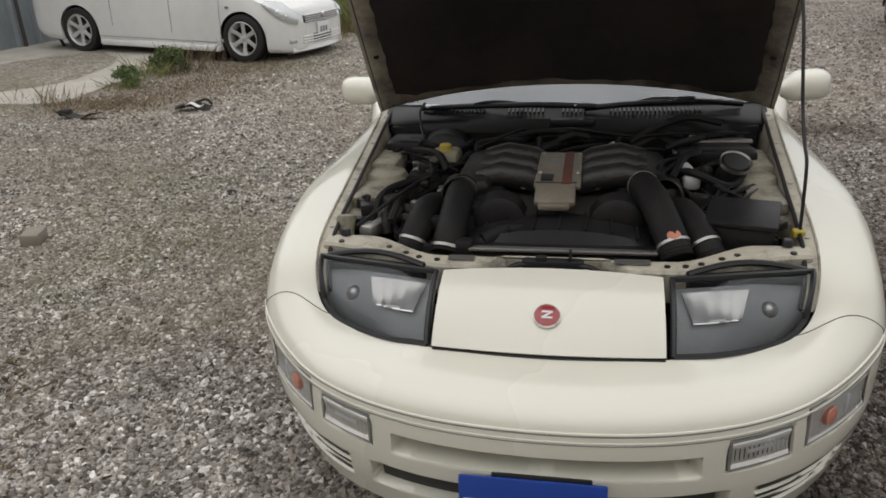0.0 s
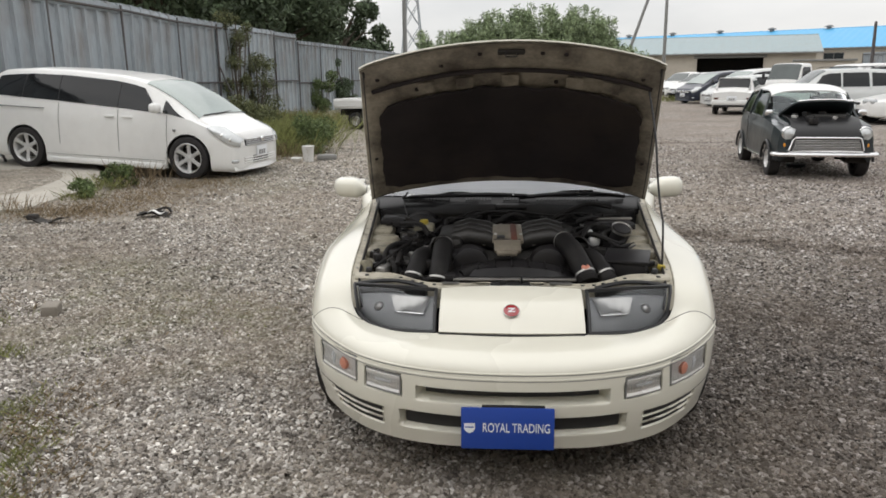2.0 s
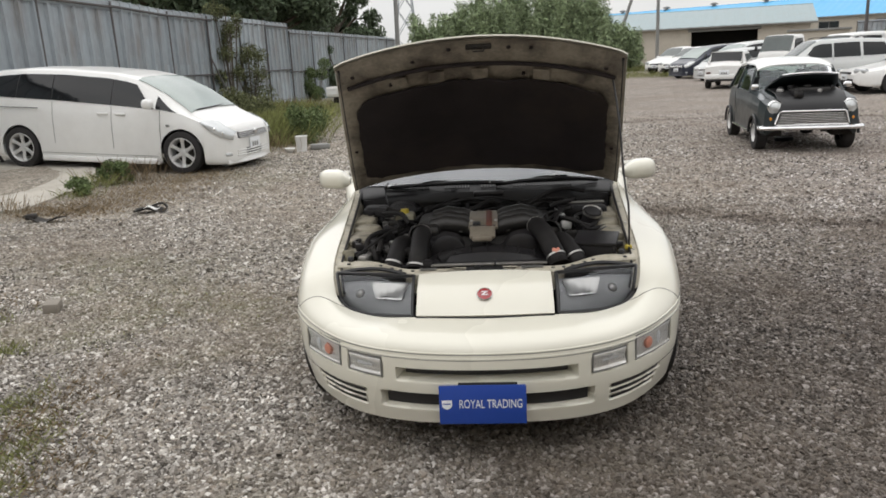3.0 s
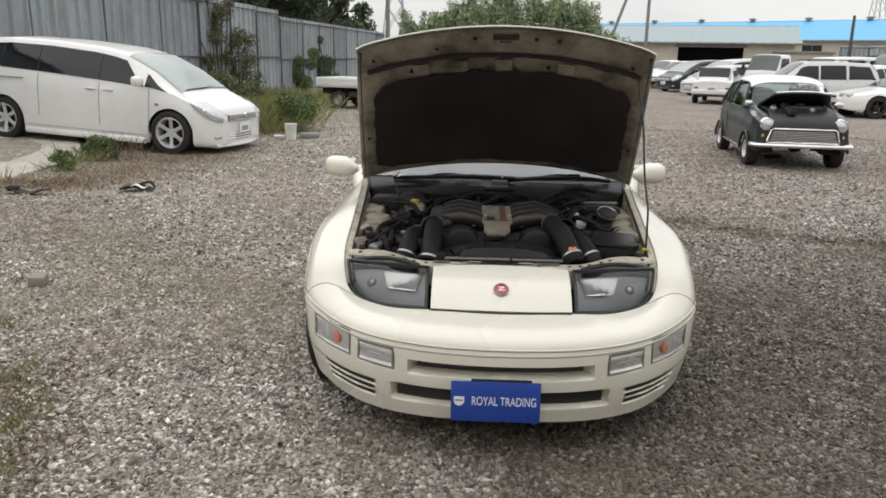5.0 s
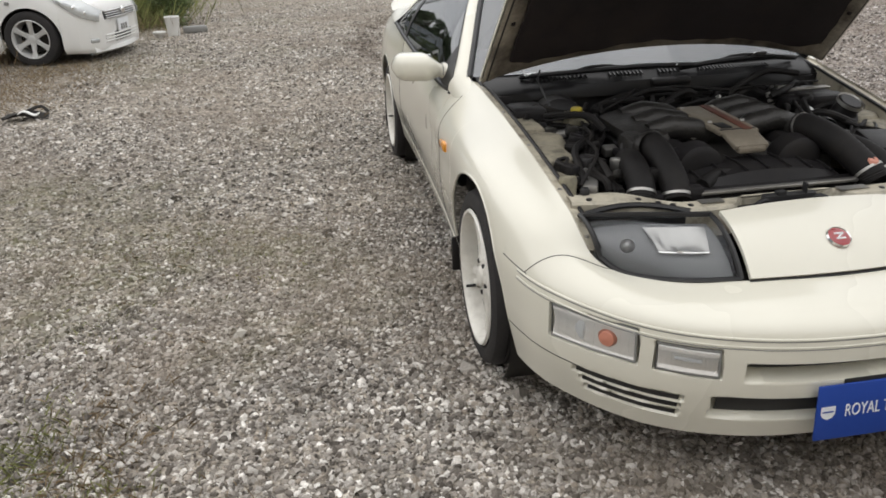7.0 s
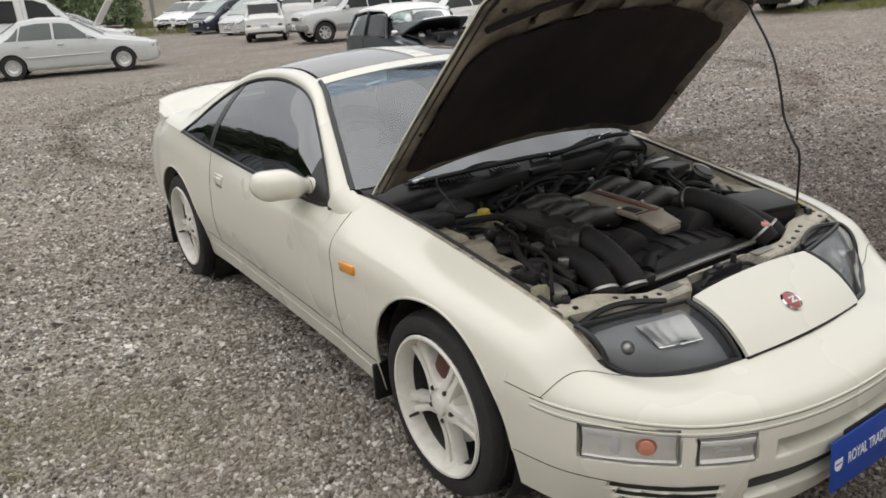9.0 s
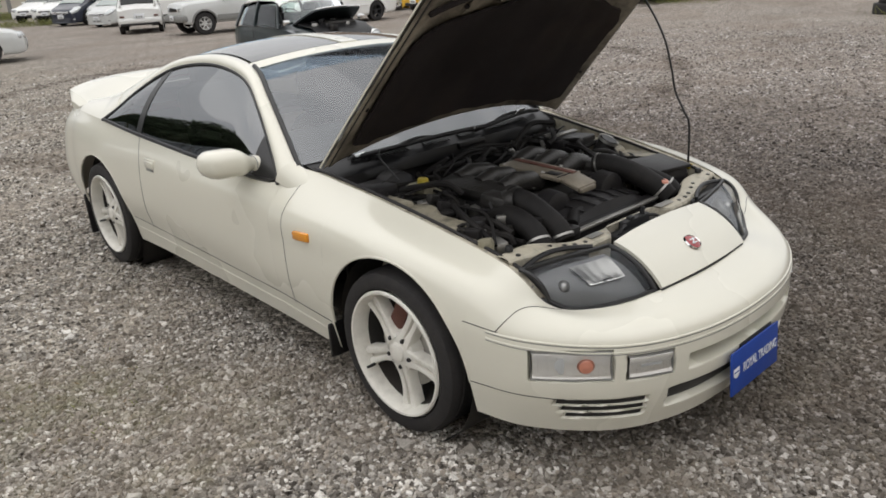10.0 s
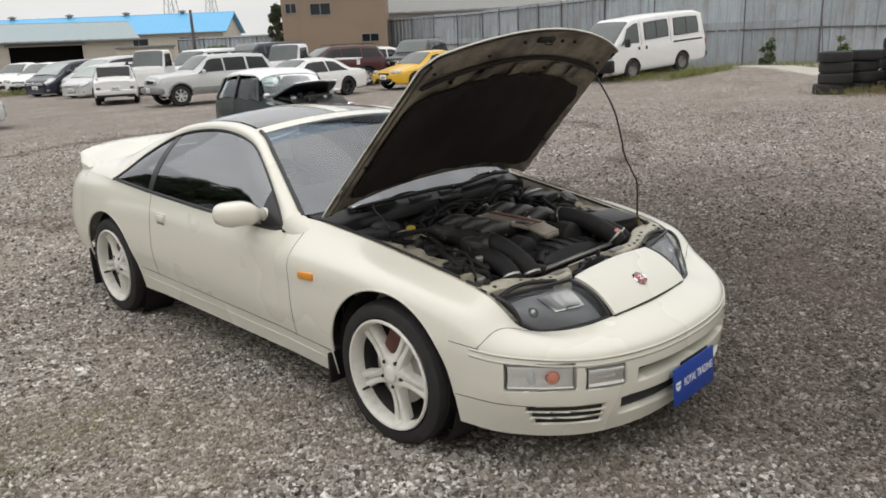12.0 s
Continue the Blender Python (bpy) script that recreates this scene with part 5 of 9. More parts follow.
def on_nose(x, z, lift=0.0):
    """A point of the bumper's face at half width x and height z, moved out by lift."""
    best = []
    for C in SECTIONS[:168:2]:
        k = min(max(int(np.searchsorted(C[:, 2], z)), 1), len(C) - 1)
        f = (z - C[k - 1, 2]) / (C[k, 2] - C[k - 1, 2])
        best.append(C[k - 1] * (1 - f) + C[k] * f)
    best = np.array(best)
    i = np.interp(x, best[:, 0], np.arange(len(best)))
    p = np.array([np.interp(i, np.arange(len(best)), best[:, j]) for j in range(3)])
    k = int(min(max(i, 1), len(best) - 2))
    d = best[k + 1] - best[k - 1]
    n = np.array([d[1], -d[0], 0])
    n /= np.linalg.norm(n)
    n *= 1 if n[1] < 0 else -1
    return p + n * lift


S_SEAM = 3.9
part("front_bumper", both(grid(nose_skin())), M_PEARL, CAR, sharp=50)
S_DOOR0, S_DOOR1 = station_of(0.62), station_of(1.98)
for nm, a, b in (("front_fender", S_SEAM, S_DOOR0), ("door", S_DOOR0, S_DOOR1), ("rear_quarter", S_DOOR1, 16.0)):
    P = body_panel(a, b)
    if nm == "rear_quarter":
        part(nm, both(grid(P)), M_PEARL, CAR, sharp=50)
    else:
        part(nm, grid(P), M_PEARL, CAR, sharp=50)
        part(nm, mirrored(grid(P)), M_PEARL, CAR, sharp=50)


def body_line(s0, s1, t0, t1, n=40, lift=0.0):
    """A curve on the skin between (station, height row) positions; rows run 0 to 60."""
    out = []
    for u in np.linspace(0, 1, n):
        C = body_section(s0 + (s1 - s0) * u)
        t = t0 + (t1 - t0) * u
        out.append([np.interp(t, np.arange(len(C)), C[:, j]) for j in range(3)])
    return np.array(out) + np.array([lift, 0, 0])


def joint(name, pts, r=0.0015, mt=M_TRIM, n=5):
    g = tube(pts, r, n)
    part(name, g, mt, CAR)
    part(name, mirrored(g), mt, CAR)


ST_ARCH = station_of(-0.345)
joint("panel_joint", body_line(ST_ARCH + 0.02, 3.55, 36, 36, 20))
joint("panel_joint", body_line(3.6, 2.72, 36, 60, 30), 0.0013)
joint("panel_joint", body_line(ST_ARCH, 2.62, 13, 15, 30))
joint("panel_joint", body_line(S_DOOR0, S_DOOR0, 11, 58, 24))
joint("panel_joint", body_line(S_DOOR1, S_DOOR1, 11, 60, 24), 0.0016)
joint("panel_joint", body_line(station_of(0.36), station_of(2.2), 12, 12, 50), 0.002)
joint("sill_step", body_line(station_of(0.37), station_of(2.21), 7, 7, 50), 0.0025, M_PEARL)
# the double bead round the bumper
for row, r in ((35.4, 0.0035), (33.2, 0.0025)):
    pts = body_line(0, 3.75, row, row, 70)
    part("bumper_bead", tube(np.vstack([(pts * np.array([-1, 1, 1]))[::-1], pts[1:]]), r, 6), M_PEARL, CAR)
    pts = body_line(0, 3.75, row - 0.6, row - 0.6, 70)
    part("bead_joint", tube(np.vstack([(pts * np.array([-1, 1, 1]))[::-1], pts[1:]]) + np.array([0, -0.0003, 0]), 0.0014, 5), M_GREYCLAD, CAR)
for a in AXLES:
    lip = [np.array([np.interp(arch_height(y), (C := body_section(station_of(y)))[:, 2], C[:, 0]) - 0.004, y, arch_height(y)]) for y in a + ARCH_R * 0.9999 * np.sin(np.linspace(-math.pi / 2, math.pi / 2, 40))]
    joint("arch_lip", lip, 0.006, M_PEARL, 6)
    well = lathe([(-0.80, 0.346), (-0.60, 0.35), (-0.60, 0.05)], 40)
    part("wheel_housing", well, M_DARK, CAR, m=pose(0, a, AXLE_Z))
    part("wheel_housing", mirrored(well), M_DARK, CAR, m=pose(0, a, AXLE_Z))
part("underbody", box(0, 1.5, 0.28, 1.3, 3.4, 0.16, 0.05), M_DARK, CAR)
part("front_undertray", box(0, -0.40, 0.23, 0.9, 0.66, 0.05, 0.02), M_DARK, CAR)
# black strip gives the upper slot its inner shade by colour
part("slot_shade_strip", grid([[tuple(on_nose(abs(x), z, -0.055) * np.array([np.sign(x) or 1, 1, 1])) for z in (0.358, 0.366, 0.380)] for x in np.linspace(-0.325, 0.325, 25)]), M_TRIM, CAR, "black strip for the shade inside the upper slot")
# black sheets colour in the shaded depth of the lower intake and slits
part("lower_intake_shade", grid([[tuple(on_nose(abs(x), z, -0.025) * np.array([np.sign(x) or 1, 1, 1])) for z in np.linspace(0.238, 0.285, 4)] for x in np.linspace(-0.393, 0.393, 27)]), M_TRIM, CAR)
for x0, x1, z in ((0.478, 0.690, 0.272), (0.478, 0.675, 0.246), (0.478, 0.660, 0.220)):
    g = grid([[tuple(on_nose(x, zz + 0.05 * (x - x0), -0.006)) for zz in (z - 0.001, z + 0.014)] for x in np.linspace(x0, x1, 14)])
    part("bumper_slit", g, M_TRIM, CAR)
    part("bumper_slit", mirrored(g), M_TRIM, CAR)

# black mud flaps
for y0 in (0.375, 2.945):
    for sg in (-1, 1):
        part("mud_flap", box(sg * 0.79, y0 - 0.01, 0.235 if y0 > 1 else 0.235, 0.13, 0.018, 0.25 if y0 > 1 else 0.14, 0.008), M_PLASTIC, CAR)


# ---- lamps of the bumper ----
def lamp_face(x0, x1, z0, z1, slant, lift, n=10, bulge=0.0):
    return [[tuple(on_nose(x, z0 + (z1 - z0) * v + slant * (x - x0), lift + bulge * math.sin(math.pi * v))) for v in np.linspace(0, 1, 6)] for x in np.linspace(x0, x1, n)]


for flip in (False, True):
    side = mirrored if flip else (lambda g: g)
    fog = part("fog_lamp", side(thick(lamp_face(0.404, 0.533, 0.356, 0.424, 0.05, -0.010, bulge=-0.008), 0.012)), M_LAMPINNER, CAR, "clear ribbed fog lamp")
    part("fog_lens", side(grid(lamp_face(0.404, 0.533, 0.356, 0.424, 0.05, -0.004, bulge=0.003))), M_LENS, fog)
    part("fog_reflector", side(thick(lamp_face(0.432, 0.505, 0.374, 0.412, 0.05, -0.010, bulge=-0.010), 0.004)), M_CHROME, fog, "bright lamp reflector")
    part("bulb_bar", side(tube([on_nose(x, 0.392 + 0.05 * (x - 0.404), -0.007) for x in np.linspace(0.44, 0.50, 5)], 0.006, 6)), M_SIGNWHITE, fog)
    for x in np.linspace(0.412, 0.525, 12):
        part("lens_rib", side(tube([on_nose(x, z + 0.05 * (x - 0.404), -0.003) for z in (0.359, 0.390, 0.421)], 0.0011, 4)), M_LENS, fog)
    rim = np.array([on_nose(x, z + 0.05 * (x - 0.404), -0.004) for x, z in ((0.402, 0.354), (0.468, 0.354), (0.535, 0.354), (0.535, 0.426), (0.468, 0.426), (0.402, 0.426), (0.402, 0.354))])
    part("lamp_seal", side(tube(rim, 0.0045, 5)), M_GREYCLAD, fog)
    trn = part("turn_signal", side(thick(lamp_face(0.580, 0.740, 0.368, 0.454, 0.03, -0.010, bulge=-0.008), 0.01)), M_LAMPINNER, CAR, "clear corner lamp with a faded amber bulb")
    part("turn_lens", side(grid(lamp_face(0.580, 0.740, 0.368, 0.454, 0.03, -0.003, bulge=0.003))), M_LENS, trn)
    c0 = on_nose(0.636, 0.412, -0.016)
    part("amber_bulb", side(moved(lathe([(-0.020, 0.0), (-0.017, 0.020), (-0.006, 0.028), (0.01, 0.030)], 16, "y"), Matrix.Translation(c0) @ pose(0, 0, 0, 0, 0, 45))), M_DULLAMBER, trn)
    part("bulb_shield", side(grid(lamp_face(0.617, 0.652, 0.388, 0.434, 0.03, -0.0085, 6))), M_DULLAMBER, trn, "faded pink-orange bulb shield")
    c0 = on_nose(0.700, 0.414, -0.016)
    part("position_lamp", side(moved(box(0, 0, 0, 0.062, 0.016, 0.062, 0.007), Matrix.Translation(c0) @ pose(0, 0, 0, 0, 0, 60))), M_SIGNWHITE, trn)
    for x in np.linspace(0.592, 0.730, 9):
        part("lens_rib", side(tube([on_nose(x, z + 0.03 * (x - 0.580), -0.003) for z in (0.372, 0.411, 0.450)], 0.0009, 4)), M_LENS, trn)
    rim = np.array([on_nose(x, z + 0.03 * (x - 0.578), -0.003) for x, z in ((0.578, 0.366), (0.66, 0.366), (0.742, 0.366), (0.742, 0.456), (0.66, 0.456), (0.578, 0.456), (0.578, 0.366))])
    part("lamp_seal", side(tube(rim, 0.004, 5)), M_GREYCLAD, trn)


# ---- nose panel, headlights ----
def between(bottom, top, n, rows, bulge, axis=(0, -0.5, 0.85)):
    B, T = np.asarray(bottom), np.asarray(top)
    out = []
    for i in range(len(B)):
        out.append([B[i] * (1 - v) + T[i] * v + np.array(axis) * bulge * 4 * v * (1 - v) for v in np.linspace(0, 1, rows)])
    return np.array(out)


px = np.linspace(-0.268, 0.268, 25)
low = np.stack([px, -0.688 + 0.22 * px ** 2, 0.543 + 0 * px], 1)
top = np.stack([px, -0.478 - 0.2 * px ** 2, 0.660 - 0.1 * px ** 2], 1)
part("nose_panel", thick(between(low, top, 25, 12, 0.020), 0.012), M_PEARL, CAR)
part("nose_joint", tube(low + np.array([0, -0.004, -0.003]), 0.004, 6), M_TRIM, CAR)
emb = part("emblem", lathe([(0.007, 0.0), (0.006, 0.024), (0.003, 0.029), (-0.004, 0.03)], 28, "z"), M_EMBLEM, CAR, "round red emblem with a pale rim", m=pose(0, -0.6262, 0.6142, 31, 0, 0))
part("emblem_ring", lathe([(0.002, 0.027), (0.006, 0.030), (0.0, 0.033)], 28, "z"), M_CHROME, emb)
zig = join(box(0, 0.008, 0.0072, 0.026, 0.0042, 0.002), box(0, -0.008, 0.0072, 0.026, 0.0042, 0.002), box(0, 0, 0.0072, 0.027, 0.0042, 0.002, rz=36))
part("emblem_mark", zig, M_SIGNWHITE, emb)


M_REFLECT = mat("dulled_reflector", (0.37, 0.37, 0.365), 0.3, metal=0.85, vary=0.25, scale=40, fine=160)


def headlight_sheet(depth, inset, n=22, rows=14):
    b = spline([(0.285, -0.664, 0.543), (0.38, -0.635, 0.536), (0.475, -0.583, 0.527), (0.555, -0.535, 0.535), (0.600, -0.492, 0.565)], 8)
    t = spline([(0.290, -0.488, 0.655), (0.38, -0.472, 0.657), (0.47, -0.452, 0.658), (0.56, -0.428, 0.656), (0.628, -0.402, 0.652)], 8)
    S = between(b, t, len(b), rows, 0.024)
    c = S.mean(axis=(0, 1))
    S = c + (S - c) * (1 - inset)
    return S - np.array([0, -0.45, 0.85]) * depth


for flip in (False, True):
    side = mirrored if flip else (lambda g: g)
    hl = part("headlight", side(thick(headlight_sheet(0.040, 0.0), 0.01, flip=True)), mat("smoked_headlamp_bowl", (0.185, 0.19, 0.20), 0.5, vary=0.12) if not flip else bpy.data.materials["smoked_headlamp_bowl"], CAR, "smoky grey headlamp behind a clear cover")
    part("headlight_cover", side(grid(headlight_sheet(0.0, 0.03))), M_LENS, hl, "clear dulled plastic cover")
    S = headlight_sheet(-0.001, 0.0)
    edge = np.vstack([S[:, 0], S[-1, 1:], S[::-1, -1][1:], S[0, ::-1][1:]])
    part("headlight_seal", side(tube(edge, 0.0075, 6)), M_TRIM, hl, "black rubber seal")
    for nm, x0, x1, v0, v1, lab in (("reflector", 0.322, 0.462, 0.42, 0.86, "bright concave reflector"),):
        H = headlight_sheet(0.026, 0.0)
        bowl = []
        for a_ in np.linspace(0, 1, 17):
            col = H[int(np.argmin(np.abs(H[:, 5, 0] - (x0 + (x1 - x0) * a_))))]
            k_ = len(col) - 1
            row = []
            for b_ in np.linspace(0, 1, 11):
                p_ = np.array([np.interp((v0 + (v1 - v0) * b_) * k_, np.arange(k_ + 1), col[:, q]) for q in range(3)])
                p_[0] = x0 + (x1 - x0) * a_ + 0.044 * (b_ - 0.55) * (a_ - 0.5)
                row.append(p_ + np.array([0, 0.45, -0.85]) * 0.0125 * (1 - (2 * a_ - 1) ** 2) * (1 - (2 * b_ - 1) ** 2))
            bowl.append(row)
        part(nm, side(thick(bowl, 0.003, flip=True)), M_REFLECT if nm == "reflector" else M_STEEL, hl, lab)
        part("reflector_lip", side(tube([np.array(r_[0]) for r_ in bowl], 0.0022, 5)), M_CHROME, hl)
    part("bulb_cap", side(tube([(0.37, -0.560, 0.582), (0.41, -0.552, 0.584)], 0.006, 8)), M_CHROME, hl)
    part("projector", side(moved(lathe([(-0.012, 0.0), (-0.009, 0.012), (0, 0.020), (0.010, 0.022)], 22, "y"), pose(0.520, -0.488, 0.586, -34, 0, 18))), M_REFLECT, hl, "round dipped-beam lens")
    # side repeater and door fittings
    sp = body_line(station_of(0.478), station_of(0.478), 44, 44, 2)[0]
    part("side_repeater", side(box(sp[0] + 0.003, 0.478, 0.632, 0.022, 0.105, 0.036, 0.009, rx=-4)), M_AMBER, CAR, "amber side repeater")
    dh = body_line(station_of(1.85), station_of(1.85), 48, 48, 2)[0]
    h = part("door_handle", side(box(dh[0] - 0.002, 1.85, 0.69, 0.014, 0.115, 0.075, 0.006)), M_PEARL, CAR)
    part("handle_lever", side(box(dh[0] + 0.006, 1.85, 0.700, 0.012, 0.09, 0.032, 0.005)), M_PEARL, h)
    part("handle_gap", side(box(dh[0] + 0.005, 1.85, 0.672, 0.006, 0.08, 0.012, 0.002)), M_GREYCLAD, h)

# blue dealer plate on the front bumper
plate = thing("dealer_plate", CAR.matrix_basis @ pose(-0.016, -0.885, 0.268, -4, 0, 0), "blue dealer name plate with white lettering, on the bumper", "sign")
part("board", box(0, 0, 0, 0.325, 0.008, 0.152, 0.004), M_BLUE, plate)
part("holder", box(0.02, 0.008, 0.006, 0.22, 0.006, 0.155, 0.003), M_TRIM, plate)


def lettering(text, size, m, parent, material, name):
    cu = bpy.data.curves.new(name, "FONT")
    cu.body, cu.size, cu.align_x, cu.align_y, cu.extrude = text, size, "CENTER", "CENTER", 0.0006
    cu.materials.append(material)
    return put(new(name, cu), parent, m)


txt = lettering("ROYAL TRADING", 0.041, pose(0.030, -0.0048, 0.002, 90), plate, M_SIGNWHITE, "lettering")
txt.scale = (0.735, 1.15, 1)
crest = [(-0.019, 0, 0.017), (-0.019, 0, -0.004), (-0.012, 0, -0.014), (0, 0, -0.019), (0.012, 0, -0.014), (0.019, 0, -0.004), (0.019, 0, 0.017)]
part("crest", ([(x - 0.133, -0.0048, z + 0.002) for x, y, z in crest] + [(x - 0.133, -0.0035, z + 0.002) for x, y, z in crest], [tuple(reversed(range(7))), tuple(range(7, 14))] + [(i, (i + 1) % 7, (i + 1) % 7 + 7, i + 7) for i in range(7)]), M_SIGNWHITE, plate)
part("crest_bar", box(-0.133, -0.0052, 0.005, 0.03, 0.001, 0.004), M_BLUE, plate)


# ---- wheels: white five twin-spoke ----
def hero_rim():
    """Deep white rim with five broad spokes, each parted by a groove that opens towards the rim."""
    r, w = 0.226, 0.105
    g = [lathe([(-w + 0.002, r * 1.02), (-w - 0.006, r * 1.0), (-w - 0.005, r * 0.968), (-w + 0.006, r * 0.945), (-w + 0.030, r * 0.925), (-w + 0.056, r * 0.912)], 64),
         lathe([(-w + 0.012, 0.0), (-w + 0.010, 0.026), (-w + 0.013, 0.033), (-w + 0.022, 0.036)], 32),
         lathe([(-w + 0.022, 0.034), (-w + 0.024, 0.052), (-w + 0.034, 0.070), (-w + 0.075, 0.080)], 40)]
    for k in range(5):
        P = []
        for u in np.linspace(0, 1, 13):
            rad = 0.046 + (0.207 - 0.046) * u
            half = 0.0345 - 0.007 * math.sin(math.pi * min(1, u * 1.15)) + 0.004 * max(0, u - 0.8) / 0.2
            x = -w + 0.020 + 0.010 * math.sin(u * math.pi) + 0.012 * u * u
            gw, gd = 0.003 + 0.006 * u, 0.006 + 0.016 * smoothstep(0.05, 0.45, u)
            row = [(x + 0.045, -half), (x + 0.010, -half), (x + 0.002, -half * 0.86), (x, -half * 0.55), (x + 0.003, -gw), (x + gd, -gw * 0.55)]
            P.append([(q, c, rad) for q, c in row] + [(q, -c, rad) for q, c in reversed(row)])
        g.append(moved(grid(P), pose(0, 0, 0, 72 * k, 0, 0)))
    return join(*g)


hero_tyre = mesh("wheel", *tyre_geo(0.298, 0.229, 0.205), M_RUBBER, True, 40)
hero_disc = mesh("rim", *hero_rim(), M_RIM, True, 40)
brake = mesh("brake_disc", *lathe([(-0.03, 0.03), (-0.03, 0.14), (-0.015, 0.14), (-0.015, 0.03)], 40), M_STEEL)
# inner barrel coloured dark for the shade deep behind the spokes
barrel = mesh("shaded_barrel", *lathe([(-0.050, 0.2060), (0.0, 0.197), (0.05, 0.18), (0.055, 0.0)], 40), M_DARK)
caliper = mesh("caliper", *box(-0.03, 0.075, 0.10, 0.05, 0.07, 0.12, 0.015), M_RUST)
nut = mesh("wheel_nut", *lathe([(-0.086, 0.0), (-0.086, 0.007), (-0.080, 0.0085), (-0.07, 0.009)], 12), M_TRIM)
valve = mesh("valve", *lathe([(-0.105, 0.0), (-0.105, 0.005), (-0.07, 0.006)], 10), M_TRIM)
for a in AXLES:
    for sg in (-1, 1):
        w = part("wheel", hero_tyre, None, CAR, m=pose(sg * (0.736 if a == 0 else 0.748), a, 0.304, 29 if a == 0 else 40, 0, 0 if sg < 0 else 180))
        part("rim", hero_disc, None, w, "white painted five-spoke wheel")
        part("shaded_barrel", barrel, None, w)
        part("brake_disc", brake, None, w)
        part("caliper", caliper, None, w)
        for k in range(5):
            part("wheel_nut", nut, None, w, m=pose(0, 0.056 * math.cos(radians(72 * k + 90)), 0.056 * math.sin(radians(72 * k + 90))))
        part("valve", valve, None, w, m=pose(0, 0.085, -0.172))


# ---- greenhouse ----
WIN = spline([(0.786, 0.715, 0.778), (0.742, 0.80, 0.862), (0.655, 1.02, 1.025), (0.588, 1.22, 1.118), (0.556, 1.48, 1.160), (0.552, 1.75, 1.158), (0.578, 2.02, 1.115), (0.655, 2.25, 1.015), (0.735, 2.40, 0.915), (0.800, 2.492, 0.850)], 8)
ROOFLINE = spline([(0.722, 0.655, 0.842), (0.672, 0.80, 0.930), (0.598, 1.02, 1.065), (0.530, 1.22, 1.160), (0.492, 1.48, 1.200), (0.488, 1.75, 1.198), (0.505, 2.02, 1.160), (0.545, 2.30, 1.075), (0.590, 2.62, 0.975), (0.615, 2.95, 0.905)], 8)
BELT = np.array([body_section(station_of(y))[60] for y in np.linspace(0.72, 2.50, 60)])


def belt_at(y):
    return np.array([np.interp(y, BELT[:, 1], BELT[:, k]) for k in range(3)])


def glass_sheet(y0, y1, n=22, lean=0.0):
    P = []
    for y in np.linspace(y0, y1, n):
        tp = np.array([np.interp(y, WIN[:, 1], WIN[:, k]) for k in range(3)])
        bt = belt_at(y)
        bt = bt + np.array([-0.004, 0, 0])
        col = []
        for v in np.linspace(0, 1, 12):
            q = bt * (1 - v) + tp * v + np.array([0.030, 0, 0.010]) * 4 * v * (1 - v) * min(1, np.linalg.norm(tp - bt) / 0.3)
            yy = q[1] + lean * v
            col.append((q[0] - 0.004, yy, q[2]))
        P.append(col)
    return np.array(P)


for flip in (False, True):
    side = mirrored if flip else (lambda g: g)
    part("door_window", side(grid(glass_sheet(0.90, 1.985))), M_TINT, CAR, "dark tinted door glass")
    part("quarter_window", side(grid(glass_sheet(2.03, 2.475))), M_TINT, CAR, "dark tinted quarter glass")
    part("mirror_triangle", side(thick(glass_sheet(0.725, 0.90) + np.array([0.004, 0, 0]), 0.012, flip=True)), M_TRIM, CAR)
    part("window_pillar", side(thick(glass_sheet(1.98, 2.035, 4) + np.array([0.003, 0, 0]), 0.01, flip=True)), M_TRIM, CAR)
    part("window_seal", side(tube(WIN, 0.008, 6)), M_TRIM, CAR, "black rubber window seal")
    part("belt_seal", side(tube([belt_at(y) + np.array([-0.004, 0, 0.004]) for y in np.linspace(0.73, 2.49, 40)], 0.010, 6)), M_TRIM, CAR, "black belt seal")
    # white frame from windscreen pillar over the doors down to the tail
    pil = []
    for w_, r_ in zip(WIN, ROOFLINE):
        pil.append([w_ * (1 - v) + r_ * v + np.array([0.016, 0, 0.016]) * 4 * v * (1 - v) for v in np.linspace(0, 1, 8)])
    part("roof_pillar", side(thick(pil, 0.008, flip=True)), M_PEARL, CAR)
    # sail panel: from the pillar's rear edge to the body edge and tail
    sail = []
    edge_pts = np.vstack([WIN[-9:], np.array([body_section(station_of(y))[60] for y in np.linspace(2.52, 3.05, 12)])])
    top_pts = np.array([[np.interp(u, np.linspace(0, 1, len(ROOFLINE[-20:])), ROOFLINE[-20:, k]) for k in range(3)] for u in np.linspace(0.45, 1, len(edge_pts))])
    for e, t in zip(edge_pts, top_pts):
        sail.append([e * (1 - v) + t * v + np.array([0.02, 0, 0.016]) * 4 * v * (1 - v) for v in np.linspace(0, 1, 8)])
    part("sail_panel", side(thick(sail, 0.006, flip=True)), M_PEARL, CAR)
    part("screen_seal", side(tube(ROOFLINE[:26] + np.array([-0.004, -0.004, 0.004]), 0.011, 6)), M_TRIM, CAR, "black windscreen moulding")


def across(y, x, z, crown, n=21, yc=0.0):
    s = np.linspace(-1, 1, n)
    return np.stack([s * x, y + yc * (1 - s ** 2), z + crown * (1 - np.abs(s) ** 2.2)], 1)


def roof_at(y):
    return [np.interp(y, ROOFLINE[:, 1], ROOFLINE[:, k]) for k in (0, 2)]


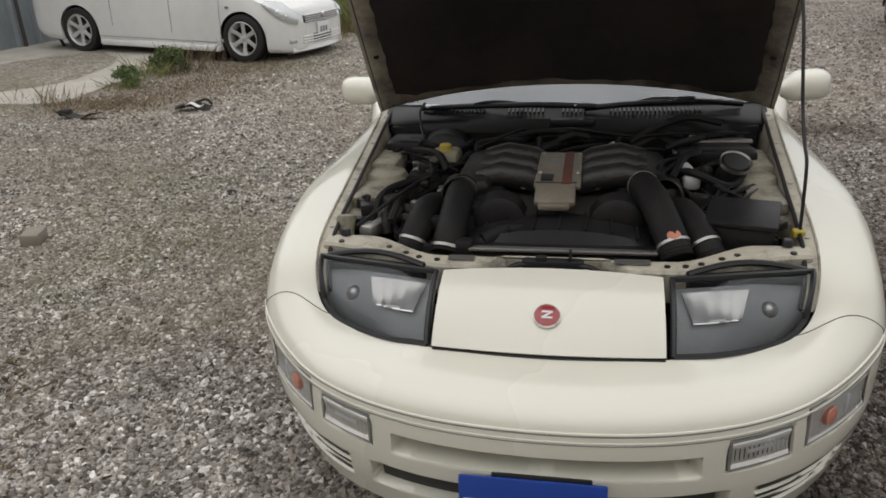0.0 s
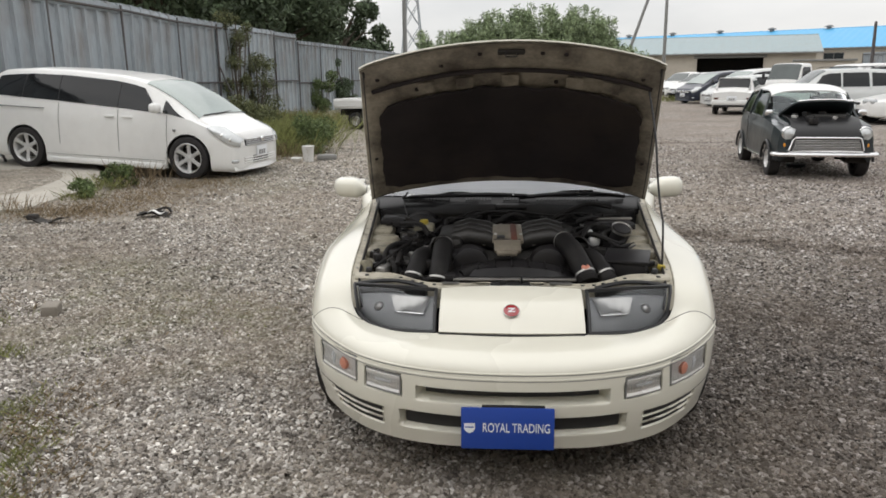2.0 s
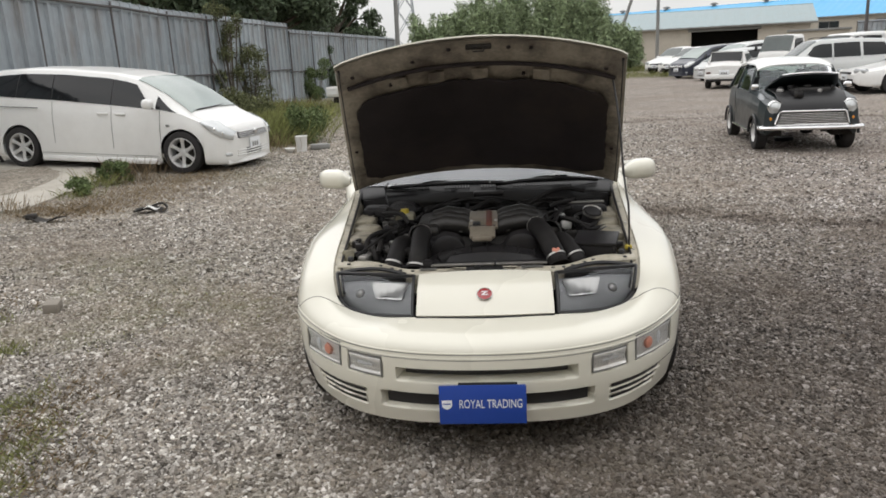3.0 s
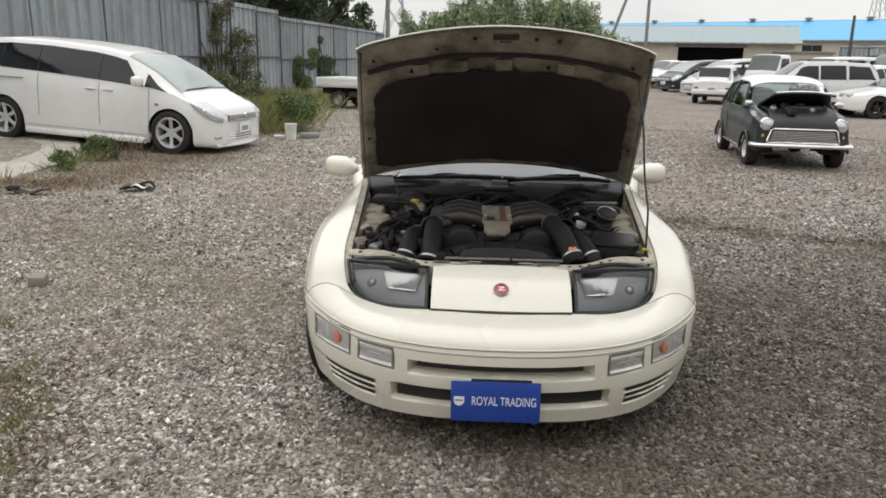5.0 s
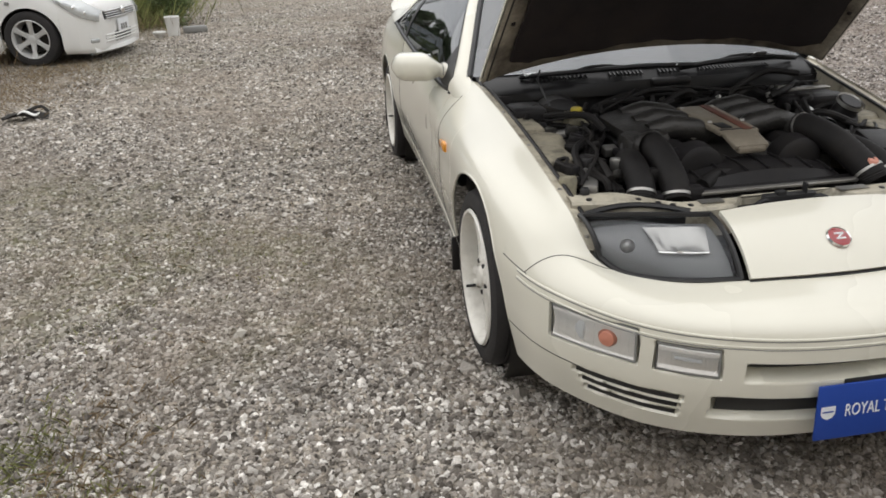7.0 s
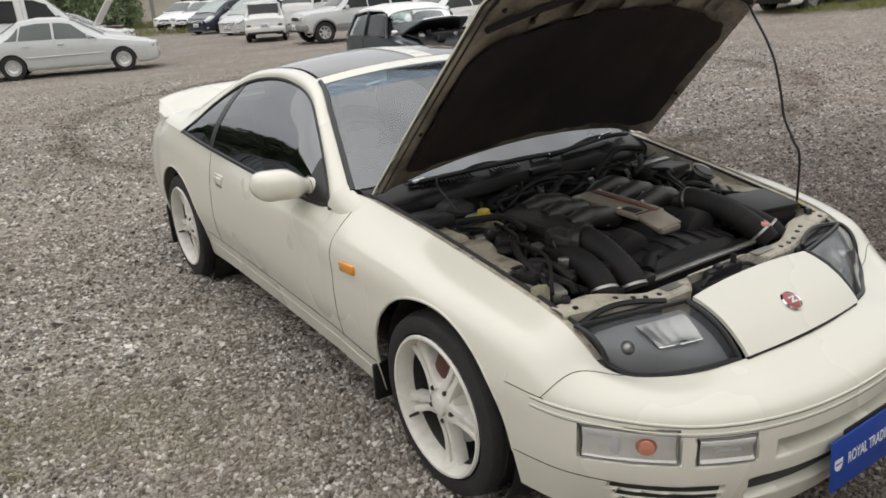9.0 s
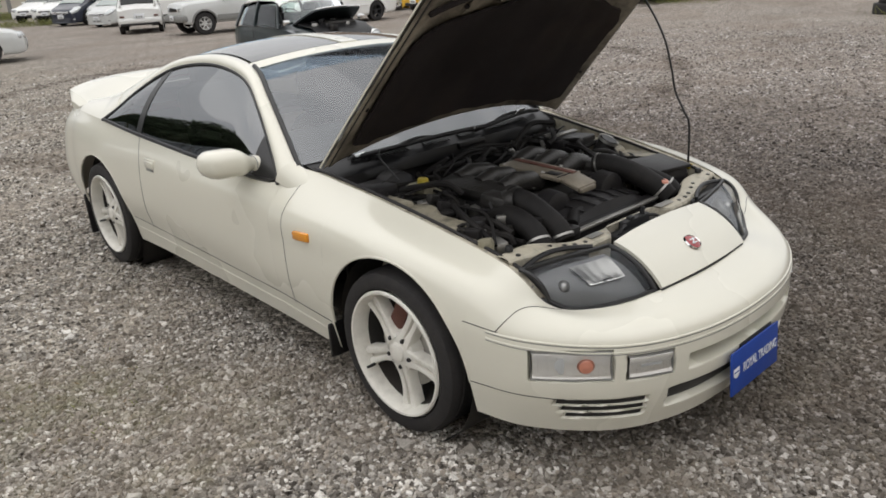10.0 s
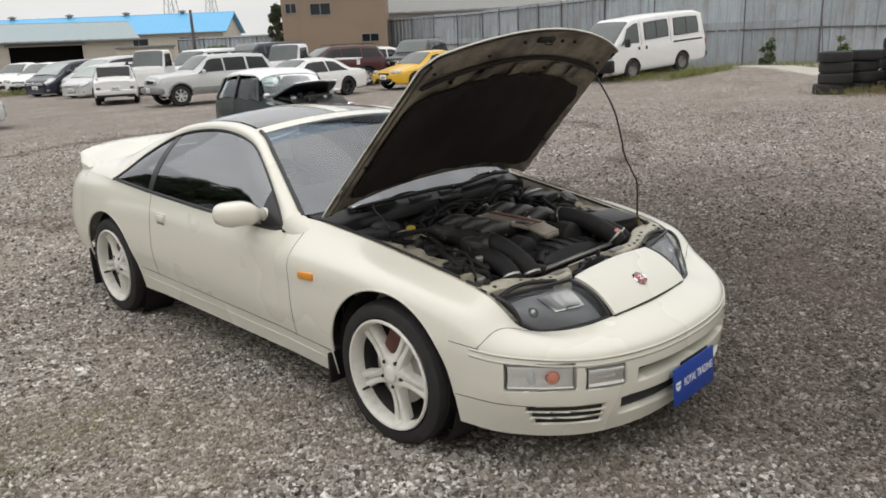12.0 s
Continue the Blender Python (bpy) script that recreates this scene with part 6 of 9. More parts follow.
screen = []
for u in np.linspace(0, 1, 12):
    y = 0.662 + (1.225 - 0.662) * u
    x, z = roof_at(y)
    screen.append(across(y, x - 0.006, z - 0.002, 0.025 + 0.02 * u, yc=-0.16 * (1 - u) - 0.07 * u))
part("windscreen", grid(np.array(screen), flip=True), M_CLEAR, CAR, "laminated windscreen reflecting clouds")
shade = [np.array(r) + np.array([0, -0.002, 0.003]) for r in screen[9:]]
part("shade_band", grid(np.array(shade), flip=True), glass_material("blue_shade_band", (0.80, 0.88, 0.95), 1.1), CAR, "blue shade band")


def roof_strip(y0, y1, x0=-1, x1=1, n=10, lift=0.0, t=0.01):
    P = []
    for y in np.linspace(y0, y1, n):
        x, z = roof_at(y)
        s = np.linspace(x0, x1, 21)
        P.append(np.stack([s * x, y + (-0.07 if y < 1.35 else -0.07 * max(0, (1.6 - y) / 0.25)) * (1 - s ** 2), z + lift + 0.045 * (1 - np.abs(s) ** 2.2)], 1))
    return thick(P, t)


part("roof_header", roof_strip(1.225, 1.30), M_PEARL, CAR)
part("roof_bar", roof_strip(1.30, 2.02, -0.09, 0.09, lift=0.004), M_PEARL, CAR)
M_TTOP = mat("dark_smoked_roof_glass", (0.05, 0.053, 0.055), 0.12, vary=0.1, coat=0.8)
part("roof_glass", roof_strip(1.305, 2.0, -0.97, -0.11), M_TTOP, CAR, "dark removable glass roof panel")
part("roof_glass", roof_strip(1.305, 2.0, 0.11, 0.97), M_TTOP, CAR, "dark removable glass roof panel")
part("roof_rear", roof_strip(2.005, 2.16), M_PEARL, CAR)
hatch = []
for y in np.linspace(2.165, 2.95, 12):
    x, z = roof_at(y)
    hatch.append(across(y, x - 0.012, z, 0.045, yc=0.0))
part("hatch_glass", grid(np.array(hatch), flip=True), M_TINT, CAR, "dark tinted hatch glass")
deck = []
for u in np.linspace(0, 1, 10):
    row = []
    for s in np.linspace(-1, 1, 25):
        y = 2.95 + (0.60 - 0.42 * abs(s) ** 2.4) * u
        x = s * (0.62 + 0.08 * u)
        row.append((x, y, 0.905 + 0.04 * (1 - abs(s) ** 2.2) * (1 - u) - 0.045 * u))
    deck.append(row)
part("tail_deck", thick(deck, 0.01), M_PEARL, CAR)
wing = []
for s in np.linspace(-1, 1, 41):
    a = abs(s)
    x = s * 0.765
    y0 = 3.46 - 0.32 * a ** 2.6
    ring = np.array([(x, y0 - 0.30, 0.900), (x, y0 - 0.20, 0.942 - 0.016 * a ** 4), (x, y0 - 0.08, 0.976 - 0.03 * a ** 4), (x, y0 - 0.01, 0.987 - 0.034 * a ** 4), (x, y0 + 0.012, 0.978 - 0.034 * a ** 4), (x, y0 + 0.008, 0.945 - 0.03 * a ** 4), (x, y0 - 0.02, 0.86), (x, y0 - 0.30, 0.85)])
    k = math.sqrt(max(0.0, 1 - (max(0.0, a - 0.93) / 0.075) ** 2))
    c = np.array([x, y0 - 0.14, 0.865])
    wing.append(c + (ring - c) * np.array([1, max(k, 0.4), max(k, 0.3) ** 0.8]))
wg = grid(np.array(wing), flip=True)
part("rear_spoiler", (wg[0], wg[1] + [tuple(range(8)), tuple(reversed(range(len(wg[0]) - 8, len(wg[0]))))]), M_PEARL, CAR)
for flip in (False, True):
    side = mirrored if flip else (lambda g: g)
    # pillar root and door mirror
    root_rows = []
    front = body_section(station_of(0.50))
    for v in np.linspace(0, 1, 7):
        row = []
        for j in range(8):
            a_ = WIN[1] * (1 - j / 7) + ROOFLINE[1] * (j / 7) + np.array([0.016, 0, 0.016]) * 4 * (j / 7) * (1 - j / 7)
            t_ = 56 + 4 * j / 7
            b_ = np.array([np.interp(t_, np.arange(len(front)), front[:, q]) for q in range(3)])
            p_ = a_ * (1 - v) + b_ * v
            drop = 0.022 * 4 * v * (1 - v) * (1 - 0.3 * j / 7)
            row.append(p_ + np.array([0.002 - 0.008 * v, 0, 0.003 - 0.012 * v - drop]))
        root_rows.append(row)
    part("pillar_root", side(thick(root_rows, 0.006, flip=True)), M_PEARL, CAR)
    body = []
    for u in np.linspace(0, 1, 15):
        x = 0.765 + 0.222 * u
        k = 0.40 + 0.60 * float(smoothstep(0.04, 0.42, u))
        k *= math.sqrt(max(0.02, 1 - (max(0.0, u - 0.72) / 0.285) ** 2.4))
        cy, cz = 0.895 + 0.065 * u, 0.838 + 0.016 * float(smoothstep(0, 0.5, u))
        ring = []
        for a in np.linspace(0, 2 * math.pi, 20, endpoint=False):
            ca, sa = math.cos(a), math.sin(a)
            ring.append((x, cy + k * 0.064 * math.copysign(abs(ca) ** 0.8, ca) - (0.02 * k if ca < 0 else 0), cz + k * 0.056 * math.copysign(abs(sa) ** 0.8, sa)))
        body.append(ring)
    g = grid(np.array(body), close_v=True)
    g = (g[0], g[1] + [tuple(range(20)), tuple(reversed(range(len(g[0]) - 20, len(g[0]))))])
    mir = part("door_mirror", side(g), M_PEARL, CAR)
    part("mirror_stalk", side(tube([(0.735, 0.865, 0.820), (0.76, 0.885, 0.830), (0.785, 0.90, 0.838)], [0.030, 0.034, 0.032], 14)), M_PEARL, mir)
    part("mirror_glass", side(box(0.885, 0.992, 0.852, 0.15, 0.006, 0.075, 0.003, rz=-6)), M_CHROME, mir)
    part("mirror_joint", side(tube([(0.782, 0.892 + 0.036 * math.cos(a), 0.838 + 0.029 * math.sin(a)) for a in np.linspace(0, 6.28, 16)], 0.002, 4)), M_GREYCLAD, mir)
part("tail_panel", box(0, 3.60, 0.68, 1.1, 0.05, 0.12, 0.02), M_REDLENS, CAR, "dark red full-width tail lamp")

# cabin seen through the glass
# dash colour is lifted to add to the sky reflection in the windscreen
part("dashboard", box(0, 0.98, 0.80, 1.25, 0.4, 0.16, 0.06), mat("lightened_dash_vinyl", (0.16, 0.16, 0.165), 0.6, vary=0.1), CAR, "padded dashboard in a lightened grey")
part("cabin_floor", box(0, 1.6, 0.36, 1.36, 1.9, 0.05, 0.01), M_SEAT, CAR)
part("parcel_shelf", box(0, 2.65, 0.75, 1.2, 0.7, 0.04, 0.01), M_SEAT, CAR)
for sx in (-0.36, 0.36):
    st = part("seat", box(sx, 1.55, 0.52, 0.5, 0.5, 0.2, 0.08), M_SEAT, CAR, "dark cloth front seat")
    part("seat_back", box(sx, 1.86, 0.78, 0.48, 0.16, 0.56, 0.07, rx=-16), M_SEAT, st)
    part("headrest", box(sx, 1.98, 1.08, 0.26, 0.09, 0.15, 0.04, rx=-12), M_SEAT, st)
    part("door_card", box(math.copysign(0.74, sx), 1.35, 0.58, 0.04, 1.3, 0.4, 0.02), M_SEAT, CAR)
part("steering_wheel", moved(lathe([(0.012 * math.sin(a), 0.175 + 0.014 * math.cos(a)) for a in np.linspace(0, 2 * math.pi, 10)], 28, "y"), pose(-0.36, 1.22, 0.82, -22)), M_TRIM, CAR)


# ---- bonnet, propped open ----
H_ALONG, H_OUT = np.array([0, -0.69, 0.724]), np.array([0, 0.724, 0.69])
HINGE = np.array([0, 0.56, 0.838])


def hood_point(u, s, depth=0.0):
    """u from the hinge to the front edge, s across from -1 to 1, depth below the outer skin."""
    half = 0.700 + (0.632 - 0.700) * u ** 1.2
    along = 0.028 + 0.917 * u + (1 - s * s) * (0.112 * (1 - u) ** 1.5 + 0.13 * u ** 2)
    crown = (0.030 + 0.05 * math.sin(math.pi * u) - 0.03 * u) * (1 - abs(s) ** 2.5) - 0.012 * smoothstep(0.93, 1.0, abs(s)) - 0.02 * smoothstep(0.94, 1.0, u)
    return HINGE + np.array([s * half, 0, 0]) + H_ALONG * along + H_OUT * (crown - depth)


hood_skin = np.array([[hood_point(u, s) for s in np.linspace(-1, 1, 41)] for u in np.linspace(0, 1, 30)])
hood = part("bonnet", thick(hood_skin, 0.006), M_PEARL, CAR, "raised bonnet, dusty brown beneath with a black liner")


inner = []
for u in np.linspace(0.0, 0.995, 46):
    row = []
    for s in np.linspace(-0.995, 0.995, 61):
        e = min(1 - abs(s), (0.995 - u) * 0.75, (u + 0.02) * 0.9)
        d = 0.010 + 0.020 * smoothstep(0.01, 0.04, e) - 0.012 * smoothstep(0.095, 0.125, e)
        # stamped hollows along the front cross rail
        if 0.72 < u < 0.84:
            d -= 0.012 * smoothstep(0.55, 0.9, math.sin(s * 17 + 0.8)) * smoothstep(0.72, 0.74, u) * (1 - smoothstep(0.82, 0.84, u)) * (1 - smoothstep(0.8, 0.86, abs(s)))
        row.append(hood_point(u, s, d))
    inner.append(row)
part("inner_panel", grid(np.array(inner), flip=True), M_HOODFRAME, hood, "dusty grey-brown inner frame", sharp=60)
liner = []
for u in np.linspace(0.075, 0.71, 30):
    lim = 0.885 + 0.004 * math.sin(31 * u) + 0.003 * math.sin(83 * u + 1) - 0.06 * smoothstep(0.64, 0.71, u) - 0.12 * (1 - smoothstep(0.075, 0.12, u))
    liner.append([hood_point(u + 0.035 * smoothstep(0.64, 0.71, u) * (1 - abs(s) ** 2) + 0.006 * math.sin(19 * s) * smoothstep(0.6, 0.71, u), s * lim, 0.034 + 0.005 * math.sin(9 * s) * math.sin(11 * u) + 0.003 * math.sin(23 * s + 5 * u)) for s in np.linspace(-1, 1, 41)])
part("liner", thick(liner, 0.012, flip=True), M_LINER, hood, "black felt sound liner")
for s, u in ((-0.88, 0.90), (-0.45, 0.905), (-0.2, 0.95), (0.2, 0.95), (0.35, 0.952), (0.86, 0.88), (-0.93, 0.35), (0.93, 0.3), (0.3, 0.78), (-0.62, 0.78)):
    p = hood_point(u, s, 0.030)
    part("frame_hole", moved(lathe([(-0.003, 0.0), (-0.003, 0.008), (0.006, 0.009)], 12, "y"), Matrix.Translation(p) @ pose(0, 0, 0, -46)), M_LINER, hood)
for s in (-0.56, -0.3, 0.0, 0.42, 0.66):
    P = [[hood_point(u, s + ds, 0.0315) for ds in np.linspace(-0.055, 0.055, 5)] for u in np.linspace(0.745, 0.815, 5)]
    part("stamped_panel", thick(P, 0.002, flip=True), M_HOODFRAME, hood)
# black tube draws the shadow line behind the front cross rail
strip = [[hood_point(0.830 + 0.02 * (1 - s * s), s, 0.036 + 0.01 * k) for k in (0, 1)] for s in np.linspace(-0.92, 0.92, 40)]
part("frame_shadow_gap", tube(np.array([p[0] for p in strip]), 0.010, 6), M_LINER, hood)
lp = hood_point(0.955, 0, 0.032)
latch = part("latch", moved(join(box(0, 0, 0, 0.11, 0.014, 0.024, 0.005), tube([(-0.022, -0.006, 0), (-0.022, -0.022, -0.004), (0.022, -0.022, -0.004), (0.022, -0.006, 0)], 0.0035, 8)), Matrix.Translation(lp) @ pose(0, 0, 0, 44)), M_DARK, hood, "dark rusty striker plate")
edge_in = [hood_point(u, sg * 0.97, 0.02) for sg in (1,) for u in np.linspace(0.02, 0.97, 20)]
part("edge_seal", tube(edge_in, 0.006, 6), M_PLASTIC, hood)
part("edge_seal", mirrored(tube(edge_in, 0.006, 6)), M_PLASTIC, hood)
for sg in (-1, 1):
    part("hinge", box(sg * 0.665, 0.60, 0.80, 0.02, 0.09, 0.03, 0.006, rx=15), M_HOODFRAME, hood)

rod = [(0.628, -0.243, 0.690), (0.623, -0.240, 0.865), (0.617, -0.217, 0.920), (0.612, -0.175, 1.001), (0.606, -0.158, 1.084), (0.601, -0.128, 1.193), (0.596, -0.089, 1.275), (0.590, -0.037, 1.356), (0.585, -0.014, 1.400)]
part("prop_rod", tube(rod, 0.0045, 8, 5), M_TRIM, CAR, "thin bent black prop rod")
part("rod_clip", box(0.624, -0.245, 0.69, 0.03, 0.03, 0.02, 0.005), M_YELLOWCAP, CAR)
part("washer_pipe", tube([(-0.50, 0.42, 0.90), (-0.515, 0.40, 0.87), (-0.505, 0.36, 0.83), (-0.49, 0.33, 0.79)], 0.004, 6, 5), M_TRIM, CAR)

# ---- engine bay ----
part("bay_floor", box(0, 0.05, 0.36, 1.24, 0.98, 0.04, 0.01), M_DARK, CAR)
part("firewall", box(0, 0.50, 0.58, 1.30, 0.03, 0.44, 0.01), M_PLASTIC, CAR)
EDGE_IN = SECTIONS[int(3.3 * 40):int(7.2 * 40), 60]
for flip in (False, True):
    side = mirrored if flip else (lambda g: g)
    flange = [[e + np.array([-dx, 0, -dz]) for dx, dz in ((0.0, 0.002), (0.004, 0.010), (0.030, 0.014), (0.034, 0.03), (0.045, 0.10), (0.06, 0.32))] for e in EDGE_IN[::4]]
    part("inner_fender", side(thick(flange, 0.004)), M_CREAM, CAR, "cream inner wing with dusty stains")
    part("bay_seal", side(tube([e + np.array([-0.036, 0, -0.006]) for e in EDGE_IN[::6]], 0.006, 6)), M_PLASTIC, CAR, "black rubber strip")
    for k in range(10, len(EDGE_IN) - 8, 30):
        part("wing_bolt", side(moved(lathe([(0.006, 0.0), (0.006, 0.006), (0, 0.008)], 8, "z"), Matrix.Translation(EDGE_IN[k] + np.array([-0.018, 0, -0.012])))), M_STEEL, CAR)
    tower = moved(lathe([(0.085, 0.0), (0.085, 0.045), (0.080, 0.062), (0.06, 0.075), (0.0, 0.09), (-0.1, 0.11)], 28, "z"), pose(0.575, 0.12, 0.655))
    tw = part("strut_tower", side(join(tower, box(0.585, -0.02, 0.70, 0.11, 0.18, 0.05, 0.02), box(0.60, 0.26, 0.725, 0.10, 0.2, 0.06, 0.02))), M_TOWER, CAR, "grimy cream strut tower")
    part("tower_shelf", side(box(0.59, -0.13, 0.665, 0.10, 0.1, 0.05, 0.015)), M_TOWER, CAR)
    part("buffer", side(lathe([(0.018, 0.0), (0.018, 0.010), (0.012, 0.013), (0, 0.014)], 14, "z")), M_TRIM, CAR, m=pose(-0.583 if flip else 0.583, -0.315, 0.682))

# radiator support: a cream cross member that bows forward between the lamps
sup = []
for s in np.linspace(-1, 1, 61):
    a = abs(s)
    x = s * 0.635
    yb = -0.300 - 0.065 * (1 - smoothstep(0.50, 0.80, a))
    yf = -0.385 - 0.045 * (1 - smoothstep(0.45, 0.9, a)) + 0.062 * (1 - smoothstep(0.20, 0.30, a)) + 0.022 * smoothstep(0.8, 1.0, a)
    z = 0.652 + 0.026 * smoothstep(0.45, 0.85, a)
    sup.append([(x, yb + 0.008, z - 0.10), (x, yb, z - 0.008), (x, yb - 0.008, z), (x, (yb + yf) / 2, z + 0.002), (x, yf + 0.006, z - 0.002), (x, yf, z - 0.01), (x, yf + 0.004, z - 0.09)])
support = part("radiator_support", grid(np.array(sup), flip=True), M_CREAM, CAR, "cream painted radiator support with holes")
for s in (-0.92, -0.7, -0.62, -0.56, -0.48, 0.45, 0.52, 0.58, 0.66, 0.72, 0.93):
    a = abs(s)
    z = 0.652 + 0.026 * float(smoothstep(0.45, 0.85, a)) + 0.002
    part("support_hole", lathe([(0.001, 0.0), (0.001, 0.008), (-0.004, 0.009)], 10, "z"), M_TRIM, support, m=pose(s * 0.635, -0.355 - 0.05 * (1 - float(smoothstep(0.5, 0.8, a))), z))
part("data_label", box(0.20, -0.392, 0.657, 0.09, 0.03, 0.002), M_STEEL, support)
part("data_label", box(-0.24, -0.395, 0.657, 0.07, 0.03, 0.002), M_STEEL, support)
part("latch_well", box(0, -0.425, 0.60, 0.30, 0.10, 0.06, 0.01), M_TRIM, CAR)
part("lamp_well", box(0.47, -0.405, 0.62, 0.28, 0.05, 0.05, 0.01, rz=8), M_TRIM, CAR)
part("lamp_well", box(-0.47, -0.405, 0.62, 0.28, 0.05, 0.05, 0.01, rz=-8), M_TRIM, CAR)
lk = part("bonnet_lock", join(box(0, -0.395, 0.638, 0.16, 0.03, 0.045, 0.008), box(0.045, -0.398, 0.665, 0.008, 0.02, 0.045, 0.003), box(-0.03, -0.398, 0.660, 0.03, 0.02, 0.02, 0.004)), M_TRIM, CAR, "greasy black bonnet lock")
for sg in (-1, 1):
    part("latch_cable", tube([(sg * 0.03, -0.395, 0.64), (sg * 0.09, -0.41, 0.648), (sg * 0.13, -0.42, 0.63)], 0.006, 6, 4), M_TRIM, lk)
for sg in (-1, 1):
    arc = [(sg * (0.33 + 0.28 * u), -0.452 + 0.05 * u + 0.03 * math.sin(math.pi * u), 0.655 + 0.012 * math.sin(math.pi * u)) for u in np.linspace(0, 1, 12)]
    part("lamp_top_rail", tube(arc, 0.008, 6), M_TRIM, CAR)

# radiator and fan shroud
part("radiator", box(0, -0.285, 0.56, 0.84, 0.05, 0.19, 0.01), M_PLASTIC, CAR)
part("radiator_rail", box(0.01, -0.318, 0.652, 0.52, 0.022, 0.012, 0.004), M_STEEL, CAR, "bare metal radiator edge")
shroud = []
for s in np.linspace(-1, 1, 33):
    z = 0.635 + 0.065 * math.sqrt(max(0, 1 - s * s * 0.96))
    x = 0.01 + s * 0.26
    shroud.append([(x, -0.285, 0.648), (x, -0.265, z - 0.01), (x, -0.21, z), (x, -0.12, z - 0.004), (x, -0.09, z - 0.03)])
sh = part("fan_shroud", thick(shroud, 0.004, flip=True), M_PLASTIC, CAR, "black ribbed fan shroud")
for x in np.linspace(-0.2, 0.22, 7):
    s = (x - 0.01) / 0.26
    z = 0.635 + 0.065 * math.sqrt(max(0, 1 - s * s * 0.96))
    part("shroud_rib", tube([(x, -0.27, z - 0.004), (x, -0.20, z + 0.004), (x, -0.11, z - 0.002)], 0.004, 6), M_PLASTIC, sh)

# engine: block, cam covers, plenum, centre cover
part("engine_block", box(0, 0.10, 0.56, 0.60, 0.56, 0.28, 0.04), M_DARK, CAR)
for sg in (-1, 1):
    part("cam_cover", join(box(sg * 0.24, 0.12, 0.685, 0.17, 0.50, 0.07, 0.025, ry=sg * 14), box(sg * 0.19, -0.12, 0.67, 0.15, 0.10, 0.12, 0.03)), M_PLASTIC, CAR)
    part("belt_cover", moved(lathe([(-0.035, 0.0), (-0.04, 0.055), (-0.03, 0.075), (0.03, 0.08)], 26, "y"), pose(sg * 0.165, -0.15, 0.675)), M_PLASTIC, CAR)
    pl = part("plenum_chamber", join(box(sg * 0.265, 0.12, 0.735, 0.12, 0.38, 0.06, 0.028, ry=sg * 10), box(sg * 0.31, -0.02, 0.725, 0.09, 0.14, 0.07, 0.03)), M_CASTING, CAR, "dusty grey intake plenum")
    for k in range(3):
        y = 0.02 + 0.115 * k
        part("intake_runner", tube([(sg * 0.25, y, 0.745), (sg * 0.18, y - 0.005, 0.763), (sg * 0.10, y - 0.01, 0.752), (sg * 0.05, y - 0.01, 0.73)], [0.036, 0.040, 0.038, 0.034], 12, 0), M_CASTING, pl)
        part("runner_bolt", lathe([(0.008, 0.0), (0.008, 0.007), (0, 0.009)], 8, "z"), M_STEEL, pl, m=pose(sg * 0.165, y + 0.055, 0.765))
    part("throttle_body", moved(lathe([(-0.05, 0.046), (-0.04, 0.052), (0.0, 0.052), (0.05, 0.046), (0.05, 0.0)], 20, "y"), pose(sg * 0.295, -0.07, 0.725, -20)), M_CASTING, CAR)
    part("fuel_rail", tube([(sg * 0.11, -0.02, 0.735), (sg * 0.11, 0.3, 0.74)], 0.010, 8), M_STEEL, CAR)
cov = part("engine_cover", join(box(-0.005, 0.045, 0.768, 0.135, 0.31, 0.018, 0.006, rx=2), box(-0.008, -0.145, 0.752, 0.115, 0.10, 0.02, 0.008, rx=16), box(-0.01, -0.19, 0.733, 0.09, 0.03, 0.022, 0.008)), M_BRONZE, CAR, "dusty bronze centre cover with a brown stripe")
part("cover_stripe", box(0.022, 0.04, 0.779, 0.028, 0.30, 0.003, 0.001, rx=2), M_RUST, cov)
part("cover_window", box(-0.036, -0.055, 0.776, 0.036, 0.06, 0.004, 0.001), M_TRIM, cov)
part("cover_groove", box(-0.008, -0.098, 0.772, 0.12, 0.006, 0.006, 0.002), M_TRIM, cov)
for x, y in ((-0.06, 0.18), (0.052, 0.18), (-0.06, -0.02), (0.052, -0.02)):
    part("cover_bolt", lathe([(0.006, 0.0), (0.006, 0.006), (0, 0.008)], 8, "z"), M_STEEL, cov, m=pose(x, y, 0.778))


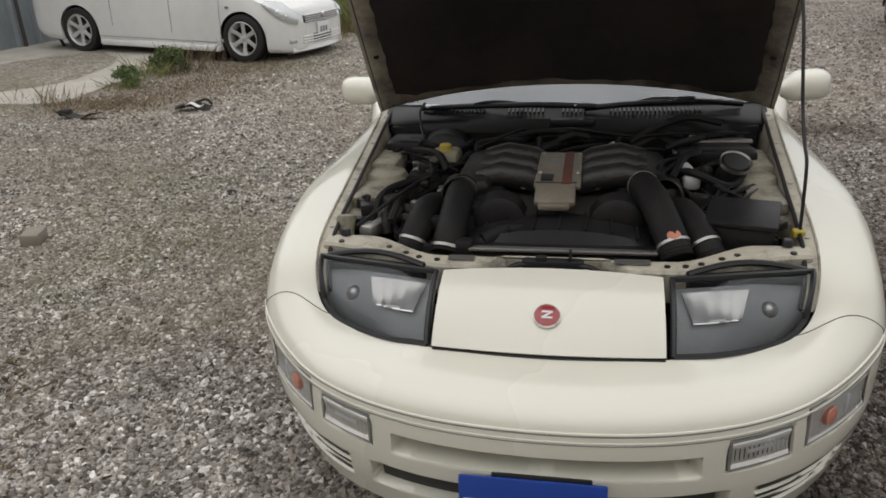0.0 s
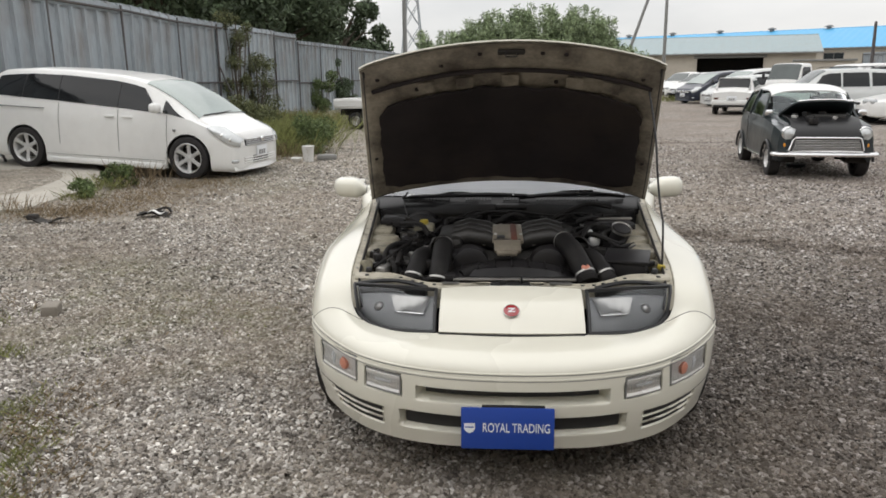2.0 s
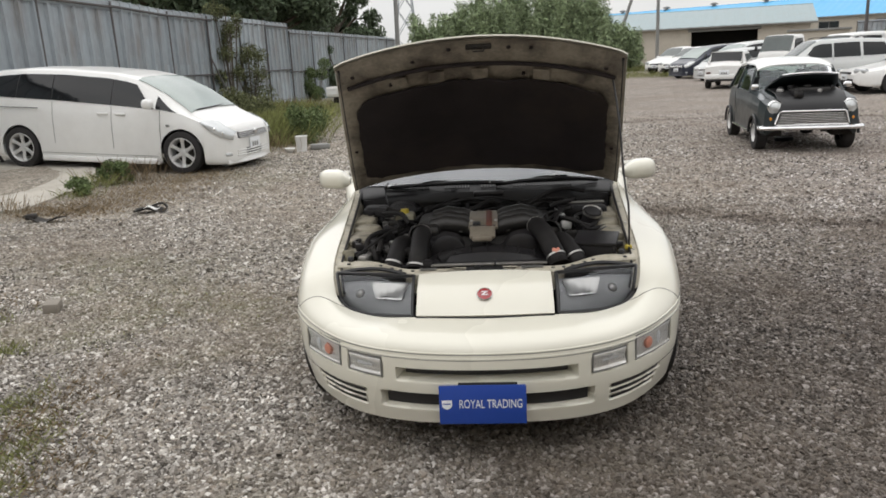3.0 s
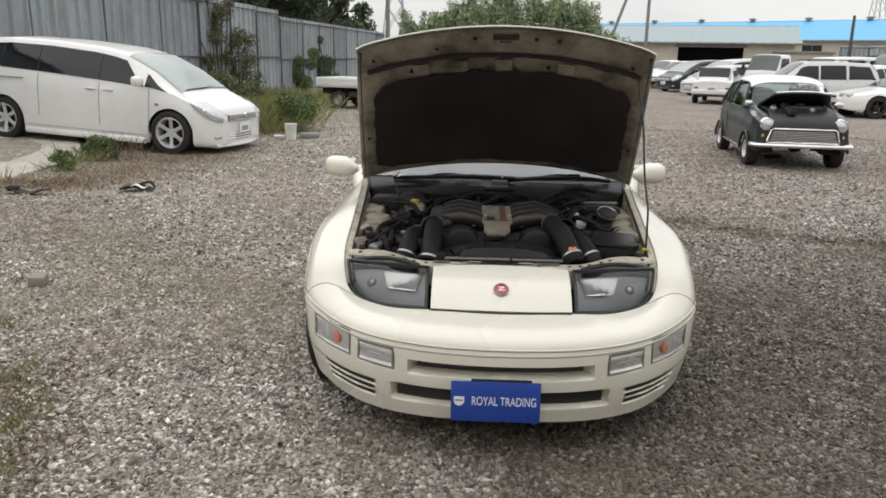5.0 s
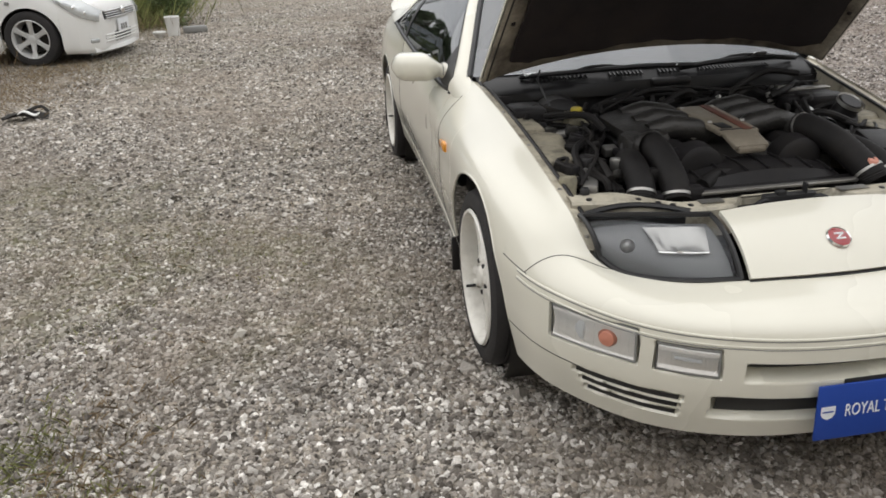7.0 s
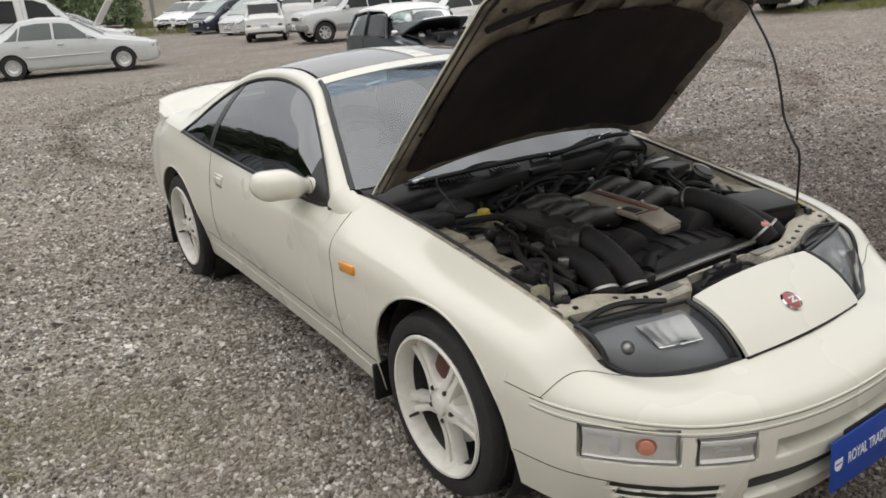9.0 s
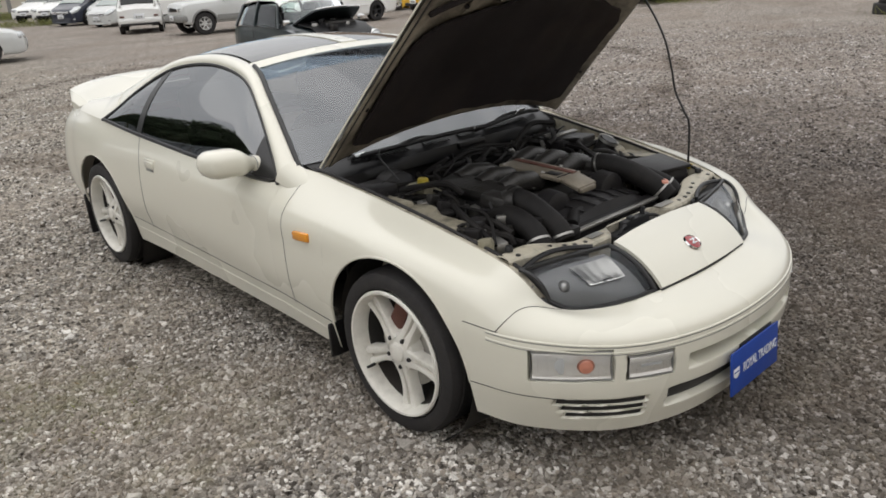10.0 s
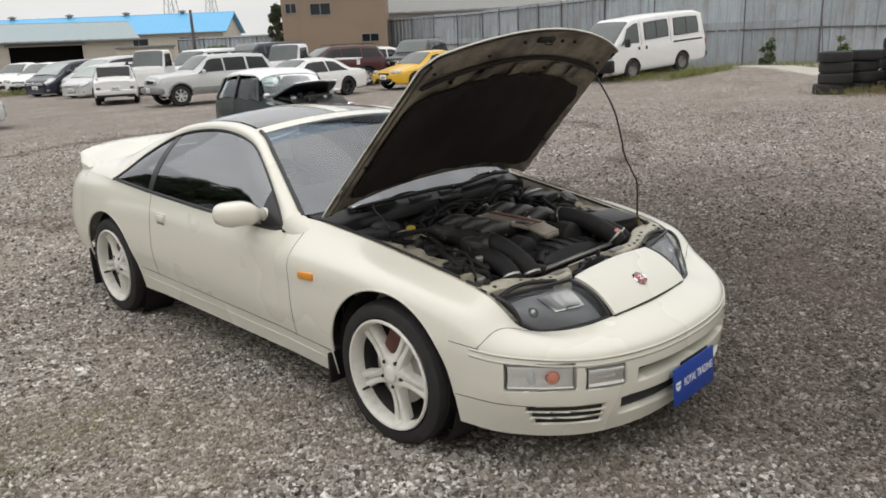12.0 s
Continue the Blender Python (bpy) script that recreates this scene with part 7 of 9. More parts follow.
# ---- small engine fittings: brackets, plugs, cables and bolts ----
rnd = random.Random(41)
for k in range(46):
    sg = -1 if k % 2 else 1
    x, y = sg * rnd.uniform(0.27, 0.55), rnd.uniform(-0.24, 0.36)
    z = 0.640 + 0.05 * rnd.random() + 0.05 * smoothstep(0.0, 0.35, y)
    tilt = dict(rz=rnd.uniform(0, 180), rx=rnd.uniform(-30, 30))
    pick = k % 4
    if pick == 0:
        part("bracket", join(box(x, y, z, rnd.uniform(0.03, 0.07), 0.016, 0.004, 0.001, **tilt), box(x, y, z - 0.018, 0.016, 0.004, 0.04, 0.001, **tilt)), M_STEEL if k % 3 else M_BRONZE, CAR, "dull metal bracket")
    elif pick == 1:
        part("connector", box(x, y, z, rnd.uniform(0.025, 0.045), rnd.uniform(0.018, 0.03), 0.022, 0.004, **tilt), M_TANK if k % 5 == 0 else M_PLASTIC, CAR)
    elif pick == 2:
        part("bolt_head", moved(lathe([(0.012, 0.0), (0.012, 0.007), (0.004, 0.009), (-0.02, 0.009)], 8, "z"), pose(x, y, z, rnd.uniform(-25, 25), rnd.uniform(-25, 25))), M_STEEL, CAR)
    else:
        part("valve_unit", moved(lathe([(0.03, 0.0), (0.03, 0.010), (0.022, 0.016), (0.0, 0.017), (-0.03, 0.012)], 14, "z"), pose(x, y, z - 0.01, rnd.uniform(-60, 60), rnd.uniform(-30, 30))), M_CASTING if k % 3 else M_STEEL, CAR)
for k in range(26):
    sg = -1 if k % 2 else 1
    x, y = sg * rnd.uniform(0.26, 0.52), rnd.uniform(-0.22, 0.26)
    pts = [(x + sg * 0.05 * math.sin(j * 1.3 + k), y + 0.055 * j, 0.655 + 0.045 * abs(math.sin(j * 0.9 + k * 0.7)) + 0.012 * j) for j in range(4)]
    part("cable", tube(pts, rnd.choice((0.0035, 0.005, 0.007)), 6, 5), rnd.choice((M_HOSE, M_PLASTIC, M_TRIM)), CAR)


def hose(pts, r, clamp_at=(0.04, 0.96), label="ribbed black intake hose"):
    P = spline(pts, 14)
    h = part("intake_hose", tube(P, np.full(len(P), r), 18, ribs=0.035), M_HOSE, CAR, label)
    for c in clamp_at:
        k = int(c * (len(P) - 1))
        d = P[min(k + 1, len(P) - 1)] - P[max(k - 1, 0)]
        d /= np.linalg.norm(d)
        part("hose_clamp", tube([P[k] - d * 0.004, P[k] + d * 0.004], r * 1.07, 18), M_STEEL, h, "steel hose clamp")
    return h


hose([(-0.405, -0.300, 0.63), (-0.392, -0.262, 0.672), (-0.380, -0.17, 0.705), (-0.36, -0.08, 0.69), (-0.33, 0.0, 0.65)], 0.040, (0.16,))
hose([(-0.300, -0.312, 0.63), (-0.293, -0.270, 0.675), (-0.288, -0.16, 0.725), (-0.287, -0.06, 0.745)], 0.042, (0.14, 0.94))
hose([(0.318, -0.335, 0.645), (0.303, -0.300, 0.682), (0.272, -0.20, 0.735), (0.245, -0.10, 0.757), (0.235, -0.05, 0.752)], 0.042, (0.2, 0.9))
hose([(0.405, -0.315, 0.635), (0.385, -0.275, 0.672), (0.355, -0.18, 0.702), (0.33, -0.08, 0.69), (0.30, 0.0, 0.65)], 0.040, (0.2,))
part("coolant_cap", lathe([(0.010, 0.0), (0.010, 0.014), (0.004, 0.019), (-0.01, 0.019)], 16, "z"), M_DULLAMBER, CAR, "orange-brown cap", m=pose(0.305, -0.325, 0.705, 20))
part("coolant_neck", tube([(0.305, -0.322, 0.70), (0.30, -0.30, 0.64)], 0.022, 12), M_PLASTIC, CAR)
part("radiator_hose", tube([(-0.20, -0.27, 0.655), (-0.14, -0.235, 0.672), (-0.06, -0.22, 0.66), (-0.02, -0.2, 0.62)], 0.024, 12, 8), M_HOSE, CAR)
part("hose_union", box(-0.255, -0.305, 0.650, 0.07, 0.05, 0.05, 0.015), M_PLASTIC, CAR)

# fittings down both sides of the bay
res = part("brake_reservoir", box(-0.406, 0.285, 0.735, 0.10, 0.12, 0.06, 0.018), M_TANK, CAR, "aged brake fluid reservoir")
part("reservoir_cap", lathe([(0.014, 0.0), (0.014, 0.017), (0.010, 0.021), (-0.012, 0.022)], 20, "z"), M_YELLOWCAP, res, "yellow screw cap", m=pose(-0.406, 0.285, 0.772))
part("brake_servo", moved(lathe([(-0.06, 0.0), (-0.05, 0.07), (-0.02, 0.105), (0.04, 0.11), (0.06, 0.08)], 28, "y"), pose(-0.43, 0.42, 0.69)), M_PLASTIC, CAR)
part("washer_filler", lathe([(0.012, 0.0), (0.012, 0.024), (0.0, 0.028), (-0.05, 0.022)], 16, "z"), M_TANK, CAR, "pale washer filler cap", m=pose(-0.607, -0.236, 0.698, -12))
part("relay_box", box(-0.565, 0.38, 0.745, 0.13, 0.14, 0.08, 0.02), M_PLASTIC, CAR)
part("power_steering_tank", moved(lathe([(0.06, 0.0), (0.06, 0.028), (0.05, 0.034), (-0.05, 0.036)], 18, "z"), pose(-0.50, -0.10, 0.665)), M_PLASTIC, CAR)
part("alternator", moved(lathe([(-0.06, 0.0), (-0.06, 0.05), (-0.04, 0.066), (0.05, 0.066), (0.07, 0.04)], 22, "y"), pose(-0.47, -0.02, 0.62)), M_CASTING, CAR)
part("bracket", box(-0.53, -0.21, 0.665, 0.05, 0.10, 0.04, 0.01, rz=-20), M_STEEL, CAR)
bat = part("airbox", box(0.495, -0.185, 0.665, 0.17, 0.17, 0.10, 0.02, rz=-14, rx=4), M_PLASTIC, CAR, "black air filter box")
part("airbox_lid", box(0.495, -0.185, 0.72, 0.185, 0.185, 0.016, 0.006, rz=-14, rx=4), M_PLASTIC, bat)
part("battery", box(0.50, 0.33, 0.72, 0.19, 0.16, 0.12, 0.012), M_PLASTIC, CAR, "black battery")
part("battery_strap", box(0.50, 0.33, 0.785, 0.20, 0.03, 0.008, 0.002), M_STEEL, CAR)
part("fuse_box", box(0.48, 0.245, 0.757, 0.24, 0.07, 0.05, 0.012), M_PLASTIC, CAR)
ring = [(0.44 + 0.085 * math.cos(a), 0.085 + 0.075 * math.sin(a), 0.748 + 0.02 * math.sin(2 * a)) for a in np.linspace(0.4, 6.6, 14)]
part("looped_hose", tube(ring, 0.012, 8, 5), M_HOSE, CAR)
part("canister", moved(lathe([(0.05, 0.0), (0.05, 0.036), (0.04, 0.042), (-0.05, 0.044)], 20, "z"), pose(0.505, 0.10, 0.745, 25, 10)), M_PLASTIC, CAR)
part("canister_ring", moved(lathe([(0.045, 0.043), (0.05, 0.047), (0.038, 0.048)], 20, "z"), pose(0.505, 0.10, 0.745, 25, 10)), M_STEEL, CAR)
part("air_valve", join(moved(lathe([(-0.03, 0.0), (-0.03, 0.022), (0.02, 0.026), (0.03, 0.0)], 14, "y"), pose(0.375, 0.10, 0.745, 20, 0, 30)), box(0.385, 0.05, 0.735, 0.05, 0.05, 0.045, 0.012)), M_ALLOY, CAR)
part("battery_terminal", box(0.43, 0.36, 0.79, 0.05, 0.025, 0.014, 0.004), M_STEEL, CAR)

rng = random.Random(5)
LOOMS = [((-0.55, -0.22, 0.66), (-0.35, 0.30, 0.72)), ((-0.58, 0.30, 0.74), (-0.30, 0.42, 0.74)), ((-0.46, -0.25, 0.67), (-0.55, 0.05, 0.68)), ((-0.2, 0.36, 0.76), (0.3, 0.40, 0.76)), ((-0.36, 0.12, 0.72), (-0.52, 0.30, 0.74)),
         ((0.55, -0.25, 0.68), (0.40, 0.2, 0.72)), ((0.34, 0.30, 0.76), (0.58, 0.42, 0.77)), ((0.2, 0.38, 0.77), (0.52, 0.40, 0.80)), ((0.38, -0.12, 0.69), (0.55, 0.06, 0.70)), ((-0.62, -0.05, 0.68), (-0.5, -0.22, 0.66)),
         ((-0.1, 0.30, 0.765), (0.1, 0.36, 0.77)), ((0.30, 0.0, 0.74), (0.42, 0.28, 0.75)), ((-0.3, 0.30, 0.75), (-0.1, 0.42, 0.77)), ((-0.48, -0.02, 0.70), (-0.36, 0.2, 0.72)), ((-0.44, 0.05, 0.71), (-0.60, 0.22, 0.72))]
for a, b in LOOMS:
    for k in range(4):
        a_, b_ = np.array(a) + [rng.uniform(-0.03, 0.03) for _ in range(3)], np.array(b) + [rng.uniform(-0.03, 0.03) for _ in range(3)]
        mids = [a_ + (b_ - a_) * u + np.array([rng.uniform(-0.05, 0.05), rng.uniform(-0.05, 0.05), rng.uniform(-0.01, 0.035)]) for u in (0.3, 0.65)]
        part("wiring_loom", tube([a_, *mids, b_], rng.choice((0.004, 0.006, 0.009, 0.012)), 7, 6), M_HOSE, CAR)
for k in range(60):
    sg = -1 if k % 3 else 1
    x, y = sg * rng.uniform(0.34, 0.60), rng.uniform(-0.24, 0.40)
    part("connector", box(x, y, 0.66 + 0.1 * rng.random() * (0.6 + y), rng.uniform(0.02, 0.055), rng.uniform(0.02, 0.06), rng.uniform(0.02, 0.045), 0.006, rz=rng.uniform(0, 90), rx=rng.uniform(-20, 20)), rng.choice((M_PLASTIC, M_PLASTIC, M_PLASTIC, M_CASTING, M_STEEL)), CAR)
for k in range(14):
    x, y = rng.uniform(-0.25, 0.45), rng.uniform(0.32, 0.44)
    part("pipe_fitting", moved(lathe([(0.02, 0.0), (0.02, 0.009), (-0.03, 0.011)], 10, "z"), pose(x, y, 0.755 + 0.02 * rng.random(), rng.uniform(-40, 40), rng.uniform(-40, 40))), rng.choice((M_PLASTIC, M_CASTING, M_STEEL)), CAR)

# cowl, wipers
cowl = []
for s in np.linspace(-1, 1, 41):
    x = s * 0.69
    bow = 1 - s * s
    cowl.append([(x, 0.50 - 0.06 * bow, 0.775 + 0.01 * bow), (x, 0.505 - 0.06 * bow, 0.800 + 0.015 * bow), (x, 0.53 - 0.08 * bow, 0.812 + 0.022 * bow), (x, 0.60 - 0.11 * bow, 0.832 + 0.022 * bow), (x, 0.668 - 0.152 * bow, 0.846 + 0.024 * bow)])
cw = part("cowl_panel", thick(cowl, 0.008, flip=True), M_GLOSSBLACK, CAR, "black plastic cowl with air slots")
for s0, s1 in ((-0.72, -0.42), (-0.30, -0.12), (-0.02, 0.10), (0.22, 0.66)):
    for s in np.arange(s0, s1, 0.022):
        bow = 1 - s * s
        part("cowl_slot", box(s * 0.69, 0.585 - 0.105 * bow, 0.8345 + 0.022 * bow, 0.006, 0.03, 0.006, 0.0, rx=16), M_TRIM, cw)
for pts, sp in (([(-0.54, 0.555, 0.852), (-0.40, 0.51, 0.866), (-0.12, 0.445, 0.885), (0.10, 0.435, 0.880)], -0.05), ([(0.06, 0.455, 0.868), (0.22, 0.46, 0.882), (0.42, 0.50, 0.882), (0.60, 0.56, 0.858)], 0.06)):
    wp = part("wiper", tube(pts, 0.010, 8, 8), M_GLOSSBLACK, CAR, "black wiper")
    part("wiper_blade", tube(np.array(pts) + np.array([0, 0.022, -0.008]), 0.007, 6, 8), M_TRIM, wp)
    mid = (np.array(pts[1]) + np.array(pts[2])) / 2
    part("wiper_bridge", tube([mid + np.array([-0.09, 0.016, -0.004]), mid + np.array([-0.03, 0.006, 0.012]), mid + np.array([0.05, 0.006, 0.012]), mid + np.array([0.11, 0.016, -0.004])], 0.006, 6, 4), M_TRIM, wp)
# small white marks on the wipers
for x, y, z in ((-0.50, 0.545, 0.862), (0.05, 0.438, 0.884)):
    part("wiper_mark", box(x, y, z, 0.055, 0.014, 0.010, 0.004, rz=12), M_SIGNWHITE, CAR)
# chrome sliver modelled in place of the glint on the wiper arm
part("wiper_highlight", tube([(0.34, 0.478, 0.888), (0.38, 0.486, 0.897), (0.43, 0.498, 0.895)], 0.006, 6), M_CHROME, CAR)
part("wiper_motor_cover", box(0.02, 0.455, 0.822, 0.16, 0.05, 0.03, 0.012), M_PLASTIC, CAR)


# ---- more parked vehicles, farther back ----
minivan(on_ground(10.85, 30.8, (-0.93, -0.36)) @ Matrix.Diagonal((0.9, 0.9, 0.86, 1)), M_SILVER, "silver compact people carrier beside the small hatchback", "compact_carrier")
minivan(on_ground(12.0, 33.1, (-0.93, -0.36)) @ Matrix.Diagonal((1.0, 1.05, 1.04, 1)), M_SILVER, "pale silver people carrier with a sloping nose", "people_carrier")
minivan(on_ground(10.8, 34.6, (-0.90, -0.43)) @ Matrix.Diagonal((0.97, 1.0, 0.98, 1)), M_NAVY, "dark navy people carrier with a white headlight", "dark_people_carrier")
saloon("white_saloon", on_ground(10.9, 38.6, (-0.78, -0.62)), M_WHITE, "white saloon at the end of the row", L=4.3, H=1.42)
saloon("white_hatchback", on_ground(10.6, 41.2, (-0.78, -0.62)), M_WHITE, "white hatchback parked behind the dark carrier", L=3.9, H=1.45)
mini_truck(on_ground(12.3, 28.9, (-0.72, -0.69)), "white mini truck with its cab facing the yard", "cab_truck")
saloon("cream_saloon", on_ground(15.2, 27.8, (-0.9, -0.4)), M_WHITE, "cream saloon behind the silver estate", L=4.4, H=1.42)
box_van("white_van", on_ground(16.4, 32.2, (-0.9, -0.4)), "white van with dark rear windows", M_WHITE, L=4.4, H=1.75, glass=M_CARGLASS)
box_van("dark_van", on_ground(19.4, 32.0, (-0.95, -0.3)), "dark blue-grey van behind the row", M_NAVY, L=4.9, H=1.95, glass=M_CARGLASS)
mini_truck(on_ground(15.9, 24.2, (-0.85, -0.5)), "white mini truck behind the coupe", "flatbed_truck")
saloon("white_estate", on_ground(23.2, 27.0, (0.9, -0.4)), M_WHITE, "white estate car behind the red off-roader", L=4.5, H=1.5)
saloon("bonnet_up_saloon", on_ground(2.6, 27.6, (0.93, -0.36)), M_WHITE, "white car with raised bonnet and dull red inner wings", L=4.1, H=1.38, hood_up=True)


# ---- fences of corrugated sheet ----
def sheet_panel(width, height, pitch=0.42, depth=0.06):
    xs, zs = [], []
    x = 0.0
    while x < width - 1e-6:
        for dx, dy in ((0.0, 0.0), (0.74, 0.0), (0.80, 1.0), (0.93, 1.0)):
            xs.append(min(x + dx * pitch, width))
            zs.append(dy * depth)
        x += pitch
    xs.append(width)
    zs.append(0.0)
    P = np.array([[(a, -b, h) for h in (0.0, height * 0.5, height)] for a, b in zip(xs, zs)])
    return thick(P, 0.004)


def sheet_fence(name, line, height, label, width=2.4, seed=1):
    rnd = random.Random(seed)
    root = thing(name, pose(0, 0, 0), label, "fence", kind="structure")
    panel_mesh = {}
    for (x0, y0), (x1, y1) in zip(line[:-1], line[1:]):
        L = math.hypot(x1 - x0, y1 - y0)
        n = max(1, round(L / width))
        w = L / n
        key = round(w, 2)
        if key not in panel_mesh:
            panel_mesh[key] = mesh("panel", *sheet_panel(w, height * 0.56), M_SHEET, True, 25)
        ang = math.degrees(math.atan2(y1 - y0, x1 - x0))
        step = 0.0
        for k in range(n):
            x, y = x0 + (x1 - x0) * k / n, y0 + (y1 - y0) * k / n
            if k % 3 == 0:
                step = rnd.uniform(-0.012, 0.012)
            z = float(ground_z(x, y)) - 0.05 + step
            z1 = float(ground_z(x0 + (x1 - x0) * (k + 1) / n, y0 + (y1 - y0) * (k + 1) / n)) - 0.05 + step
            fall = -math.degrees(math.atan2(z1 - z, w))
            zm = (z + z1) / 2
            for row in (0, 1):
                part("panel", panel_mesh[key], None, root, m=pose(x, y, z + row * height * 0.46, rnd.uniform(-1.0, 1.0), fall + rnd.uniform(-0.25, 0.25), ang + rnd.uniform(-0.6, 0.6)) @ Matrix.Translation((0, -0.012 * row, 0)))
            ux, uy = math.cos(radians(ang)), math.sin(radians(ang))
            bx, by = x + uy * 0.06, y - ux * 0.06
            part("post", box(bx, by, z + height * 0.5, 0.045, 0.045, height + 0.02, 0.006, rz=ang), M_POST, root)
            for hz in (0.46, 0.97):
                part("rail", box(x + ux * w / 2 + uy * 0.07, y + uy * w / 2 - ux * 0.07, zm + height * hz, w, 0.045, 0.045, 0.005, rz=ang, ry=fall), M_POST, root)
            part("cap_strip", box(x + ux * w / 2 + uy * 0.045, y + uy * w / 2 - ux * 0.045, zm + height * 0.975, w, 0.012, 0.17, 0.003, rz=ang, ry=fall), M_SHEET, root)
            if k % 3 == 1:
                part("brace", tube([(bx, by, z + height * 0.62), (bx + uy * 0.75, by - ux * 0.75, z)], 0.022, 6), M_POST, root)
    return root


sheet_fence("fence_left", [(-11.6, -32), (-8.95, 6), (-8.1, 16), (-7.45, 25.2)], 2.95, "tall weathered galvanised sheet fence with rust stains", seed=2)
sheet_fence("fence_back", [(-7.42, 25.3), (-7.2, 28), (-5.9, 45)], 2.75, "lower run of weathered galvanised sheet fence", seed=3)
sheet_fence("fence_right", [(33.6, 42), (31.6, 28), (28.2, 20), (27.0, 14.5), (28.4, 11.3), (31.5, 6.5), (40, -6)], 3.2, "tall grey corrugated sheet fence on steel posts", seed=4)
sheet_fence("fence_far", [(27.5, 57), (31.5, 48)], 2.7, "grey sheet fence beyond the yard", seed=6)


# ---- concrete slabs ----
def slab(outline, thickness, seed):
    """A broken concrete slab with a softly uneven edge; the outline runs anticlockwise."""
    rnd = random.Random(seed)
    pts, phase = [], [rnd.uniform(0, 6.28) for _ in range(4)]
    C = np.array(outline, float)
    n0 = len(C)
    for i in range(n0):
        p0, p1, p2, p3 = C[i - 1], C[i], C[(i + 1) % n0], C[(i + 2) % n0]
        L = float(np.hypot(*(p2 - p1)))
        curved = L < 1.2
        for u in np.linspace(0, 1, max(1, int(L / 0.05)), endpoint=False):
            q = 0.5 * (2 * p1 + (p2 - p0) * u + (2 * p0 - 5 * p1 + 4 * p2 - p3) * u ** 2 + (3 * p1 - p0 - 3 * p2 + p3) * u ** 3) if curved else p1 + (p2 - p1) * u
            k = len(pts) * 0.05
            w = 0.016 * math.sin(9 * k + phase[0]) + 0.007 * math.sin(23 * k + phase[1]) + rnd.uniform(-0.002, 0.002)
            pts.append((float(q[0]) + w * 0.7, float(q[1]) + w * 0.5))
    bm = bmesh.new()
    up = [bm.verts.new((x, y, float(ground_z(x, y)) + thickness)) for x, y in pts]
    cx, cy = sum(p[0] for p in pts) / len(pts), sum(p[1] for p in pts) / len(pts)
    dn = [bm.verts.new((x + (x - cx) * 0.004, y + (y - cy) * 0.004, float(ground_z(x, y)) - 0.06)) for x, y in pts]
    bm.faces.new(up)
    n = len(pts)
    for i in range(n):
        bm.faces.new((up[i], dn[i], dn[(i + 1) % n], up[(i + 1) % n]))
    bmesh.ops.triangulate(bm, faces=[f for f in bm.faces if len(f.verts) > 4])
    bm.verts.index_update()
    geo = [tuple(v.co) for v in bm.verts], [tuple(v.index for v in f.verts) for f in bm.faces]
    bm.free()
    return geo


solid("pavement_slab", slab([(-8.9, -5.0), (-1.1, -5.0), (-1.3, -3.0), (-1.5, -1.95), (-1.74, -1.38), (-2.02, -0.94), (-2.1, -0.70), (-2.29, -0.48), (-2.62, -0.08), (-2.70, 0.18), (-2.87, 0.50), (-3.08, 0.75), (-3.4, 0.84), (-3.9, 0.80), (-8.9, 1.0)], 0.028, 3),
      M_CONCRETE, "broken grey concrete slab edged by weeds", "pavement", kind="structure", smooth=False)
solid("pavement_apron", slab([(-9.05, 4.3), (-6.6, 4.6), (-5.5, 4.75), (-5.42, 5.4), (-5.5, 6.5), (-5.75, 7.3), (-6.8, 8.9), (-8.7, 9.6)], 0.03, 4), M_CONCRETE, "worn concrete apron beneath the minivan", "pavement", kind="structure", smooth=False)
solid("pavement_strip", slab([(22.4, 9.4), (22.0, 6.2), (24.0, 2.5), (30.0, -5.0), (38.0, -5.5), (31.2, 6.4), (28.1, 11.1), (25.0, 12.4)], 0.03, 5), M_CONCRETE, "concrete strip along the sheet fence", "pavement", kind="structure", smooth=False)


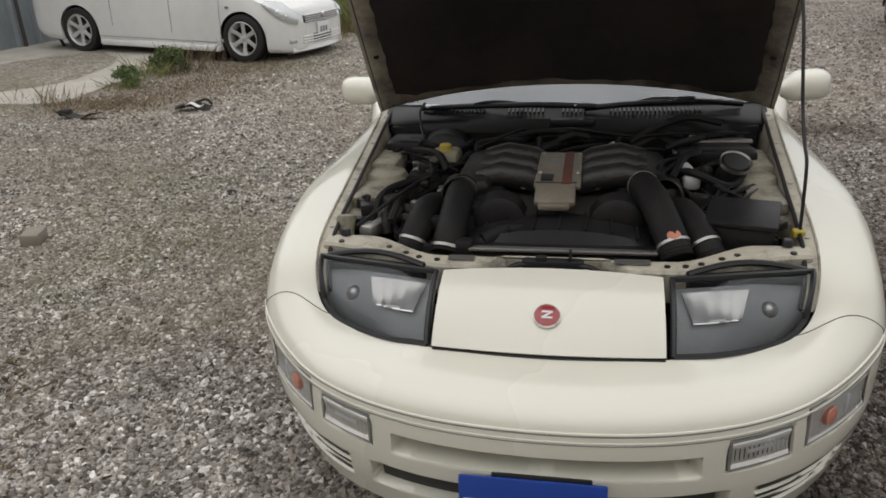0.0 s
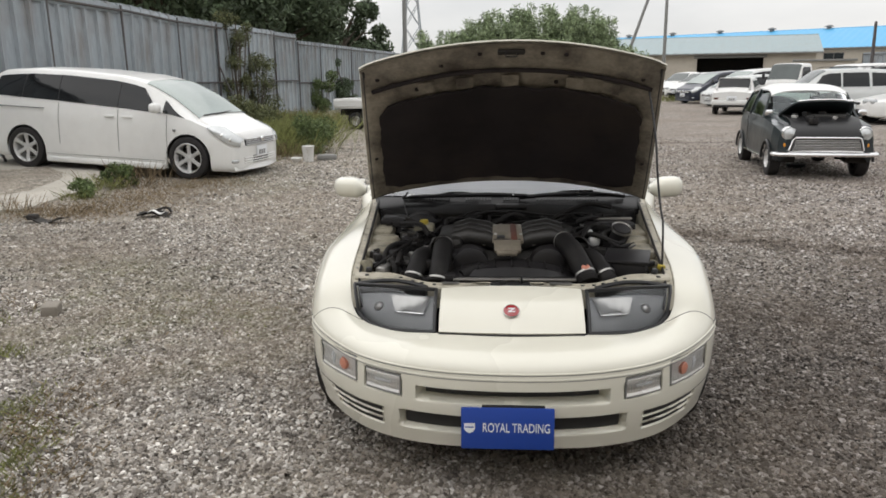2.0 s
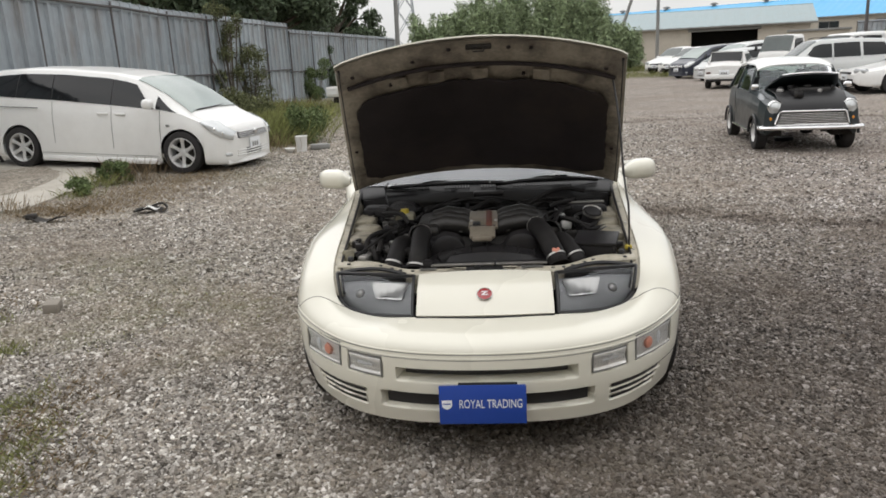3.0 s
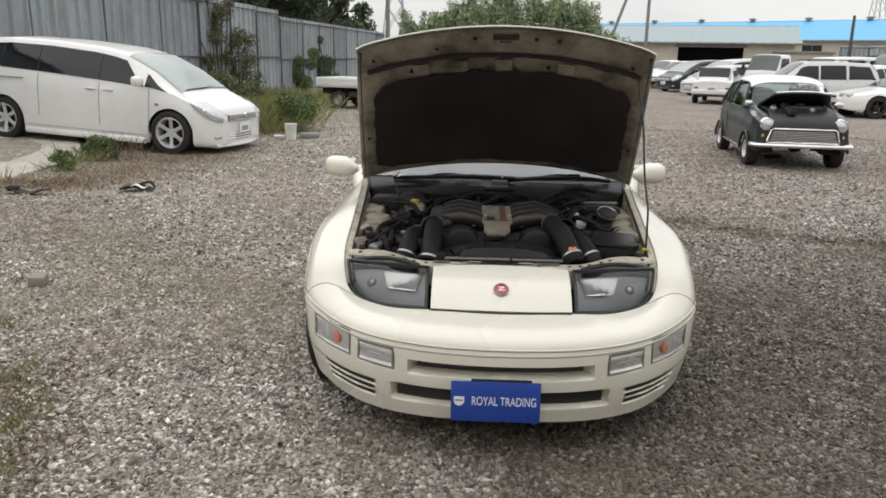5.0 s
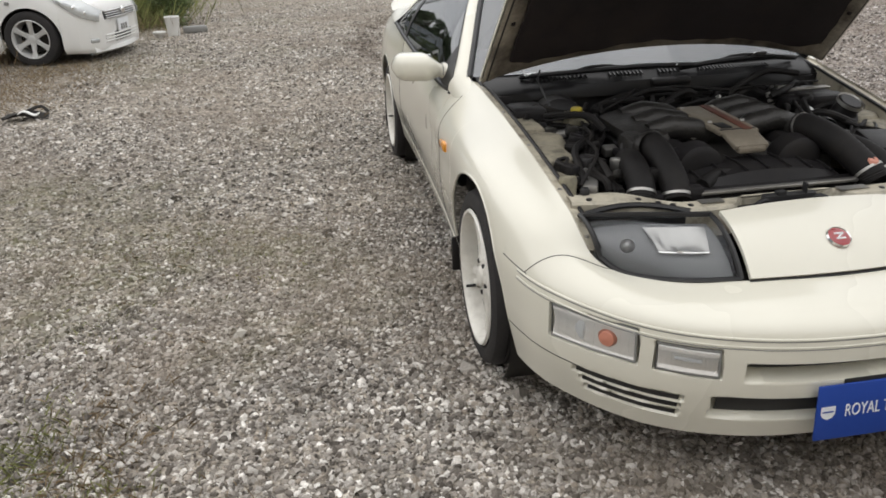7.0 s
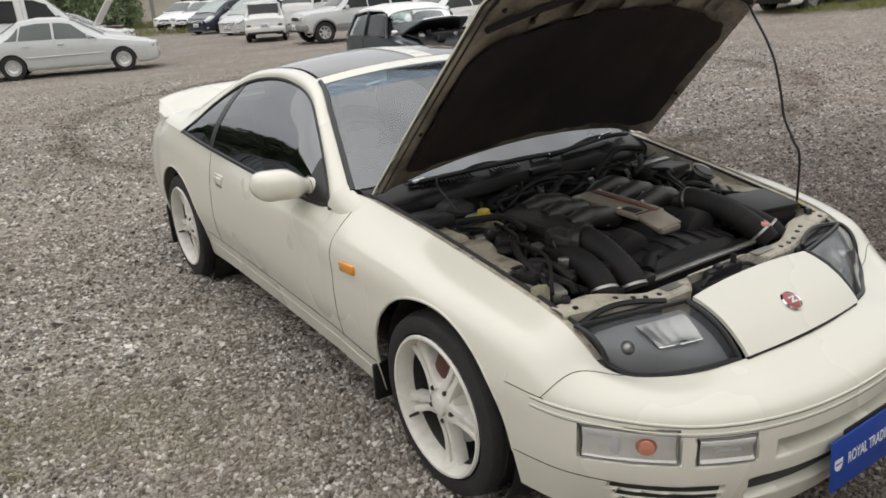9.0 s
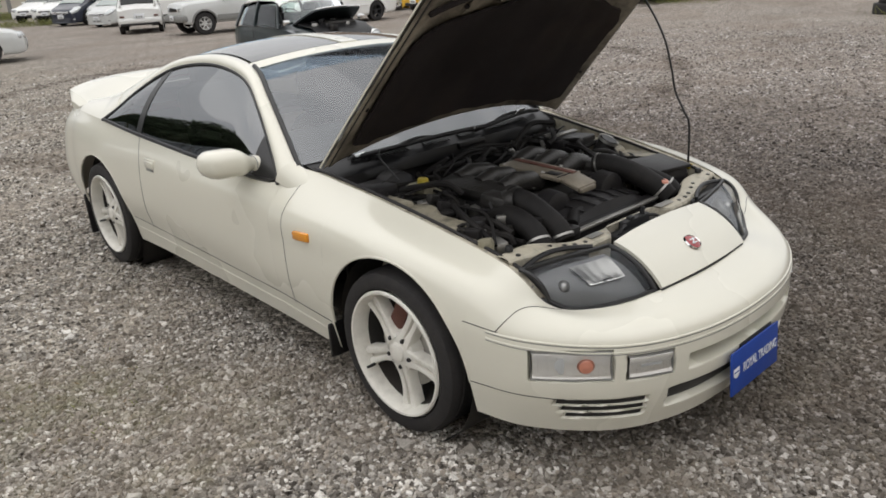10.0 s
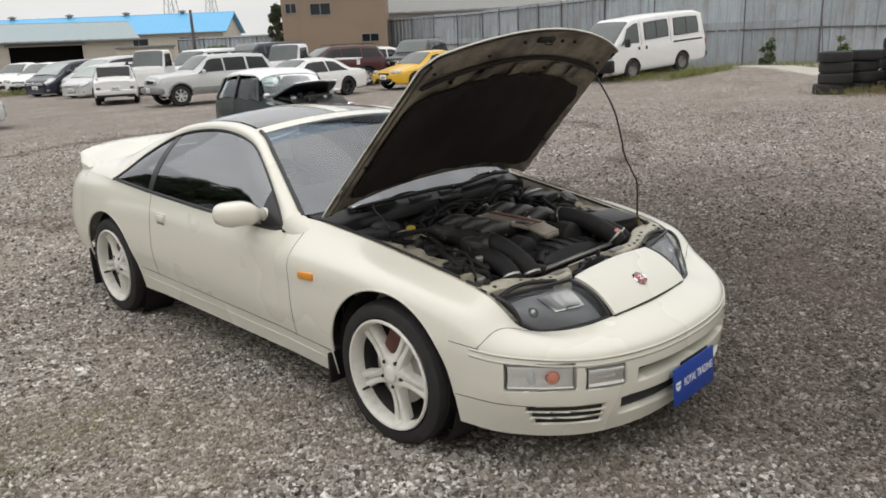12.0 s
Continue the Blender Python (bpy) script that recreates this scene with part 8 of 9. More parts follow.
# ---- buildings ----
def block_house(name, x, y, w, d, h, rz, wall, label, roof=None, rise=0.0, eave=0.4, windows=(), doors=(), ridge_along=True, roof_label="", ribs=True):
    """A house whose front runs along local x at y = 0; windows and doors as (x, z, width, height)."""
    root = thing(name, pose(x, y, float(ground_z(x, y)) - 0.1, 0, 0, rz), label, "building")
    t = 0.15
    # front wall with real openings, in vertical strips
    cuts = sorted({0.0, w, *[a - b / 2 for a, _, b, _ in (*windows, *doors)], *[a + b / 2 for a, _, b, _ in (*windows, *doors)]})
    for c0, c1 in zip(cuts[:-1], cuts[1:]):
        mid = (c0 + c1) / 2
        holes = sorted([(zz - hh / 2, zz + hh / 2) for a, zz, b, hh in (*windows, *doors) if a - b / 2 - 1e-6 <= mid <= a + b / 2 + 1e-6])
        z = 0.0
        for lo, hi in holes + [(h, h)]:
            if lo - z > 0.01:
                part("wall", box(mid, t / 2, (z + lo) / 2, c1 - c0, t, lo - z), wall, root, smooth=False)
            z = hi
    part("wall", box(w / 2, d - t / 2, h / 2, w, t, h), wall, root, smooth=False)
    for xx in (t / 2 + 0.002, w - t / 2 - 0.002):
        geo = [(xx - t / 2, 0.002, 0), (xx - t / 2, d - 0.002, 0), (xx - t / 2, d - 0.002, h), (xx - t / 2, d / 2, h + (rise if ridge_along else 0)), (xx - t / 2, 0.002, h)]
        geo2 = [(a + t, b, c) for a, b, c in geo]
        part("wall", (geo + geo2, [(4, 3, 2, 1, 0), (5, 6, 7, 8, 9)] + [(i, (i + 1) % 5, (i + 1) % 5 + 5, i + 5) for i in range(5)]), wall, root, smooth=False)
    part("floor_slab", box(w / 2, d / 2, 0.05, w - 0.3, d - 0.3, 0.1), M_CONCRETE, root, smooth=False)
    if roof:
        for sg in (0, 1):
            n = max(4, int(w / 0.8))
            P = []
            for i in range(n * 2 + 1):
                xx = -eave + (w + 2 * eave) * i / (2 * n)
                lift = 0.03 * (i % 2) if ribs else 0
                y0, y1 = (-eave, d / 2) if sg == 0 else (d + eave, d / 2)
                z0 = h - eave * rise / (d / 2)
                P.append([(xx, y0, z0 + lift), (xx, y1, h + rise + lift)])
            part("roof", thick(P, 0.08, flip=sg == 1), roof, root, roof_label, smooth=False)
        part("ridge_cap", tube([(-eave, d / 2, h + rise + 0.04), (w + eave, d / 2, h + rise + 0.04)], 0.12, 6), roof, root)
        part("gutter", tube([(-eave, -eave - 0.03, h - eave * rise / (d / 2)), (w + eave, -eave - 0.03, h - eave * rise / (d / 2))], 0.07, 6), M_GREYCLAD, root)
    else:
        part("roof", box(w / 2, d / 2, h + 0.08, w + 0.3, d + 0.3, 0.16, 0.02), M_GREYCLAD, root)
    for a, zz, b, hh in windows:
        win = part("window", box(a, 0.10, zz, b, 0.02, hh), M_CARGLASS, root)
        part("window_frame", join(box(a, 0.05, zz + hh / 2, b + 0.08, 0.14, 0.06), box(a, 0.05, zz - hh / 2, b + 0.08, 0.18, 0.06), box(a - b / 2, 0.05, zz, 0.06, 0.14, hh), box(a + b / 2, 0.05, zz, 0.06, 0.14, hh), box(a, 0.06, zz, 0.05, 0.08, hh)), M_GREYCLAD, win, smooth=False)
    for a, zz, b, hh in doors:
        part("door_lintel", box(a, -0.03, zz + hh / 2 + 0.12, b + 0.5, 0.12, 0.24, 0.02), M_GREYCLAD, root)
        part("dark_interior", box(a, min(d - 0.6, 4.0), zz, b + 2.0, 0.1, hh + 0.4), M_DARK, root)
        for k in (0.25, 0.6):
            part("stored_crate", box(a - b / 2 + b * k, 2.0, 0.5, 1.2, 0.9, 0.9, 0.02), M_GREYCLAD, root)
    return root


def roof_vents(root, spots):
    for x, y, z in spots:
        part("roof_vent", join(moved(lathe([(0, 0.28), (0.4, 0.28)], 14, "z"), pose(x, y, z - 0.2)), moved(lathe([(0, 0.52), (0.12, 0.5), (0.25, 0.12), (0.25, 0.0)], 14, "z"), pose(x, y, z + 0.2))), M_GREYCLAD, root)


wh = block_house("warehouse", 7.6, 68.2, 19.5, 12, 3.1, -17.5, M_WALL, "low cream warehouse with a faded green roof and open front", M_TEALROOF, 1.45, 0.5, doors=((12.9, 1.35, 5.3, 2.6),), roof_label="faded grey-green ribbed metal roof")
bl = block_house("factory_hall", 13.2, 111.9, 44, 14, 4.2, -40, M_WALL, "long cream factory hall with a sky-blue metal roof", M_BLUEROOF, 2.3, 0.6, windows=((34, 3.0, 2.2, 1.0), (40, 3.0, 2.2, 1.0), (28, 3.0, 2.2, 1.0)), roof_label="sky-blue ribbed metal roof")
roof_vents(bl, [(x, 7, 6.6) for x in (3, 10, 17, 24, 31, 38)])
block_house("brown_house", 26.0, 40.0, 6.6, 7, 7.2, -43, M_BROWNWALL, "brown rendered two-storey building with small windows", windows=((2.45, 4.0, 1.3, 0.72), (0.6, 4.1, 0.7, 0.6), (5.5, 2.15, 1.1, 0.5)))
block_house("grey_house", 36.2, 43.5, 14, 8, 4.0, -52, M_PALEWALL, "pale grey house behind the fence", M_GREYCLAD, 1.4, 0.4, windows=((4, 2.6, 1.6, 1.0), (9, 2.6, 1.6, 1.0)))
block_house("small_shed", 22.4, 56.6, 4.0, 3, 2.2, -20, M_WALL, "small cream outbuilding with a flat roof")


# ---- poles, wires, pylon ----
def utility_pole(x, y, h, label, brace=None, arms=True):
    root = thing("utility_pole", pose(x, y, float(ground_z(x, y)) - 0.2), label, "pole", "utility poles")
    part("pole", tube([(0, 0, 0), (0, 0, h)], [0.14, 0.08], 12), M_POST if not arms else M_GREYCLAD, root)
    if brace:
        part("brace_pole", tube([(brace, 0, 0), (0.1, 0, h * 0.82)], [0.13, 0.09], 10), M_GREYCLAD, root)
    if arms:
        for z in (h - 0.5, h - 1.4):
            part("cross_arm", box(0, 0, z, 1.8, 0.09, 0.09, 0.01), M_GREYCLAD, root)
            for s in (-0.8, -0.3, 0.3, 0.8):
                part("insulator", lathe([(0, 0.05), (0.1, 0.06), (0.2, 0.02)], 8, "z"), M_PALEWALL, root, m=pose(s, 0, z + 0.04))
    return root


utility_pole(-5.05, 40.0, 11.0, "grey concrete utility pole with cross arms")
utility_pole(12.3, 54.6, 13.5, "grey utility pole with a leaning stay pole", brace=-3.6)
utility_pole(23.0, 46.0, 4.5, "short dark pole carrying a lamp", arms=False)
tagged(solid("power_line", join(*[tube([(-60, 44 + k, 9.5 + 0.5 * k), (-30, 42 + k, 9.0 + 0.5 * k), (-5, 40 + k * 0.5, 9.6 + 0.5 * k), (4, 46 + k * 0.4, 10.0 + 0.5 * k), (12.3, 54.6 + k * 0.3, 11.5 + 0.5 * k), (30, 60, 11 + 0.5 * k), (60, 70, 12 + 0.5 * k)], 0.014, 4, 6) for k in range(3)]), M_TRIM, "thin black power lines strung between poles", "power line"))


def pylon(x, y, h, w):
    legs = []
    lv = [0, 0.22, 0.42, 0.58, 0.70, 0.80, 0.9, 1.0]
    half = [w / 2 * (1 - 0.88 * u ** 0.8) for u in lv]
    for sx in (-1, 1):
        for sy in (-1, 1):
            legs.append(tube([(sx * a, sy * a, h * u) for u, a in zip(lv, half)], 0.16, 5))
    for i in range(len(lv) - 1):
        for s in (-1, 1):
            legs.append(tube([(-half[i], s * half[i], h * lv[i]), (half[i + 1], s * half[i + 1], h * lv[i + 1])], 0.09, 4))
            legs.append(tube([(half[i], s * half[i], h * lv[i]), (-half[i + 1], s * half[i + 1], h * lv[i + 1])], 0.09, 4))
    for u in (0.72, 0.84, 0.95):
        legs.append(tube([(-w * 0.62, 0, h * u), (w * 0.62, 0, h * u)], 0.14, 5))
    return solid("power_pylon", join(*legs), M_SHEET, "distant steel lattice power pylon", "pylon", "pylons", m=pose(x, y, -1))


pylon(-21, 196, 34, 7)
pylon(150, 300, 40, 8)
pylon(185, 330, 40, 8)


# unseen building, added so less skylight reaches the car's front
block_house("unseen_skylight_block", -22.0, -23.0, 44.0, 12.0, 6.0, 0, M_WALL, "unseen plain cream building added to cut skylight from the near side", roof=M_TEALROOF, rise=1.2)


# ---- plants ----
def leaf_cloud(centres, count, size, rnd, squash=1.0, spread=1.0, droop=0.0, long=1.0):
    """Many small leaves round clump centres (x, y, z, radius); returns arrays for one mesh."""
    C = np.array(centres, float)
    g = np.random.default_rng(rnd)
    pick = g.choice(len(C), count, p=C[:, 3] ** 2 / np.sum(C[:, 3] ** 2))
    d = g.normal(size=(count, 3))
    d /= np.linalg.norm(d, axis=1, keepdims=True)
    r = C[pick, 3] * (g.random(count) ** 0.45) * spread
    P = C[pick, :3] + d * r[:, None] * np.array([1, 1, squash])
    a = g.normal(size=(count, 3))
    a[:, 2] -= droop
    a /= np.linalg.norm(a, axis=1, keepdims=True)
    b = np.cross(a, g.normal(size=(count, 3)))
    b /= np.linalg.norm(b, axis=1, keepdims=True)
    s = size * g.uniform(0.6, 1.4, count)[:, None]
    V = np.stack([P - a * s * long, P + b * s * 0.45, P + a * s * long, P - b * s * 0.45], 1).reshape(-1, 3)
    F = np.arange(count * 4).reshape(-1, 4)
    return V, F


def fast_mesh(name, V, F, material, smooth=None):
    me = bpy.data.meshes.new(name)
    n, k = len(F), F.shape[1]
    me.vertices.add(len(V))
    me.vertices.foreach_set("co", np.ascontiguousarray(V, np.float32).ravel())
    me.loops.add(n * k)
    me.loops.foreach_set("vertex_index", np.ascontiguousarray(F, np.int32).ravel())
    me.polygons.add(n)
    me.polygons.foreach_set("loop_start", np.arange(0, n * k, k, dtype=np.int32))
    me.materials.append(material)
    me.update(calc_edges=True)
    me.validate()
    if smooth is not None:
        me.polygons.foreach_set("use_smooth", np.full(n, smooth))
    return me


def tree(x, y, h, r, material, label, seed, leaves=5000, size=0.16, name="tree", category="tree", group="trees"):
    rnd = random.Random(seed)
    z0 = float(ground_z(x, y))
    root = thing(name, pose(x, y, z0), label, category, group)
    limbs = [tube([(0, 0, -0.2), (rnd.uniform(-0.2, 0.2), rnd.uniform(-0.2, 0.2), h * 0.4), (rnd.uniform(-0.4, 0.4), rnd.uniform(-0.4, 0.4), h * 0.85)], [0.05 * h, 0.035 * h, 0.008 * h], 8)]
    centres = []
    for k in range(44):
        a, u = rnd.uniform(0, 6.28), rnd.uniform(0.2, 1.0)
        rad = r * (1.05 - 0.75 * abs(u - 0.45) ** 1.2 * 1.4) * rnd.uniform(0.45, 1.0)
        p = (math.cos(a) * rad, math.sin(a) * rad, h * (0.22 + 0.72 * u))
        centres.append((*p, r * rnd.uniform(0.16, 0.34)))
        limbs.append(tube([(0, 0, h * (0.2 + 0.4 * u)), (p[0] * 0.55, p[1] * 0.55, p[2] - 0.1 * h * rnd.random()), p], [0.018 * h, 0.01 * h, 0.004 * h], 5))
    part("trunk", join(*limbs), M_BARK, root)
    V, F = leaf_cloud(centres, leaves, size, seed, 0.8)
    part("crown", fast_mesh("crown", V, F, material), None, root)
    return root


seed = 10
for x, y, h, r in ((-13.5, 19, 8.5, 3.6), (-12.2, 24, 9.0, 3.8), (-13.5, 30, 9.5, 4.0), (-11.6, 34, 8.5, 3.5), (-12.4, 40, 8.0, 3.6), (-9.6, 45, 6.4, 2.9), (-18.5, 26, 10.5, 4.5)):
    seed += 1
    tree(x, y, h, r, M_LEAF_DARK, "dark dense evergreen tree behind the fence", seed, 20000, 0.13)
tree(28.6, 44.5, 4.8, 0.6, M_LEAF_DARK, "narrow dark conifer beside the brown house", 77, 3500, 0.14)
for k, (x, y) in enumerate(((26.4, 49.0), (27.4, 46.5))):
    tree(x, y, 1.9, 1.2, M_LEAF, "low green hedge tree before the factory", 90 + k, 2200, 0.14, "hedge_tree", "shrub", "shrubs")


def bamboo(x, y, h, r, seed):
    rnd = random.Random(seed)
    root = thing("bamboo_clump", pose(x, y, float(ground_z(x, y))), "feathery pale green bamboo clump", "bamboo", "bamboo grove")
    stems, centres = [], []
    for k in range(22):
        a, d = rnd.uniform(0, 6.28), r * rnd.random() ** 0.6
        bx, by = math.cos(a) * d, math.sin(a) * d
        hh = h * rnd.uniform(0.72, 1.05)
        lx, ly = bx + rnd.uniform(-0.6, 0.6), by + rnd.uniform(-0.6, 0.6)
        stems.append(tube([(bx, by, 0), (bx * 0.7 + lx * 0.3, by * 0.7 + ly * 0.3, hh * 0.6), (lx, ly, hh * 0.95), (lx + (lx - bx) * 0.5, ly, hh)], [0.05, 0.04, 0.015, 0.008], 6))
        for u in np.linspace(0.35, 1.0, 8):
            centres.append((bx + (lx - bx) * u ** 1.5, by + (ly - by) * u ** 1.5, hh * u, 1.0 * (1.12 - u * 0.72)))
    part("culm", join(*stems), M_BAMBOO, root)
    V, F = leaf_cloud(centres, 24000, 0.075, seed, 0.9, droop=0.6, long=2.2)
    part("crown", fast_mesh("crown", V, F, M_BAMBOO), None, root)


for k, (x, y, h, r) in enumerate(((-3.0, 46, 3.9, 1.4), (-0.4, 47, 5.0, 1.7), (2.2, 48, 5.7, 1.8), (4.6, 47.5, 5.1, 1.6), (6.6, 47, 4.5, 1.3), (8.3, 48.5, 3.0, 1.2))):
    bamboo(x, y, h, r, 40 + k)


def shrub(x, y, h, r, material, label, seed, leaves=900, size=0.05, name="shrub", clumps=9):
    rnd = random.Random(seed)
    centres = [(rnd.uniform(-1, 1) * r * 0.6, rnd.uniform(-1, 1) * r * 0.6, h * rnd.uniform(0.12, 0.92), r * rnd.uniform(0.25, 0.55)) for _ in range(clumps)]
    root = thing(name, pose(x, y, float(ground_z(x, y))), label, "shrub", "shrubs")
    part("stem", join(*[tube([(c[0] * 0.2, c[1] * 0.2, -0.03), (c[0] * 0.6, c[1] * 0.6, c[2] * 0.6), c[:3]], 0.003 + 0.004 * h, 5) for c in centres]), M_BARK, root)
    V, F = leaf_cloud(centres, leaves, size, seed, 0.9)
    part("foliage", fast_mesh("foliage", V, F, material), None, root)


shrub(-5.2, 5.85, 0.20, 0.22, M_LEAF, "low leafy green weed at the apron's edge", 1, 1500, 0.018, "weed_bush")
shrub(-5.18, 6.65, 0.36, 0.24, M_LEAF, "taller leafy green weed at the apron's edge", 2, 1800, 0.02, "weed_bush")
shrub(-3.6, 11.4, 0.66, 0.55, M_LEAF, "bushy green shrub among tall grass", 3, 6000, 0.024)
shrub(-5.6, 14.0, 0.9, 0.7, M_VINE, "bushy yellow-green shrub among tall grass", 4, 5000, 0.028)
shrub(-7.6, 19.0, 3.4, 0.62, M_VINE, "wispy vine bush climbing over the sheet fence", 5, 6500, 0.035, "climbing_shrub", 16)
shrub(-7.45, 20.4, 2.3, 0.8, M_VINE, "wispy vine bush climbing the sheet fence", 6, 4500, 0.035, "climbing_shrub", 14)
shrub(-6.9, 27.2, 1.8, 0.8, M_LEAF, "dark ivy bush against the sheet fence", 7, 7000, 0.035, "climbing_shrub")
shrub(-6.6, 30.5, 2.2, 0.7, M_LEAF_DARK, "dark ivy bush against the sheet fence", 8, 7000, 0.035, "climbing_shrub")
shrub(18.0, 4.3, 1.5, 0.30, M_LEAF, "tall green weed behind stacked tyres", 9, 700, 0.06)
shrub(27.0, 9.6, 1.3, 0.4, M_LEAF_DARK, "dark ivy at the foot of the fence", 12, 900, 0.07)


def blades(areas, material, name, label, seed):
    """Grass: areas are (x, y, half x, half y, count, height, lean)."""
    g = np.random.default_rng(seed)
    VS, n = [], 0
    for cx, cy, hx, hy, count, h, lean in areas:
        x = cx + g.normal(size=count) * hx * 0.5
        y = cy + g.normal(size=count) * hy * 0.5
        z = ground_z(x, y)
        hh = h * g.uniform(0.4, 1.2, count)
        a = g.uniform(0, 6.28, count)
        w = 0.0012 + 0.004 * min(h, 0.6)
        dx, dy = np.cos(a) * w, np.sin(a) * w
        lx, ly = g.normal(size=count) * lean * hh, g.normal(size=count) * lean * hh
        z0 = z - 0.01
        VS.append(np.stack([np.stack([x - dx, y - dy, z0], 1), np.stack([x + dx, y + dy, z0], 1), np.stack([x + dx * 0.7 + lx * 0.55, y + dy * 0.7 + ly * 0.55, z + hh * 0.6], 1), np.stack([x + lx, y + ly, z + hh], 1)], 1).reshape(-1, 3))
        n += count
    V = np.concatenate(VS)
    me = fast_mesh(name, V, np.arange(n * 4).reshape(-1, 4), material)
    tagged(new(name, me), label, "grass", kind="stuff")


blades([(-5.1, 12.8, 1.3, 2.2, 9000, 0.5, 0.4), (-6.6, 15.5, 2.0, 3.0, 8000, 0.5, 0.4), (-6.2, 19, 2.2, 3.0, 5000, 0.4, 0.35), (-4.2, 11.4, 0.6, 0.8, 2500, 0.34, 0.5), (-5.3, 6.5, 0.3, 0.4, 260, 0.2, 0.5), (-5.25, 5.7, 0.3, 0.3, 200, 0.12, 0.5),
        (-2.24, -0.33, 0.12, 0.32, 420, 0.04, 0.7), (-1.96, -0.73, 0.12, 0.3, 420, 0.04, 0.7), (-2.15, -0.55, 0.3, 0.4, 300, 0.03, 0.8), (-2.78, 0.40, 0.2, 0.1, 260, 0.05, 0.6), (-3.4, 0.95, 0.4, 0.16, 420, 0.05, 0.6), (-1.86, -1.05, 0.14, 0.3, 320, 0.04, 0.7), (-2.75, 0.12, 0.06, 0.08, 150, 0.13, 0.4), (-2.2, 0.5, 0.3, 0.3, 220, 0.02, 0.7), (-2.0, 1.3, 0.5, 0.3, 260, 0.02, 0.7), (-1.6, 0.9, 0.3, 0.3, 160, 0.02, 0.7),
        (21.3, 11.4, 2.4, 0.9, 2600, 0.22, 0.4), (18.9, 10.4, 0.9, 0.7, 1500, 0.16, 0.5), (19.6, 9.2, 1.2, 0.5, 2200, 0.18, 0.5), (20.8, 8.8, 1.2, 0.4, 1200, 0.16, 0.5), (9.6, 36.5, 3.0, 1.4, 1500, 0.3, 0.4), (6.5, 38.5, 2.5, 2.0, 1800, 0.3, 0.4), (24.2, 12.2, 2.0, 0.6, 1000, 0.18, 0.4), (17.6, 3.6, 1.6, 0.8, 1200, 0.2, 0.4), (26.8, 8, 0.4, 4, 1500, 0.3, 0.4), (10.5, 49, 5, 3, 5000, 0.4, 0.4), (15.5, 46, 3, 3, 2500, 0.4, 0.4), (-1.2, 24.5, 3.0, 0.7, 1200, 0.12, 0.4)],
       M_GRASS, "grass", "tufts of green grass growing through the gravel", 3)
blades([(-4.5, 5.6, 1.0, 1.3, 5200, 0.035, 0.9), (-4.9, 4.7, 0.9, 0.5, 1800, 0.05, 0.8), (-4.2, 7.0, 0.8, 0.9, 2200, 0.04, 0.8), (-5.5, 4.75, 0.4, 0.2, 120, 0.2, 0.3), (-5.1, 6.9, 0.5, 0.4, 200, 0.32, 0.3), (-3.5, 1.2, 0.5, 0.3, 500, 0.04, 0.8), (-4.6, 10.6, 1.2, 1.2, 1200, 0.3, 0.3), (-2.05, -0.4, 0.2, 0.5, 800, 0.035, 0.9), (-1.74, -0.95, 0.18, 0.4, 500, 0.035, 0.9), (-2.0, 1.2, 0.8, 0.6, 700, 0.02, 0.9), (-6.8, 17, 2.0, 4, 2500, 0.5, 0.3), (17.5, 3.2, 1.6, 0.6, 600, 0.2, 0.4)],
       M_DRYGRASS, "dry_weeds", "dry brown weeds lying over the earth", 4)


# ---- loose things on the ground ----
def bucket(x, y):
    root = thing("bucket", pose(x, y, float(ground_z(x, y)), 0, 0, 20), "white plastic bucket standing by the weeds", "bucket")
    part("pail", lathe([(0.0, 0.0), (0.0, 0.085), (0.26, 0.105), (0.27, 0.112), (0.275, 0.105), (0.27, 0.10), (0.02, 0.08), (0.015, 0.0)], 24, "z"), M_BUCKET, root)
    part("handle", tube([(-0.11, 0, 0.25), (-0.09, 0.05, 0.17), (0, 0.09, 0.13), (0.09, 0.05, 0.17), (0.11, 0, 0.25)], 0.004, 6, 4), M_STEEL, root)


bucket(-3.33, 9.82)
solid("white_bowl", lathe([(0.0, 0.0), (0.0, 0.05), (0.07, 0.1), (0.08, 0.095), (0.015, 0.05), (0.01, 0.0)], 20, "z"), M_BUCKET, "small white plastic bowl beside the bucket", "bowl", m=pose(-3.52, 9.7, float(ground_z(-3.52, 9.7))))
solid("stone_block", box(0, 0, 0.05, 0.35, 0.16, 0.1, 0.03), M_GREYCLAD, "grey stone block beside the bucket", "block", m=pose(-3.05, 10.05, float(ground_z(-3.05, 10.05)), 0, 0, 12))
solid("timber_block", box(0, 0, 0.035, 0.095, 0.15, 0.075, 0.008), M_WOOD, "weathered offcut of timber lying on the gravel", "wood", m=pose(-2.89, 1.12, float(ground_z(-2.89, 1.12)), 0, 4, 18))
scrap = thing("scrap_cover", pose(-3.72, 4.5, float(ground_z(-3.72, 4.5)), 0, 0, 12), "crumpled black and white scrap lying on the gravel", "scrap")
part("dark_sheet", thick([[(0.32 * (u - 0.5), 0.14 * (v - 0.5), 0.03 + 0.04 * math.sin(5 * u + 2 * v) * math.sin(3 * v + 1)) for v in np.linspace(0, 1, 6)] for u in np.linspace(0, 1, 12)], 0.006), M_SCRAP, scrap)
part("white_shard", thick([[(0.02 + 0.16 * (u - 0.5), -0.05 + 0.07 * (v - 0.5), 0.06 + 0.02 * math.sin(6 * u)) for v in np.linspace(0, 1, 4)] for u in np.linspace(0, 1, 8)], 0.006), M_BUCKET, scrap)
